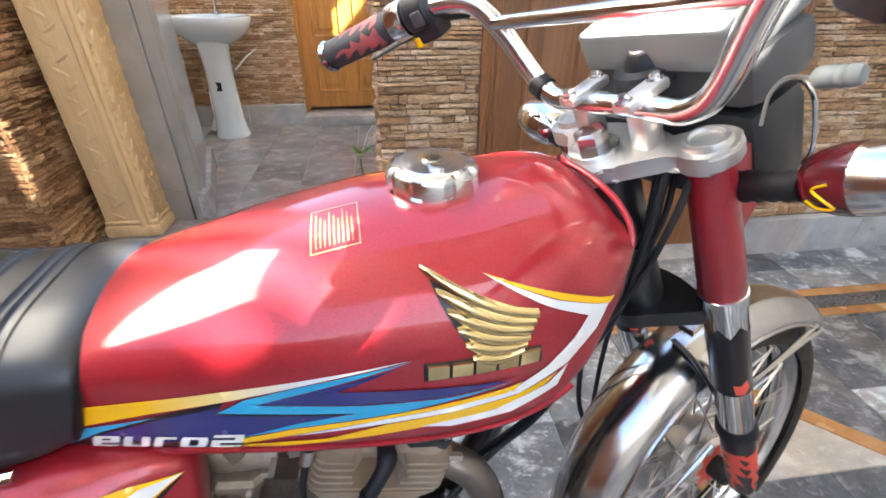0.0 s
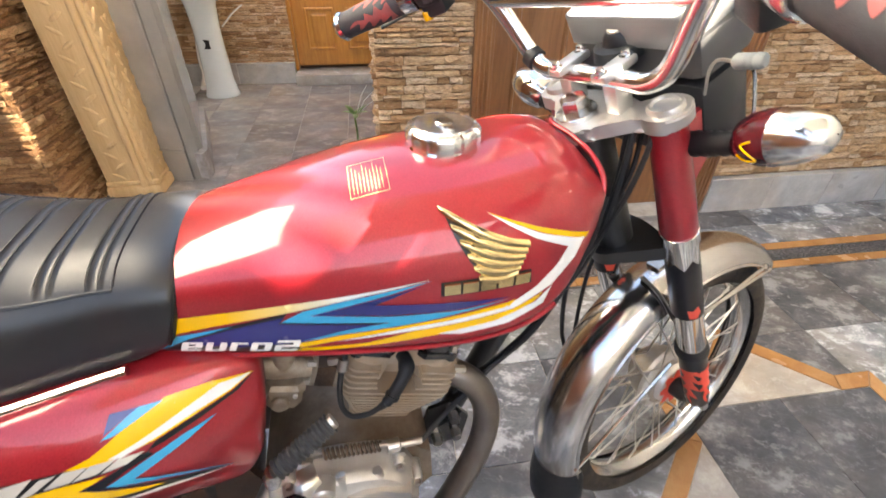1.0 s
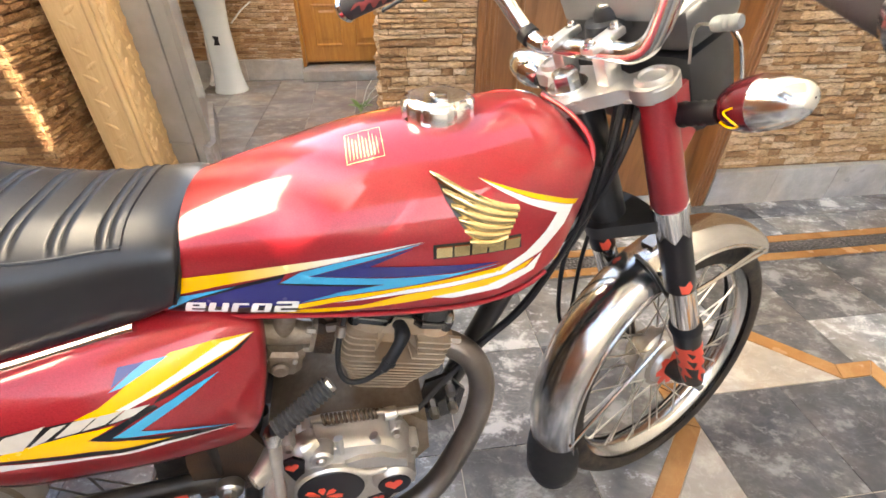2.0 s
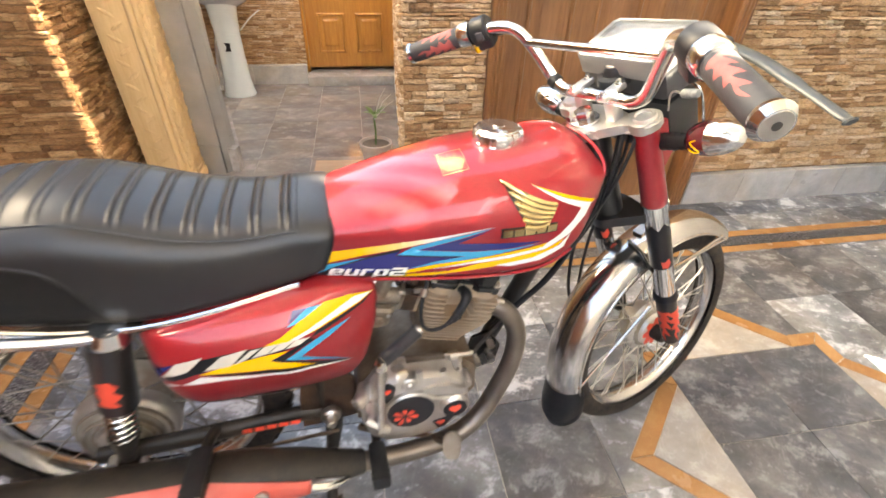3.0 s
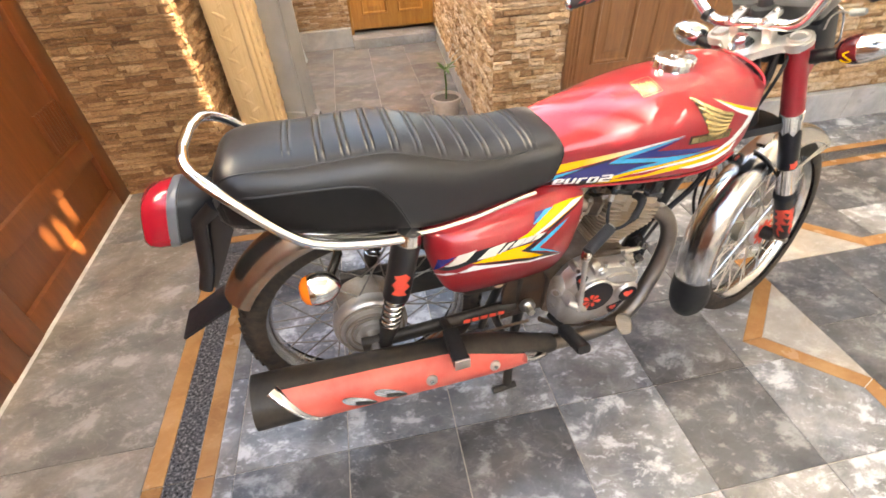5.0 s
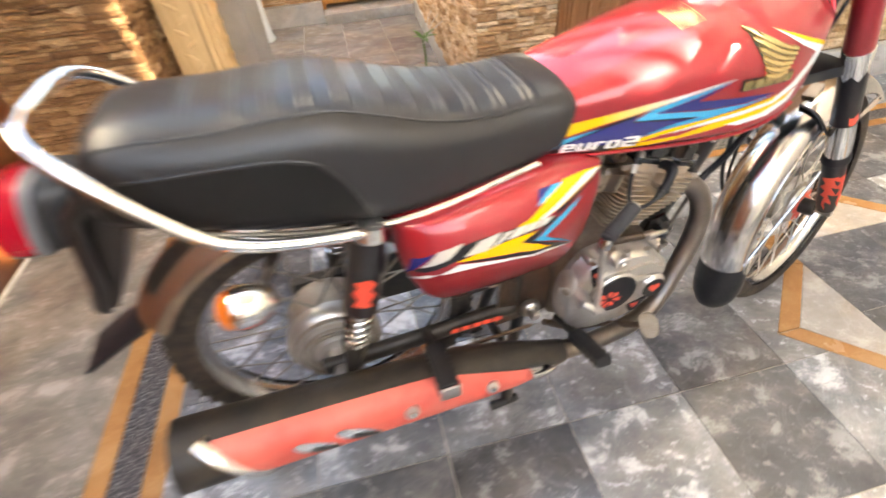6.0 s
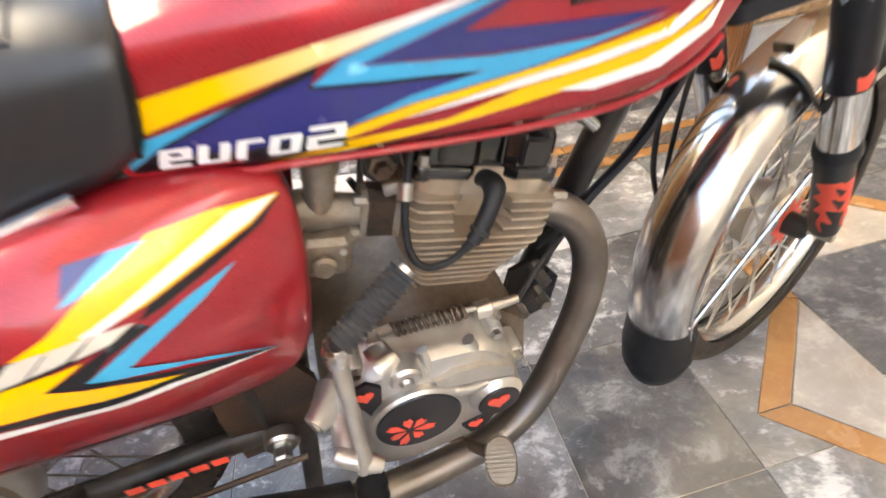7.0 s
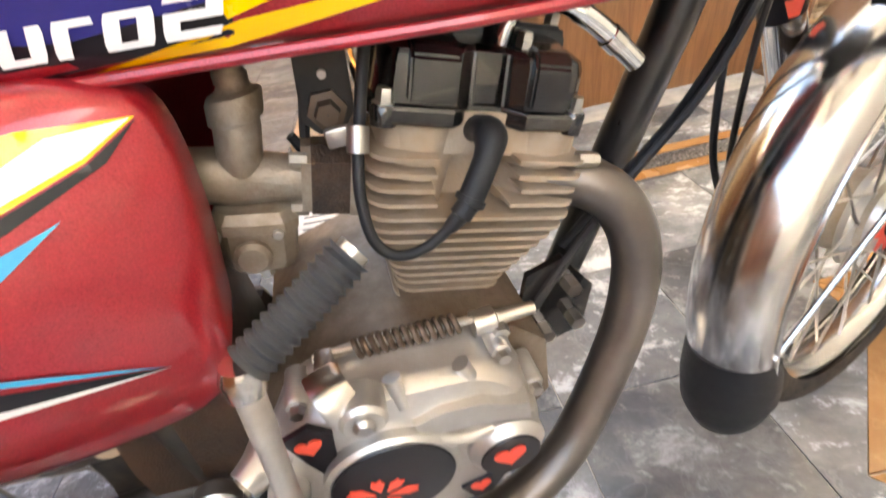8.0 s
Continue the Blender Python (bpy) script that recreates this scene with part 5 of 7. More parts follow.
# cable and switch details near the right grip
bp("lever_boot", tube(smooth_path([(0.011, -0.170, 0.228), (0.0118, -0.178, 0.2285), (0.0126, -0.186, 0.229), (0.0132, -0.193, 0.230)], 5), [0.0045, 0.0058, 0.0062, 0.0065, 0.0065, 0.0065, 0.0065, 0.0058, 0.0065, 0.0065, 0.0058, 0.0065, 0.0065, 0.0062, 0.0058, 0.005], 12), plain("grey_rubber", (0.24, 0.26, 0.26), 0.5), handlebar, "grey rubber lever boot", m=FORK)
bp("control_cable", tube(smooth_path([(0.011, -0.170, 0.228), (0.020, -0.150, 0.222), (0.036, -0.130, 0.200), (0.045, -0.118, 0.17)], 6), 0.0014, 8), STEEL, handlebar, m=FORK)
for v0 in (0.098,):
    bp("cable_tie", tube([(0.0205, v0 - 0.006, 0.199), (0.0215, v0 + 0.006, 0.206)], 0.0135, 16), RUBBER, handlebar, "black rubber strap", m=FORK)
bp("horn_button", disc(0.007, 0, 0.012, seg=16, axis="Z"), YELLOW, handlebar, "yellow horn button", m=FORK @ pose(-0.035, 0.225, 0.278))

# -- frame --
frame_root = empty("bike_frame")
frame_root.parent = bike
bp("down_tube", tube([(0.875, 0, 0.79), (0.805, 0, 0.593), (0.713, 0, 0.369), (0.67, 0, 0.27)], 0.019, 16), BLACK_PAINT, frame_root)
bp("backbone", tube([(0.87, 0, 0.76), (0.6, 0, 0.70), (0.36, 0, 0.66)], 0.02, 16), BLACK_PAINT, frame_root)
for s in (-1, 1):
    bp("seat_rail", tube([(0.40, s * 0.075, 0.67), (0.15, s * 0.085, 0.668), (-0.05, s * 0.09, 0.685), (-0.22, s * 0.085, 0.73)], 0.012, 12), BLACK_PAINT, frame_root)
    bp("rear_upright", tube([(0.36, s * 0.09, 0.64), (0.34, s * 0.085, 0.45), (0.33, s * 0.08, 0.30)], 0.014, 12), BLACK_DUSTY, frame_root)
    bp("swing_arm", tube([(0.33, s * 0.085, 0.325), (0.15, s * 0.1, 0.335), (-0.06, s * 0.105, 0.335)], 0.015, 12, flat=1.25), BLACK_DUSTY, frame_root)
    shock = bp("shock_absorber", tube([(0.071, s * 0.135, 0.645), (0.035, s * 0.13, 0.50)], [0.0285, 0.0285], 24), BLACK_PAINT, None, "black shock absorber with a chrome spring")
    top, low = Vector((0.040, s * 0.13, 0.52)), Vector((0.011, s * 0.126, 0.412))
    pts = [top + (low - top) * (i / 84) + Vector((math.cos(i * 2 * math.pi / 12) * 0.0205, math.sin(i * 2 * math.pi / 12) * 0.0205, 0)) for i in range(85)]
    bp("spring", tube(pts, 0.0038, 8), CHROME, shock)
    bp("damper_rod", tube([top, low], 0.012, 14), STEEL, shock)
    bp("lower_clevis", tube([low + Vector((0.001, 0, 0.006)), low, (-0.002, s * 0.124, 0.365), (-0.009, s * 0.123, 0.33)], [0.024, 0.024, 0.015, 0.013], 18), BLACK_DUSTY, shock)
    bp("lower_eye", disc(0.017, s * 0.108, s * 0.14, (-0.009, 0, 0.33), 20), BLACK_DUSTY, shock)
    bp("top_eye", tube([(0.072, s * 0.135, 0.64), (0.078, s * 0.135, 0.665)], [0.027, 0.022], 24), CHROME, shock)

rail = smooth_path([(0.085, -0.145, 0.655), (0.0, -0.152, 0.668), (-0.08, -0.156, 0.690), (-0.135, -0.153, 0.727), (-0.215, -0.135, 0.815), (-0.252, -0.10, 0.846), (-0.265, -0.04, 0.853)], 6)
rail += [Vector((p.x, -p.y, p.z)) for p in rail[::-1]]
bp("grab_rail", tube(rail, 0.0092, 14), CHROME, None, "chrome tube grab rail behind the seat")
for s in (-1, 1):
    trim = [(x, s * (eased(x, S_WIDE) + 0.010), eased(x, S_LOW) + 0.016) for x in [0.34 - 0.46 * i / 30 for i in range(31)]]
    bp("trim_strip", tube(trim, 0.005, 8), CHROME, seat, "chrome trim along the seat's lower edge")

# -- tail --
def tail_section(x, hy, hz, zc, n=28, p=3.2):
    return [(x + z_ * 0.28, y_ * 0.92, zc + z_ * 0.92) for y_, z_ in ((math.copysign(abs(math.cos(a)) ** (2 / p) * hy, math.cos(a)), math.copysign(abs(math.sin(a)) ** (2 / p) * hz, math.sin(a))) for a in (2 * math.pi * k / n for k in range(n)))]


GREY_PLASTIC = plain("grey_plastic", (0.13, 0.145, 0.16), 0.35, coat=0.2)
tail = bp("tail_lamp", rings([tail_section(x, hy, hz, 0.716) for x, hy, hz in ((-0.262, 0.030, 0.036), (-0.275, 0.046, 0.050), (-0.30, 0.056, 0.059), (-0.325, 0.058, 0.061))]), PLASTIC, None, "red tail lamp in a black housing")
bp("grey_rim", rings([tail_section(x, hy, hz, 0.716) for x, hy, hz in ((-0.322, 0.058, 0.061), (-0.324, 0.061, 0.064), (-0.338, 0.061, 0.064), (-0.340, 0.059, 0.062))]), GREY_PLASTIC, tail, "grey plastic rim")
bp("lens", rings([tail_section(x, hy, hz, 0.716) for x, hy, hz in ((-0.339, 0.0595, 0.0625), (-0.358, 0.0585, 0.0615), (-0.374, 0.055, 0.058), (-0.384, 0.046, 0.050), (-0.388, 0.03, 0.034))]), RED_LENS, tail, "red lens")
bp("lens_seam", rings([tail_section(x, hy, 0.004, 0.690) for x, hy in ((-0.345, 0.0605), (-0.372, 0.0575))]), RED_LENS, tail)
for s in (-1, 1):
    bp("lamp_stay", tube([(-0.245, s * 0.075, 0.755), (-0.285, s * 0.06, 0.72), (-0.315, s * 0.052, 0.60), (-0.335, s * 0.048, 0.555)], 0.008, 10, flat=1.8), BLACK_PAINT, tail)
bp("plate_bracket", plate([(-0.255, 0.745), (-0.295, 0.70), (-0.335, 0.58), (-0.338, 0.555), (-0.315, 0.55), (-0.285, 0.60), (-0.24, 0.68)], -0.045, 0.045), BLACK_PAINT, tail, "black plate bracket")
for s in (-1, 1):
    sig = bp("rear_indicator", lathe([(0.027, -0.02), (0.031, -0.012), (0.031, 0.0), (0.028, 0.016), (0.020, 0.029), (0.009, 0.037), (0.001, 0.038)], 28, "X", (-0.102, s * 0.186, 0.618)), CHROME, None, "chrome rear indicator with an orange lens")
    bp("lens", lathe([(0.001, -0.036), (0.016, -0.034), (0.025, -0.027), (0.0282, -0.018)], 28, "X", (-0.102, s * 0.186, 0.618)), ORANGE_LENS, sig)
    bp("stalk", tube([(-0.085, s * 0.175, 0.622), (-0.06, s * 0.115, 0.632)], 0.009, 10), CHROME_WORN, sig)


# -- side panels --
P_OUT = [(0.108, 0.626), (0.116, 0.648), (0.2, 0.662), (0.3, 0.675), (0.4, 0.675), (0.44, 0.666), (0.456, 0.65), (0.453, 0.6), (0.441, 0.545), (0.427, 0.500), (0.396, 0.460), (0.32, 0.444), (0.235, 0.442), (0.188, 0.454), (0.143, 0.500), (0.116, 0.555), (0.106, 0.595)]


P_DEEP = [(0.438, 0.106), (0.455, 0.128), (0.48, 0.146), (0.51, 0.163), (0.54, 0.175),(0.57,0.183),(0.60,0.184),(0.63,0.175),(0.65,0.164),(0.667,0.146),(0.683,0.112)]
P_ALONG = [(0.104, 0.3), (0.118, 0.62), (0.14, 0.88), (0.18, 1.0), (0.3, 0.98), (0.345, 0.84), (0.4, 0.58), (0.45, 0.28), (0.46, 0.2)]


def panel_depth(x, z):
    """How far the bulging panel stands out from the middle."""
    return 0.100 + (eased(z, P_DEEP) - 0.100) * eased(x, P_ALONG)


def side_panel(s):
    cx, cz = 0.29, 0.555
    rows = []
    out = [Vector((x, 0, z)) for x, z in P_OUT]
    ring = smooth_path([*out, out[0]], 4)[:-1]
    rows.append([(cx + (p.x - cx) * 0.985, s * 0.085, cz + (p.z - cz) * 0.985) for p in ring])
    for k in (1.0, 0.985, 0.96, 0.92, 0.86, 0.79, 0.70, 0.60, 0.49, 0.37, 0.25, 0.12, 0.03):
        row = []
        for p in ring:
            x, z = cx + (p.x - cx) * k, cz + (p.z - cz) * k
            d = panel_depth(x, z) - (0.006 if k == 1.0 else 0.002 if k == 0.985 else 0)
            row.append((x, s * d, z))
        rows.append(row)
    bm = rings(rows, True, False)
    bm.faces.new([bm.verts.new(p) for p in rows[-1]])
    return bm


side_panels = {s: bp("side_panel", side_panel(s), RED, None, "metallic red side panel with striped decals", smooth=50) for s in (-1, 1)}

# -- engine --
engine = empty("engine")
engine.parent = bike
bp("crankcase", plate([(0.40, 0.30), (0.41, 0.405), (0.445, 0.432), (0.500, 0.446), (0.555, 0.450), (0.62, 0.430), (0.648, 0.40), (0.650, 0.33), (0.60, 0.27), (0.45, 0.265)], -0.105, 0.11), OILY_CASE, engine)
C_OUT = [(0.438, 0.442), (0.462, 0.461), (0.505, 0.466), (0.555, 0.461), (0.586, 0.451), (0.612, 0.419), (0.625, 0.362), (0.605, 0.305), (0.55, 0.272), (0.46, 0.268), (0.415, 0.305), (0.410, 0.39)]


def lofted(outline, levels, centre):
    pts = smooth_path([Vector((x, 0, z)) for x, z in outline] + [Vector((outline[0][0], 0, outline[0][1]))], 4)[:-1]
    rows = [[(centre[0] + (p.x - centre[0]) * k, y, centre[1] + (p.z - centre[1]) * k) for p in pts] for k, y in levels]
    bm = rings(rows, True, False)
    bm.faces.new([bm.verts.new(p) for p in rows[-1]])
    return bm


cover = bp("crankcase_cover", lofted(C_OUT, [(1.0, -0.105), (1.0, -0.112), (1.012, -0.113), (1.012, -0.119), (0.995, -0.121), (0.975, -0.142), (0.955, -0.150), (0.90, -0.157), (0.6, -0.162), (0.2, -0.163)], (0.53, 0.385)), CAST, engine, "cast aluminium crankcase cover")
bp("round_cover", disc(0.050, -0.155, -0.172, (0.500, 0, 0.384), 40, edge=0.003), CAST, cover)
bp("round_sticker", disc(0.0455, -0.171, -0.1735, (0.500, 0, 0.384), 40), BLACK_DECAL, cover, "round black sticker")
bp("small_cover", disc(0.031, -0.145, -0.174, (0.587, 0, 0.371), 32, edge=0.007), CAST, cover)
bp("small_sticker", disc(0.024, -0.1735, -0.176, (0.587, 0, 0.371), 32), BLACK_DECAL, cover, "round black sticker")
bp("lower_sticker", plate([(0.545, 0.325), (0.590, 0.335), (0.570, 0.305), (0.555, 0.302)], -0.1655, -0.160), BLACK_DECAL, cover, "small black sticker")
bp("heart_backing", plate([(0.443, 0.455), (0.462, 0.462), (0.474, 0.448), (0.470, 0.425), (0.458, 0.400), (0.450, 0.425)], -0.1625, -0.158), BLACK_DECAL, cover, "small black sticker")
def pad(outline, y0, y1, soft):
    """A raised cast pad: the outline of (x, z) drawn in towards its face."""
    cx, cz = sum(p[0] for p in outline) / len(outline), sum(p[1] for p in outline) / len(outline)
    levels = [(1.0, y0), (0.985, y0 + (y1 - y0) * 0.5), (0.95, y0 + (y1 - y0) * 0.85), (0.95 - soft, y1)]
    bm = rings([[(cx + (x - cx) * k, y, cz + (z - cz) * (k - (1 - k) * 0.8)) for x, z in outline] for k, y in levels], True, False)
    bm.faces.new([bm.verts.new(v.co) for v in bm.verts[-len(outline):]])
    return bm


bp("cover_pad", pad([(0.522, 0.436), (0.524, 0.419), (0.560, 0.411), (0.592, 0.402), (0.611, 0.394), (0.610, 0.416), (0.590, 0.425), (0.575, 0.436), (0.545, 0.441)], -0.145, -0.1665, 0.02), CAST, cover)
bp("cover_rib", tube(smooth_path([(0.520, -0.160, 0.424), (0.538, -0.165, 0.410), (0.556, -0.166, 0.401), (0.578, -0.163, 0.398)], 4), 0.0055, 12), CAST, cover)
bp("cover_rib", tube([(0.566, -0.150, 0.462), (0.572, -0.152, 0.446)], [0.0065, 0.005], 12), CAST, cover)
bp("cover_rib", tube([(0.520, -0.150, 0.470), (0.522, -0.158, 0.446)], [0.0065, 0.004], 12), CAST, cover)
filler = bp("oil_filler", disc(0.0155, -0.150, -0.176, (0.498, 0, 0.466), 28, edge=0.003), CAST, cover, "round oil filler cap")
bp("filler_grip", disc(0.0075, -0.175, -0.180, (0.498, 0, 0.466), 20, edge=0.003), STEEL, filler)
bp("cable_bracket", tube(smooth_path([(0.478, -0.142, 0.487), (0.484, -0.160, 0.489), (0.489, -0.168, 0.478), (0.494, -0.166, 0.464)], 4), 0.0115, 12, flat=0.16), STEEL, cover, "bent steel cable bracket")
for px, pz in ((0.452, 0.462), (0.600, 0.452), (0.624, 0.40), (0.618, 0.32), (0.55, 0.270), (0.45, 0.270), (0.412, 0.34)):
    c = (0.53 + (px - 0.53) * 0.965, 0, 0.385 + (pz - 0.385) * 0.965)
    bp("bolt_boss", lathe([(0.0085, -0.112), (0.0085, -0.140), (0.007, -0.143), (0.001, -0.143)], 16, "Y", c), CAST, cover)
    bp("cover_bolt", lathe([(0.0005, -0.150), (0.0048, -0.150), (0.0054, -0.147), (0.0054, -0.14)], 6, "Y", c), STEEL, cover, smooth=20)
pts = [(0.500 + 0.075 * i / 130, -0.122 + 0.006 * math.cos(i * 2 * math.pi / 10), 0.476 - 0.006 * i / 130 + 0.006 * math.sin(i * 2 * math.pi / 10)) for i in range(131)]
bp("pedal_spring", tube(pts, 0.0024, 6), RUSTY, cover, "rusty coil spring")
bp("spring_rod", tube([(0.472, -0.122, 0.478), (0.600, -0.122, 0.468)], 0.0032, 8), STEEL, cover)
bp("spring_anchor", box(0.473, 0.486, -0.136, -0.118, 0.464, 0.482, 0.003), STEEL, cover)
clutch_arm = bp("clutch_arm", tube([(0.584, -0.122, 0.464), (0.600, -0.121, 0.463), (0.602, -0.121, 0.4625), (0.632, -0.119, 0.459)], [0.0095, 0.0095, 0.006, 0.005], 14), STEEL, cover, "steel clutch arm")
bp("arm_nut", lathe([(0.0005, -0.135), (0.006, -0.134), (0.007, -0.128), (0.007, -0.118)], 6, "Y", (0.602, 0, 0.457)), STEEL, cover, smooth=20)
bp("clutch_cable", tube(smooth_path([(0.632, -0.119, 0.457), (0.668, -0.095, 0.468), (0.7454, -0.055, 0.501), (0.7967, -0.055, 0.5555), (0.8276, -0.055, 0.609), (0.864, -0.055, 0.703), (0.873, -0.055, 0.786)], 6), 0.004, 8), RUBBER, cover)
for k in range(3):
    x = 0.530 + 0.026 * k
    bp("case_rib", tube([(x, -0.103, 0.456 - 0.2 * (x - 0.53)), (x + 0.010, -0.100, 0.430 - 0.2 * (x - 0.53))], 0.0045, 8), OILY_CASE, engine)
bp("case_rib", tube([(0.440, -0.103, 0.434), (0.500, -0.103, 0.449), (0.560, -0.103, 0.450)], 0.006, 10), OILY_CASE, engine)


def fin_outline(r0, r1, hy, r=0.014, notch=None):
    """Plan of a cooling fin between r0 and r1 with rounded corners."""
    pts = []
    for cx, cy, a0 in ((r1 - r, hy - r, 0), (r0 + r, hy - r, 90), (r0 + r, r - hy, 180), (r1 - r, r - hy, 270)):
        if notch and a0 == 270:
            pts += [(notch[0], -hy), (notch[0] + 0.003, -0.048), (notch[1] - 0.003, -0.048), (notch[1], -hy)]
        for k in range(4):
            a = radians(a0 + 30 * k)
            pts.append((cx + r * math.cos(a), cy + r * math.sin(a)))
    return pts


for i in range(-1, 13):
    s = 0.006 + 0.0107 * i
    t = 0.0014
    k = min(1.0, max(0.0, (i - 0.5) / 7))
    r0, r1, hy = -0.045 - 0.032 * k, 0.048 + 0.029 * k, 0.060 + 0.028 * k
    notch = (-0.034 + 0.003 * (i == 9), 0.022 + 0.006 * (i == 10) + 0.002 * (i == 11)) if i >= 9 else None
    bm = slab(fin_outline(r0, r1, hy, 0.014, notch), s - t, s + t)
    for v in bm.verts:
        if v.co.z < s:
            v.co.x *= 1.0
    bp("cooling_fin", bm, TAN_CAST, engine, m=ENGINE, smooth=30)
bp("cylinder", box(-0.042, 0.042, -0.050, 0.052, -0.012, 0.165, 0.012), TAN_CAST, engine, m=ENGINE)
bp("cylinder_base", slab(fin_outline(-0.052, 0.052, 0.062), -0.034, -0.011), DUSTY_CASE, engine, m=ENGINE)
for cx in (-0.042, 0.046):
    bp("head_boss", lathe([(0.012, 0.05), (0.022, 0.085), (0.027, 0.125), (0.029, 0.15), (0.030, 0.160)], 24, "Z", (cx, -0.050, 0)), TAN_CAST, engine, m=ENGINE)
bp("cylinder_head", slab(fin_outline(-0.070, 0.072, 0.074), 0.134, 0.162), TAN_CAST, engine, m=ENGINE)
R_OUT = [(-0.076, -0.050), (-0.072, -0.070), (-0.066, -0.078), (-0.026, -0.080), (-0.020, -0.074), (-0.014, -0.068), (0.008, -0.068), (0.014, -0.074), (0.020, -0.080), (0.056, -0.078), (0.064, -0.070), (0.070, -0.050), (0.070, 0.07), (-0.076, 0.07)]
bm = rings([[(r * k, v * k, s) for r, v in R_OUT] for k, s in ((1.0, 0.153), (1.03, 0.154), (1.045, 0.156), (1.045, 0.163), (1.03, 0.165), (0.985, 0.166), (0.975, 0.172), (0.955, 0.190), (0.93, 0.196), (0.86, 0.199), (0.70, 0.200))])
rocker = bp("rocker_cover", bm, GLOSS_BLACK, engine, "glossy black rocker cover", m=ENGINE, smooth=30)
for ra, rb in ((-0.056, -0.026), (0.022, 0.047)):
    bm = rings([[(ra, va, s), (rb, va, s), (rb + 0.002, -0.03, s), (ra - 0.002, -0.03, s)] for va, s in ((-0.0835, 0.168), (-0.0805, 0.194), (-0.074, 0.201), (-0.050, 0.205))])
    bmesh.ops.bevel(bm, geom=bm.edges[:], offset=0.0018, segments=2, affect="EDGES")
    bp("tappet_cover", bm, GLOSS_BLACK, rocker, "flat black tappet cover", m=ENGINE, smooth=30)
bm = rings([[(ra, va, s) for ra, va in ((-0.064 * k, -0.040), (0.060 * k, -0.040), (0.060 * k, 0.050), (-0.064 * k, 0.050))] for k, s in ((1.0, 0.196), (0.98, 0.207), (0.92, 0.212))])
bmesh.ops.bevel(bm, geom=bm.edges[:], offset=0.003, segments=2, affect="EDGES")
bp("cover_ridge", bm, GLOSS_BLACK, rocker, m=ENGINE, smooth=40)
for ra in (-0.014, 0.008):
    bp("cover_rib", tube([(ra, -0.0715, 0.166), (ra, -0.066, 0.196)], 0.0022, 8), GLOSS_BLACK, rocker, m=ENGINE)
for cx, cv, cs in ((-0.0685, -0.074, 0.163), (0.0585, -0.074, 0.165)):
    bp("bolt_post", lathe([(0.0085, 0.152), (0.0085, cs), (0.007, cs + 0.002), (0.001, cs + 0.002)], 16, "Z", (cx, cv, 0)), GLOSS_BLACK, rocker, m=ENGINE)
    bp("cover_bolt", lathe([(0.0005, cs + 0.011), (0.0048, cs + 0.011), (0.0056, cs + 0.008), (0.0056, cs + 0.003), (0.0075, cs + 0.003), (0.0075, cs + 0.001)], 6, "Z", (cx, cv, 0)), STEEL, rocker, m=ENGINE, smooth=20)
for cx, cv, cs in ((-0.045, -0.03, 0.212), (0.020, -0.058, 0.199), (0.050, -0.03, 0.212)):
    bp("cover_bolt", lathe([(0.0005, cs + 0.010), (0.0048, cs + 0.010), (0.0056, cs + 0.007), (0.0056, cs - 0.002)], 6, "Z", (cx, cv, 0)), STEEL, rocker, m=ENGINE, smooth=20)
bp("fin_bolt", lathe([(0.0005, 0.088), (0.005, 0.087), (0.006, 0.082), (0.006, 0.07)], 6, "X", (0, -0.078, 0.134)), STEEL, engine, m=ENGINE, smooth=20)
pipe = smooth_path([(0.643, -0.05, 0.612), (0.6456, -0.05, 0.629), (0.653, -0.05, 0.642), (0.665, -0.05, 0.648), (0.690, -0.05, 0.6426), (0.7145, -0.05, 0.6254), (0.745, -0.05, 0.5952)], 5)
bp("breather_pipe", tube(pipe, [0.0058] * 22 + [0.0072] * 9, 14), CHROME, engine, "chrome breather pipe")
bp("pipe_collar", tube([(0.722, -0.05, 0.618), (0.730, -0.05, 0.610)], 0.0085, 14), CHROME_WORN, engine)
bp("intake_box", box(0.60, 0.74, -0.03, 0.05, 0.648, 0.69, 0.012), BLACK_DUSTY, engine)
plug = bp("spark_plug_cap", tube(smooth_path([(0.612, -0.055, 0.582), (0.6185, -0.082, 0.5895), (0.6185, -0.097, 0.5895), (0.613, -0.105, 0.5825), (0.604, -0.111, 0.5715), (0.597, -0.1145, 0.5625)], 5), [0.0088] * 5 + [0.0092, 0.0096, 0.010, 0.0104, 0.0106, 0.0106, 0.0102, 0.0097, 0.0092, 0.0088, 0.0085] + [0.0083] * 9 + [0.0080], 18), RUBBER, engine, "black spark plug cap and lead")
bp("cap_sleeve", tube([(0.598, -0.114, 0.5635), (0.5955, -0.115, 0.5605), (0.595, -0.1152, 0.560), (0.5885, -0.117, 0.5545), (0.588, -0.1172, 0.554), (0.580, -0.118, 0.5485)], [0.0098, 0.0098, 0.0072, 0.0072, 0.0056, 0.0044], 16), RUBBER, plug)
bp("lead", tube(smooth_path([(0.584, -0.118, 0.5515), (0.5735, -0.118, 0.544), (0.5648, -0.118, 0.5395), (0.5541, -0.1165, 0.5365), (0.5441, -0.116, 0.5385), (0.5365, -0.112, 0.5445), (0.5330, -0.107, 0.556), (0.5340, -0.100, 0.576), (0.5385, -0.093, 0.595), (0.543, -0.088, 0.6077), (0.553, -0.078, 0.635), (0.562, -0.07, 0.658), (0.572, -0.05, 0.69)], 6), 0.0036, 12), RUBBER, plug)
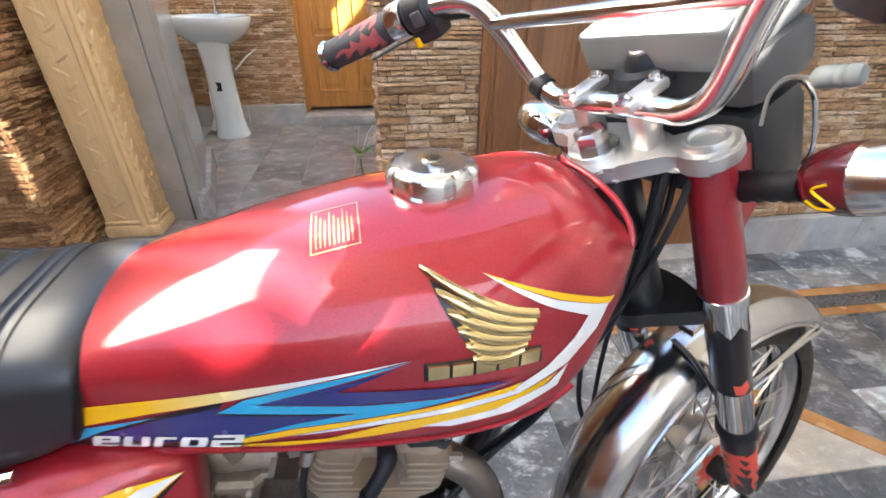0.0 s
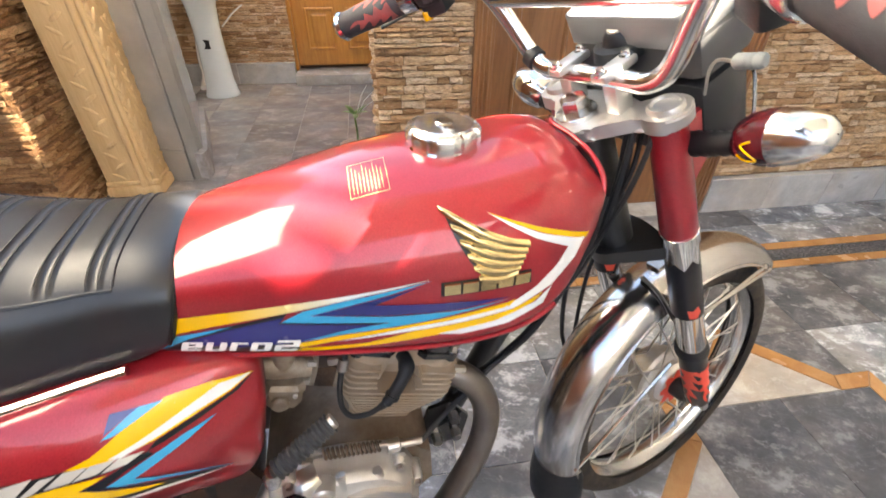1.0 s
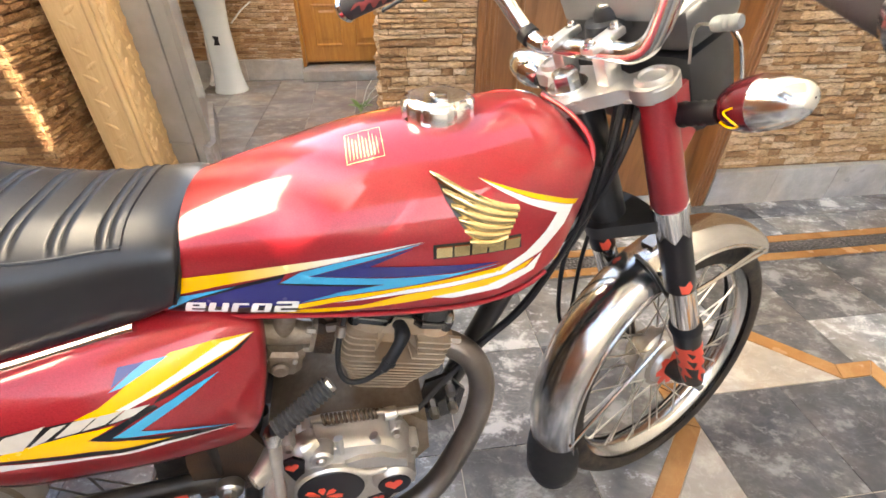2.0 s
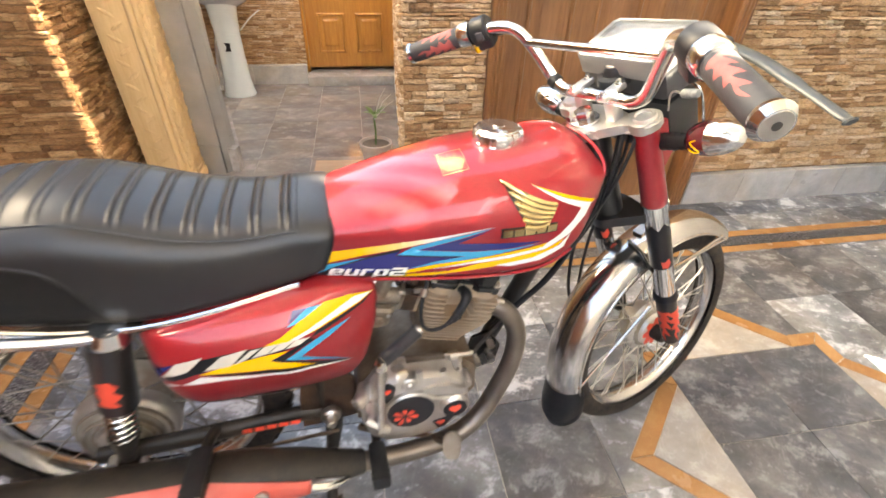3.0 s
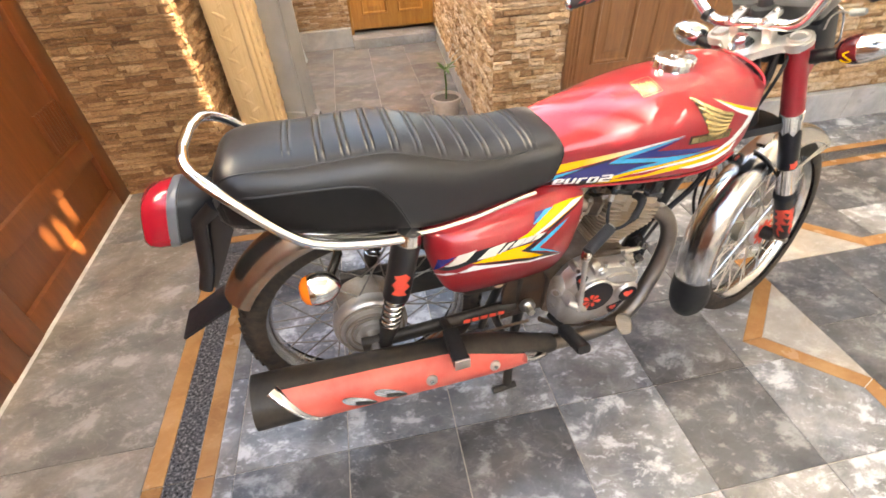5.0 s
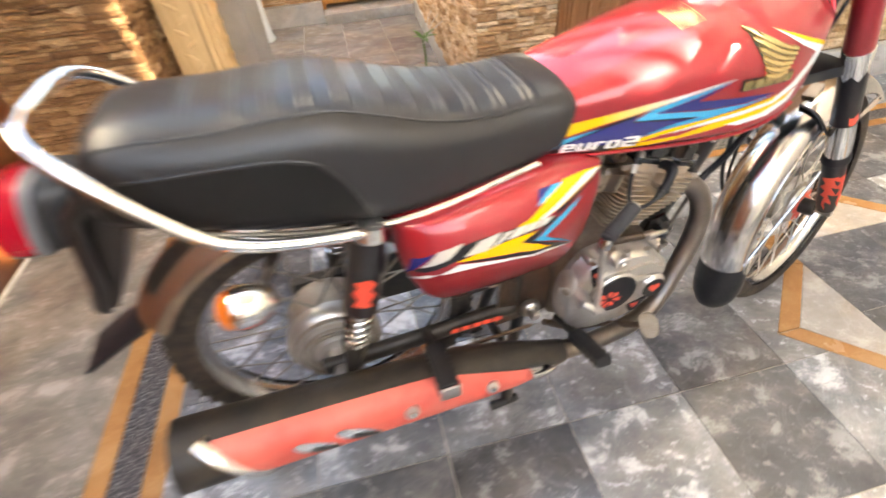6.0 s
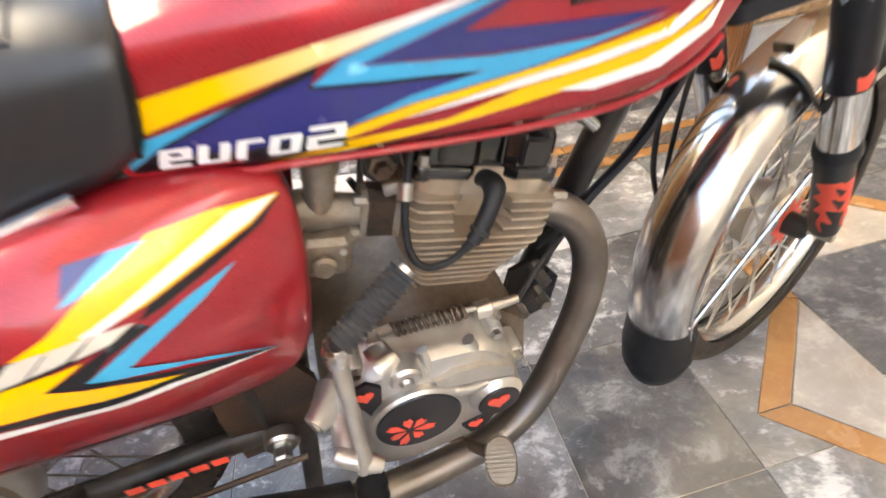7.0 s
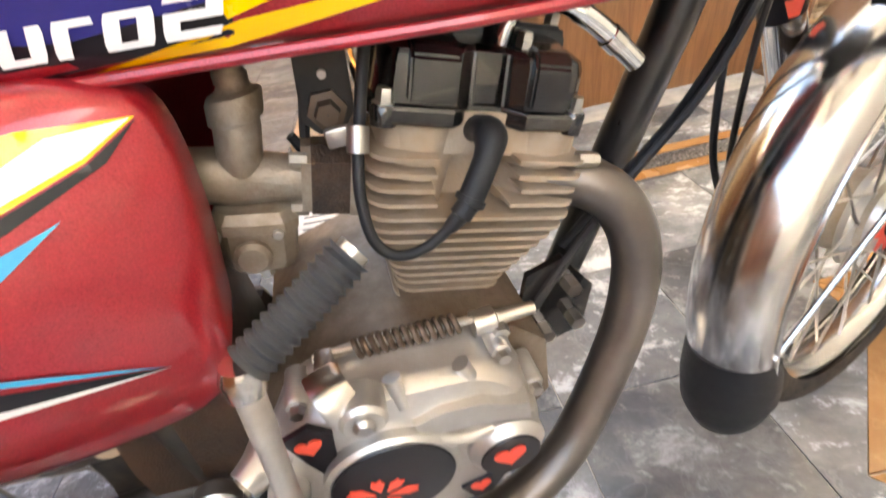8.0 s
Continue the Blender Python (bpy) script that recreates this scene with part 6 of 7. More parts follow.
bp("lead_clip", tube([(0.5398, -0.091, 0.599), (0.5440, -0.0865, 0.613)], 0.0066, 14), STEEL, plug)
bp("clip_arm", box(0.524, 0.542, -0.086, -0.080, 0.602, 0.614, 0.002), STEEL, plug)
for k in range(2):
    bm = plate([(0.512, 0.612), (0.520, 0.602), (0.536, 0.602), (0.545, 0.612), (0.550, 0.66), (0.556, 0.71), (0.522, 0.71), (0.520, 0.66)], -0.060 + 0.10 * k, -0.050 + 0.10 * k)
    bmesh.ops.bevel(bm, geom=[e for e in bm.edges if abs(e.verts[0].co.y - e.verts[1].co.y) < 1e-5], offset=0.003, segments=2, affect="EDGES")
    bp("bracket_plate", bm, BLACK_DUSTY, engine, "black engine mounting plate")
bp("mount_bolt", lathe([(0.0005, -0.074), (0.007, -0.074), (0.008, -0.069), (0.008, -0.066), (0.0125, -0.065), (0.0125, -0.060)], 6, "Y", (0.529, 0, 0.618)), RUSTY, engine, smooth=20)
bp("plate_rivet", disc(0.0028, -0.0625, -0.060, (0.532, 0, 0.638), 12), STEEL, engine)
bp("front_mount", plate([(0.655, 0.425), (0.69, 0.435), (0.722, 0.390), (0.712, 0.335), (0.67, 0.325), (0.642, 0.37)], -0.052, -0.045), GLOSS_BLACK, engine)
for px, pz in ((0.695, 0.405), (0.700, 0.358), (0.668, 0.352)):
    bp("mount_bolt", lathe([(0.0005, -0.068), (0.008, -0.068), (0.0085, -0.052)], 6, "Y", (px, 0, pz)), STEEL, engine, smooth=20)

# carburettor: slide housing, body, bowl, flange and insulator
carb = bp("carburettor", tube([(0.4795, -0.060, 0.632), (0.4765, -0.060, 0.622), (0.4660, -0.060, 0.590), (0.4630, -0.060, 0.580), (0.4605, -0.060, 0.572)], [0.0125, 0.0135, 0.0133, 0.011, 0.006], 24), DUSTY_CASE, engine, "dusty aluminium carburettor")
rows = []
for k, (d, r) in enumerate(((-0.008, 0.0135), (-0.007, 0.0158), (0.004, 0.0160), (0.007, 0.0150), (0.009, 0.0105), (0.013, 0.0085))):
    rows.append([(0.4795 + 0.3 * d + r * math.cos(a) * (1 + 0.035 * (j % 2) * (0.012 < r)), -0.060 + r * math.sin(a) * (1 + 0.035 * (j % 2) * (0.012 < r)), 0.632 + d) for j, a in enumerate(2 * math.pi * j / 28 for j in range(28))])
bp("carb_cap", rings(rows), DUSTY_CASE, carb)
bp("cap_boot", tube(smooth_path([(0.483, -0.060, 0.644), (0.485, -0.060, 0.655), (0.490, -0.058, 0.672), (0.505, -0.05, 0.695)], 5), [0.0095] * 4 + [0.0075] * 6 + [0.006] * 6, 12), DUSTY_CASE, carb)
bp("carb_body", tube([(0.428, -0.056, 0.598), (0.437, -0.056, 0.596), (0.460, -0.056, 0.589), (0.490, -0.056, 0.580), (0.500, -0.056, 0.577)], [0.020, 0.0175, 0.019, 0.0155, 0.0155], 20), DUSTY_CASE, carb)
bm = rings([[(0.461 + dx * k, -0.056 + dy * k, z) for dx, dy in ((-0.026, -0.018), (-0.018, -0.026), (0.018, -0.026), (0.026, -0.018), (0.026, 0.022), (-0.026, 0.022))] for k, z in ((0.86, 0.572), (1.02, 0.566), (1.02, 0.559), (0.92, 0.557), (0.92, 0.535), (0.80, 0.527), (0.45, 0.520))])
bm.transform(Matrix.Translation((0.461, 0, 0.55)) @ Matrix.Rotation(radians(14), 4, "Y") @ Matrix.Translation((-0.461, 0, -0.55)))
bp("float_bowl", bm, DUSTY_CASE, carb, smooth=30)
for dx, z in ((-0.018, 0.564), (0.018, 0.556)):
    bp("bowl_screw", disc(0.0032, -0.086, -0.078, (0.459 + dx, 0, z), 12), STEEL, carb)
bp("bowl_boss", lathe([(0.012, -0.070), (0.012, -0.084), (0.009, -0.087), (0.001, -0.087)], 20, "Y", (0.456, 0, 0.543)), DUSTY_CASE, carb)
bp("drain_screw", disc(0.005, -0.008, 0.006, (0.452, -0.058, 0.518), 6, "Z"), STEEL, carb, smooth=20)
F_OUT = [(-0.021, -0.006), (-0.015, -0.016), (0.015, -0.016), (0.021, -0.006), (0.021, 0.006), (0.015, 0.016), (-0.015, 0.016), (-0.021, 0.006)]
flange_m = pose(0.5035, -0.056, 0.5765, 0, 17, 0)
for x0, x1, k, mat, n in ((-0.004, 0.002, 1.12, DUSTY_CASE, "carb_flange"), (0.002, 0.026, 1.2, OILY, "insulator"), (0.026, 0.032, 1.25, DUSTY_CASE, "head_flange")):
    bp(n, rings([[(x, b * k, a * k) for a, b in F_OUT] for x in (x0, x1)]), mat, carb, m=flange_m, smooth=30)
for cz in (-0.017, 0.017):
    bp("flange_bolt", disc(0.0048, -0.011, 0.0, (0, -0.013, cz), 6, "X"), ALLOY_DUSTY, carb, m=flange_m, smooth=20)
bp("intake_pipe", tube([(0.53, -0.05, 0.568), (0.56, -0.02, 0.562)], [0.021, 0.022], 16), TAN_CAST, carb)
bp("air_hose", tube([(0.432, -0.055, 0.598), (0.40, -0.05, 0.604), (0.36, -0.04, 0.60)], [0.021, 0.026, 0.028], 16), BLACK_DUSTY, carb)
bp("fuel_hose", tube(smooth_path([(0.425, -0.062, 0.575), (0.412, -0.064, 0.61), (0.428, -0.055, 0.66)], 6), 0.0045, 8), RUBBER, carb)
bp("overflow_hose", tube(smooth_path([(0.500, -0.04, 0.60), (0.512, -0.04, 0.565), (0.506, -0.045, 0.585), (0.525, -0.035, 0.65)], 6), 0.0035, 8), RUBBER, carb)

# -- exhaust --
pipe = smooth_path([(0.655, -0.050, 0.528), (0.692, -0.066, 0.524), (0.722, -0.079, 0.500), (0.7365, -0.090, 0.452), (0.728, -0.10, 0.385), (0.692, -0.118, 0.315), (0.646, -0.138, 0.262), (0.58, -0.155, 0.238), (0.48, -0.165, 0.235), (0.38, -0.172, 0.250)], 6)
exhaust = bp("exhaust_pipe", tube(pipe, 0.0200, 24), EXHAUST, None, "heat-stained steel exhaust pipe")
sil = [(0.40, -0.172, 0.250, 0.024), (0.36, -0.176, 0.260, 0.030), (0.28, -0.182, 0.284, 0.042), (0.18, -0.190, 0.312, 0.050), (0.0, -0.200, 0.340, 0.053), (-0.20, -0.208, 0.360, 0.056), (-0.288, -0.211, 0.367, 0.057), (-0.290, -0.211, 0.367, 0.052), (-0.262, -0.210, 0.364, 0.046)]
silencer = bp("silencer", tube([p[:3] for p in sil], [p[3] for p in sil], 28), BLACK_DUSTY, None, "black silencer with a red heat shield")

# -- controls on the right --
def ribbed_block(a, b, half_w, half_h, n=7):
    """A rubber block with ribs between two places."""
    a, b = Vector(a), Vector(b)
    d = (b - a).normalized()
    side = d.cross(Vector((0, 0, 1))).normalized()
    up = side.cross(d)
    rows = []
    for i in range(n * 2 + 1):
        k = 1.0 if i % 2 else 0.90
        p = a + (b - a) * i / (n * 2)
        rows.append([p + side * sx * half_w * k + up * sz * half_h * k for sx, sz in ((-1, -0.7), (-0.7, -1), (0.7, -1), (1, -0.7), (1, 0.7), (0.7, 1), (-0.7, 1), (-1, 0.7))])
    return rings(rows, True, True)


peg = bp("foot_peg", ribbed_block((0.430, -0.170, 0.290), (0.430, -0.265, 0.325), 0.017, 0.012), RUBBER, None, "black rubber foot peg")
bp("peg_bar", tube([(0.430, -0.10, 0.265), (0.430, -0.175, 0.292)], 0.009, 10), BLACK_DUSTY, peg)
peg = bp("passenger_peg", ribbed_block((0.138, -0.172, 0.388), (0.136, -0.268, 0.402), 0.018, 0.013, 8), RUBBER, None, "black rubber passenger peg")
bp("peg_bracket", tube([(0.138, -0.10, 0.345), (0.138, -0.14, 0.372), (0.138, -0.178, 0.388)], 0.010, 10), BLACK_DUSTY, peg)
bp("peg_end", box(0.120, 0.153, -0.274, -0.268, 0.388, 0.416, 0.002), STEEL, peg)
pedal_m = pose(0.575, -0.205, 0.296, 24, -8, -18)
bm = lofted([(-0.017, -0.014), (-0.009, -0.025), (0.008, -0.026), (0.017, -0.014), (0.018, 0.012), (0.008, 0.025), (-0.008, 0.024), (-0.017, 0.012)], [(1, -0.004), (1, 0.002), (0.92, 0.004)], (0, 0))
bm.transform(pose(0, 0, 0, -90, 0, 0))
pedal = bp("brake_pedal", bm, ALLOY_DUSTY, None, "ribbed steel brake pedal", m=pedal_m)
for k in range(9):
    v = -0.018 + 0.0045 * k
    w = 0.017 * math.sqrt(max(0.1, 1 - (v / 0.026) ** 2))
    bp("pedal_rib", box(-w, w, v - 0.0012, v + 0.0012, 0.003, 0.006), ALLOY_DUSTY, pedal, m=pedal_m, smooth=0)
bp("pedal_arm", tube(smooth_path([(0.575, -0.198, 0.289), (0.560, -0.170, 0.262), (0.53, -0.125, 0.225), (0.47, -0.105, 0.215), (0.40, -0.10, 0.26)], 6), 0.007, 10), RUSTY, pedal)
kick = bp("kick_starter", tube(smooth_path([(0.438, -0.202, 0.388), (0.4410, -0.199, 0.400), (0.4445, -0.189, 0.445), (0.448, -0.178, 0.49), (0.4510, -0.170, 0.527)], 5), [0.0088] * 6 + [0.0075] * 9 + [0.0085] * 6, 14, flat=0.75), LEVER_DULL, None, "dull grey metal kick starter lever with a rubber foot piece")
bp("kick_knuckle", tube([(0.4500, -0.172, 0.520), (0.4515, -0.169, 0.531), (0.453, -0.168, 0.539)], [0.0105, 0.0122, 0.010], 14), CHROME_WORN, kick)
bp("kick_clamp", tube([(0.416, -0.188, 0.409), (0.424, -0.192, 0.404), (0.446, -0.200, 0.390), (0.454, -0.203, 0.385)], [0.007, 0.0098, 0.0098, 0.007], 14), LEVER_DULL, kick)
bp("kick_boss", lathe([(0.0005, -0.190), (0.013, -0.188), (0.0145, -0.18), (0.0145, -0.13)], 20, "Y", (0.428, 0, 0.398)), LEVER_DULL, kick)
a, b = Vector((0.456, -0.165, 0.534)), Vector((0.520, -0.137, 0.563))
bp("foot_rubber", tube([a + (b - a) * i / 52 for i in range(53)], [0.0124 + 0.0014 * math.cos(math.pi * i / 2) for i in range(53)], 18), GRIP_RUBBER, kick, "ribbed black foot rubber")
bp("foot_end", tube([b, b + (b - a).normalized() * 0.005], 0.0095, 14), STEEL, kick)
bp("shift_boss", tube([(0.425, -0.12, 0.412), (0.412, -0.145, 0.412), (0.401, -0.155, 0.412)], [0.018, 0.015, 0.0125], 18), CAST, engine)
bp("boss_bore", tube([(0.4015, -0.1545, 0.412), (0.3995, -0.156, 0.412)], 0.008, 14), DUSTY_CASE, engine)
# Dark box added to fill the gloom under the side panel.
bp("battery_tray", box(0.20, 0.395, -0.07, 0.075, 0.37, 0.475, 0.015), BLACK_DUSTY, frame_root)
bp("frame_gusset", plate([(0.29, 0.29), (0.40, 0.30), (0.405, 0.40), (0.385, 0.46), (0.31, 0.46), (0.295, 0.38)], -0.095, -0.085), OILY, frame_root, "oily brown frame plate")
bp("chain_case", box(-0.10, 0.40, 0.062, 0.10, 0.28, 0.40, 0.02), BLACK_DUSTY, frame_root, "black chain case")
bp("pivot_washer", disc(0.019, -0.110, -0.128, (0.350, 0, 0.348), 28, edge=0.003), STEEL, frame_root)
bp("pivot_bolt", lathe([(0.0005, -0.146), (0.0085, -0.146), (0.0105, -0.143), (0.0105, -0.127)], 6, "Y", (0.350, 0, 0.348)), STEEL, frame_root, smooth=20)
bp("frame_plug", lathe([(0.0005, -0.086), (0.010, -0.087), (0.013, -0.084), (0.0145, -0.076), (0.0145, -0.06)], 24, "Y", (0.287, 0, 0.410)), TAN_CAST, frame_root)
for s in (-1, 1):
    bp("stand_leg", tube([(0.36, s * 0.06, 0.28), (0.33, s * 0.085, 0.14), (0.315, s * 0.115, 0.012)], [0.014, 0.013, 0.013], 12), BLACK_DUSTY, frame_root, "black centre stand leg")
    bp("stand_foot", tube([(0.34, s * 0.118, 0.010), (0.27, s * 0.122, 0.010)], 0.010, 10), BLACK_DUSTY, frame_root)
bp("stand_bar", tube([(0.33, -0.085, 0.14), (0.33, 0.085, 0.14)], 0.011, 10), BLACK_DUSTY, frame_root)
bp("side_box", box(0.17, 0.39, -0.075, 0.075, 0.47, 0.645, 0.02), BLACK_DUSTY, frame_root)
bp("inner_fender", tube([(0.335, 0, 0.62), (0.318, 0, 0.50), (0.295, 0, 0.40)], 0.05, 16, flat=0.3), BLACK_DUSTY, frame_root)
bp("under_tank", box(0.42, 0.78, -0.055, 0.055, 0.655, 0.70, 0.012), BLACK_DUSTY, frame_root)
for run, r in (([(0.888, -0.052, 0.875), (0.884, -0.056, 0.80), (0.872, -0.054, 0.70), (0.836, -0.048, 0.62), (0.795, -0.045, 0.548), (0.745, -0.040, 0.490), (0.70, -0.030, 0.43)], 0.0040),
               ([(0.885, -0.046, 0.862), (0.893, -0.040, 0.79), (0.905, -0.010, 0.70), (0.921, 0.035, 0.625), (0.917, 0.050, 0.560), (0.922, 0.052, 0.480), (0.936, 0.052, 0.410), (0.97, 0.052, 0.345), (1.03, 0.052, 0.305)], 0.0042),
               ([(0.896, -0.040, 0.858), (0.905, -0.035, 0.79), (0.925, 0.000, 0.70), (0.945, 0.038, 0.620), (0.951, 0.052, 0.555), (0.955, 0.055, 0.470), (0.965, 0.056, 0.390), (1.00, 0.056, 0.325), (1.06, 0.056, 0.30)], 0.0036),
               ([(0.905, -0.062, 0.882), (0.900, -0.066, 0.83), (0.884, -0.060, 0.75), (0.85, -0.052, 0.68), (0.80, -0.03, 0.655)], 0.0034),
               ([(0.915, -0.030, 0.865), (0.905, -0.045, 0.81), (0.888, -0.046, 0.76), (0.86, -0.04, 0.70), (0.82, -0.02, 0.66)], 0.0030)):
    bp("control_cable", tube(smooth_path(run, 6), r, 8), RUBBER, frame_root, "black control cable")
bp("brake_rod", tube([(0.36, -0.115, 0.285), (0.0, -0.118, 0.275)], 0.004, 8), RUSTY, frame_root)
bp("brake_arm", plate([(-0.008, 0.345), (0.006, 0.345), (0.006, 0.27), (-0.008, 0.27)], -0.112, -0.105), STEEL, rear_wheel)


# -- decals: thin films that follow the surface they lie on --
def film(name, outline, half_width, lift, mat, parent, label="", step=0.010, side=-1, thick=0.0002):
    bm = bmesh.new()
    face = bm.faces.new([bm.verts.new((x, 0, z)) for x, z in outline])
    return film_bm(name, bm, half_width, lift, mat, parent, label, step, side)


def film_bm(name, bm, half_width, lift, mat, parent, label="", step=0.010, side=-1):
    xs, zs = [v.co.x for v in bm.verts], [v.co.z for v in bm.verts]
    for lo, hi, no, co in ((min(xs), max(xs), (1, 0, 0), 0), (min(zs), max(zs), (0, 0, 1), 2)):
        k = lo + step
        while k < hi:
            at = [0, 0, 0]
            at[co] = k
            bmesh.ops.bisect_plane(bm, geom=bm.verts[:] + bm.edges[:] + bm.faces[:], plane_co=at, plane_no=no)
            k += step
    bmesh.ops.triangulate(bm, faces=[f for f in bm.faces if len(f.verts) > 4])
    for v in bm.verts:
        v.co.y = side * (half_width(v.co.x, v.co.z) + lift)
    bmesh.ops.recalc_face_normals(bm, faces=bm.faces)
    me = bpy.data.meshes.new(name)
    bm.to_mesh(me)
    bm.free()
    if me.polygons and sum(p.normal.y * p.area for p in me.polygons) * side < 0:
        me.flip_normals()
    me.materials.append(mat)
    me.polygons.foreach_set("use_smooth", [True] * len(me.polygons))
    ob = new(name, me)
    ob.parent = parent
    if label:
        tagged(ob, label)
    return ob


T = tank_half_width
film("stripe", [(0.366, 0.668), (0.367, 0.682), (0.396, 0.699), (0.447, 0.716), (0.50, 0.731), (0.492, 0.719), (0.597, 0.712), (0.55, 0.702), (0.51, 0.692), (0.505, 0.676)], T, 0.0005, BLACK_DECAL, tank, "black stripe")
film("stripe", [(0.372, 0.700), (0.386, 0.724), (0.499, 0.742), (0.503, 0.732), (0.44, 0.718)], T, 0.0008, FADE, tank, "yellow stripe")
film("stripe", [(0.499, 0.742), (0.556, 0.750), (0.643, 0.763), (0.575, 0.749), (0.503, 0.732)], T, 0.0008, FADE, tank, "white stripe")
film("stripe", [(0.365, 0.680), (0.370, 0.697), (0.445, 0.714), (0.395, 0.696)], T, 0.0008, SKY_BLUE, tank, "light blue stripe")
film("stripe", [(0.385, 0.690), (0.450, 0.713), (0.497, 0.726), (0.489, 0.717), (0.585, 0.710), (0.545, 0.701), (0.508, 0.690), (0.44, 0.684)], T, 0.0009, NAVY, tank, "navy stripe")
film("stripe", [(0.492, 0.719), (0.515, 0.733), (0.555, 0.744), (0.643, 0.762), (0.59, 0.746), (0.522, 0.727), (0.605, 0.720), (0.672, 0.719), (0.727, 0.724), (0.635, 0.709), (0.55, 0.699), (0.505, 0.690), (0.551, 0.704), (0.599, 0.712)], T, 0.0011, SKY_BLUE, tank, "light blue zigzag stripe")
film("stripe", [(0.524, 0.7275), (0.59, 0.745), (0.633, 0.757), (0.586, 0.737), (0.727, 0.727), (0.672, 0.7205), (0.605, 0.7215)], T, 0.0013, NAVY, tank, "navy stripe")
film("stripe", [(0.503, 0.688), (0.55, 0.698), (0.635, 0.708), (0.724, 0.719), (0.735, 0.722), (0.728, 0.713), (0.673, 0.7078), (0.623, 0.703), (0.543, 0.690), (0.505, 0.682)], T, 0.0011, YELLOW, tank, "yellow stripe")
film("stripe", [(0.543, 0.689), (0.623, 0.7025), (0.673, 0.7072), (0.725, 0.714), (0.757, 0.733), (0.779, 0.755), (0.791, 0.774), (0.813, 0.779), (0.803, 0.757), (0.777, 0.729), (0.733, 0.7085), (0.673, 0.7015), (0.623, 0.697)], T, 0.0011, WHITE, tank, "white sweeping stripe")
film("stripe", [(0.703, 0.817), (0.766, 0.798), (0.820, 0.7815), (0.815, 0.777), (0.765, 0.793)], T, 0.0012, YELLOW, tank, "yellow stripe")
film("stripe", [(0.703, 0.817), (0.760, 0.794), (0.814, 0.7772), (0.791, 0.774), (0.752, 0.791)], T, 0.0014, WHITE, tank, "white stripe")
film("stripe", [(0.440, 0.670), (0.510, 0.681), (0.572, 0.684), (0.623, 0.696), (0.673, 0.7008), (0.732, 0.7075), (0.768, 0.722), (0.757, 0.711), (0.719, 0.697), (0.673, 0.690), (0.572, 0.679), (0.50, 0.671)], T, 0.0011, YELLOW, tank, "yellow stripe")
film("stripe", [(0.648, 0.689), (0.713, 0.6955), (0.760, 0.711), (0.778, 0.728), (0.770, 0.705), (0.728, 0.688), (0.674, 0.684)], T, 0.0012, WHITE, tank, "white stripe")
GLYPHS = {"e": ("111111", "110011", "111111", "110000", "111111"), "u": ("110011", "110011", "110011", "110011", "111111"), "r": ("11111", "11000", "11000", "11000", "11000"), "o": ("111111", "110011", "110011", "110011", "111111"), "2": ("1111111", "0000011", "1111111", "1100000", "1111111")}


def wide_letters(body, x0, x1, z0, height, lean, drop):
    """Wide square-cut slanting letters as flat cells in the x-z plane."""
    total = sum(len(GLYPHS[c][0]) + 1 for c in body) - 1
    k = (x1 - x0) / total
    bm, at = bmesh.new(), 0
    for c in body:
        tall = height * (1.22 if c == "2" else 1.0)
        rows_of = GLYPHS[c]
        n, w = len(rows_of), len(rows_of[0])
        for r, row in enumerate(rows_of):
            for q, cell in enumerate(row):
                if cell == "0":
                    continue
                quad = []
                for dq, dr in ((0, 1), (1, 1), (1, 0), (0, 0)):
                    gx, gz = q + dq, (n - r - dr) / n
                    round_x = 0.25 if gx == 0 and gz in (0, 1) else -0.25 if gx == w and gz in (0, 1) else 0.0
                    x = x0 + (at + gx + round_x) * k
                    quad.append(bm.verts.new((x + lean * gz * tall, 0, z0 + gz * tall + drop * (x - x0))))
                bm.faces.new(quad)
        at += w + 1
    bmesh.ops.remove_doubles(bm, verts=bm.verts, dist=1e-5)
    return bm


bm = wide_letters("euro2", 0.383, 0.501, 0.6790, 0.0138, 0.45, -0.015)
film_bm("lettering", bm, T, 0.0017, WHITE, tank, "white lettering", 0.006)
# gold emblem: raised bars that fan out, over a bar of raised blocks
for k in range(6):
    t = k / 5
    a = Vector((0.656 + 0.034 * t ** 0.8, 0, 0.821 - 0.062 * t))
    b = Vector((0.744 - 0.012 * t, 0, 0.786 - 0.028 * t))
    n = 10
    rows = []
    for i in range(n + 1):
        p = a + (b - a) * (i / n) + Vector((0, 0, -0.006 * math.sin(math.pi * i / n)))
        h = (0.0066 - 0.0015 * t) * (0.75 + 0.5 * math.sin(math.pi * min(1, i / n * 1.2))) * (0.5 if i == 0 else 1)
        y = -T(p.x, p.z)
        rows.append([(p.x, y + 0.001, p.z + h), (p.x, y - 0.0030, p.z + h * 0.7), (p.x, y - 0.0042, p.z), (p.x, y - 0.0026, p.z - h * 0.7), (p.x, y + 0.001, p.z - h)])
    bp("emblem_feather", rings(rows, True, True), GOLD, tank, "gold raised emblem bar", smooth=60)
film("emblem_backing", [(0.659, 0.822), (0.668, 0.801), (0.681, 0.778), (0.694, 0.760), (0.730, 0.758), (0.742, 0.783), (0.700, 0.801)], T, 0.0009, BLACK_DECAL, tank)
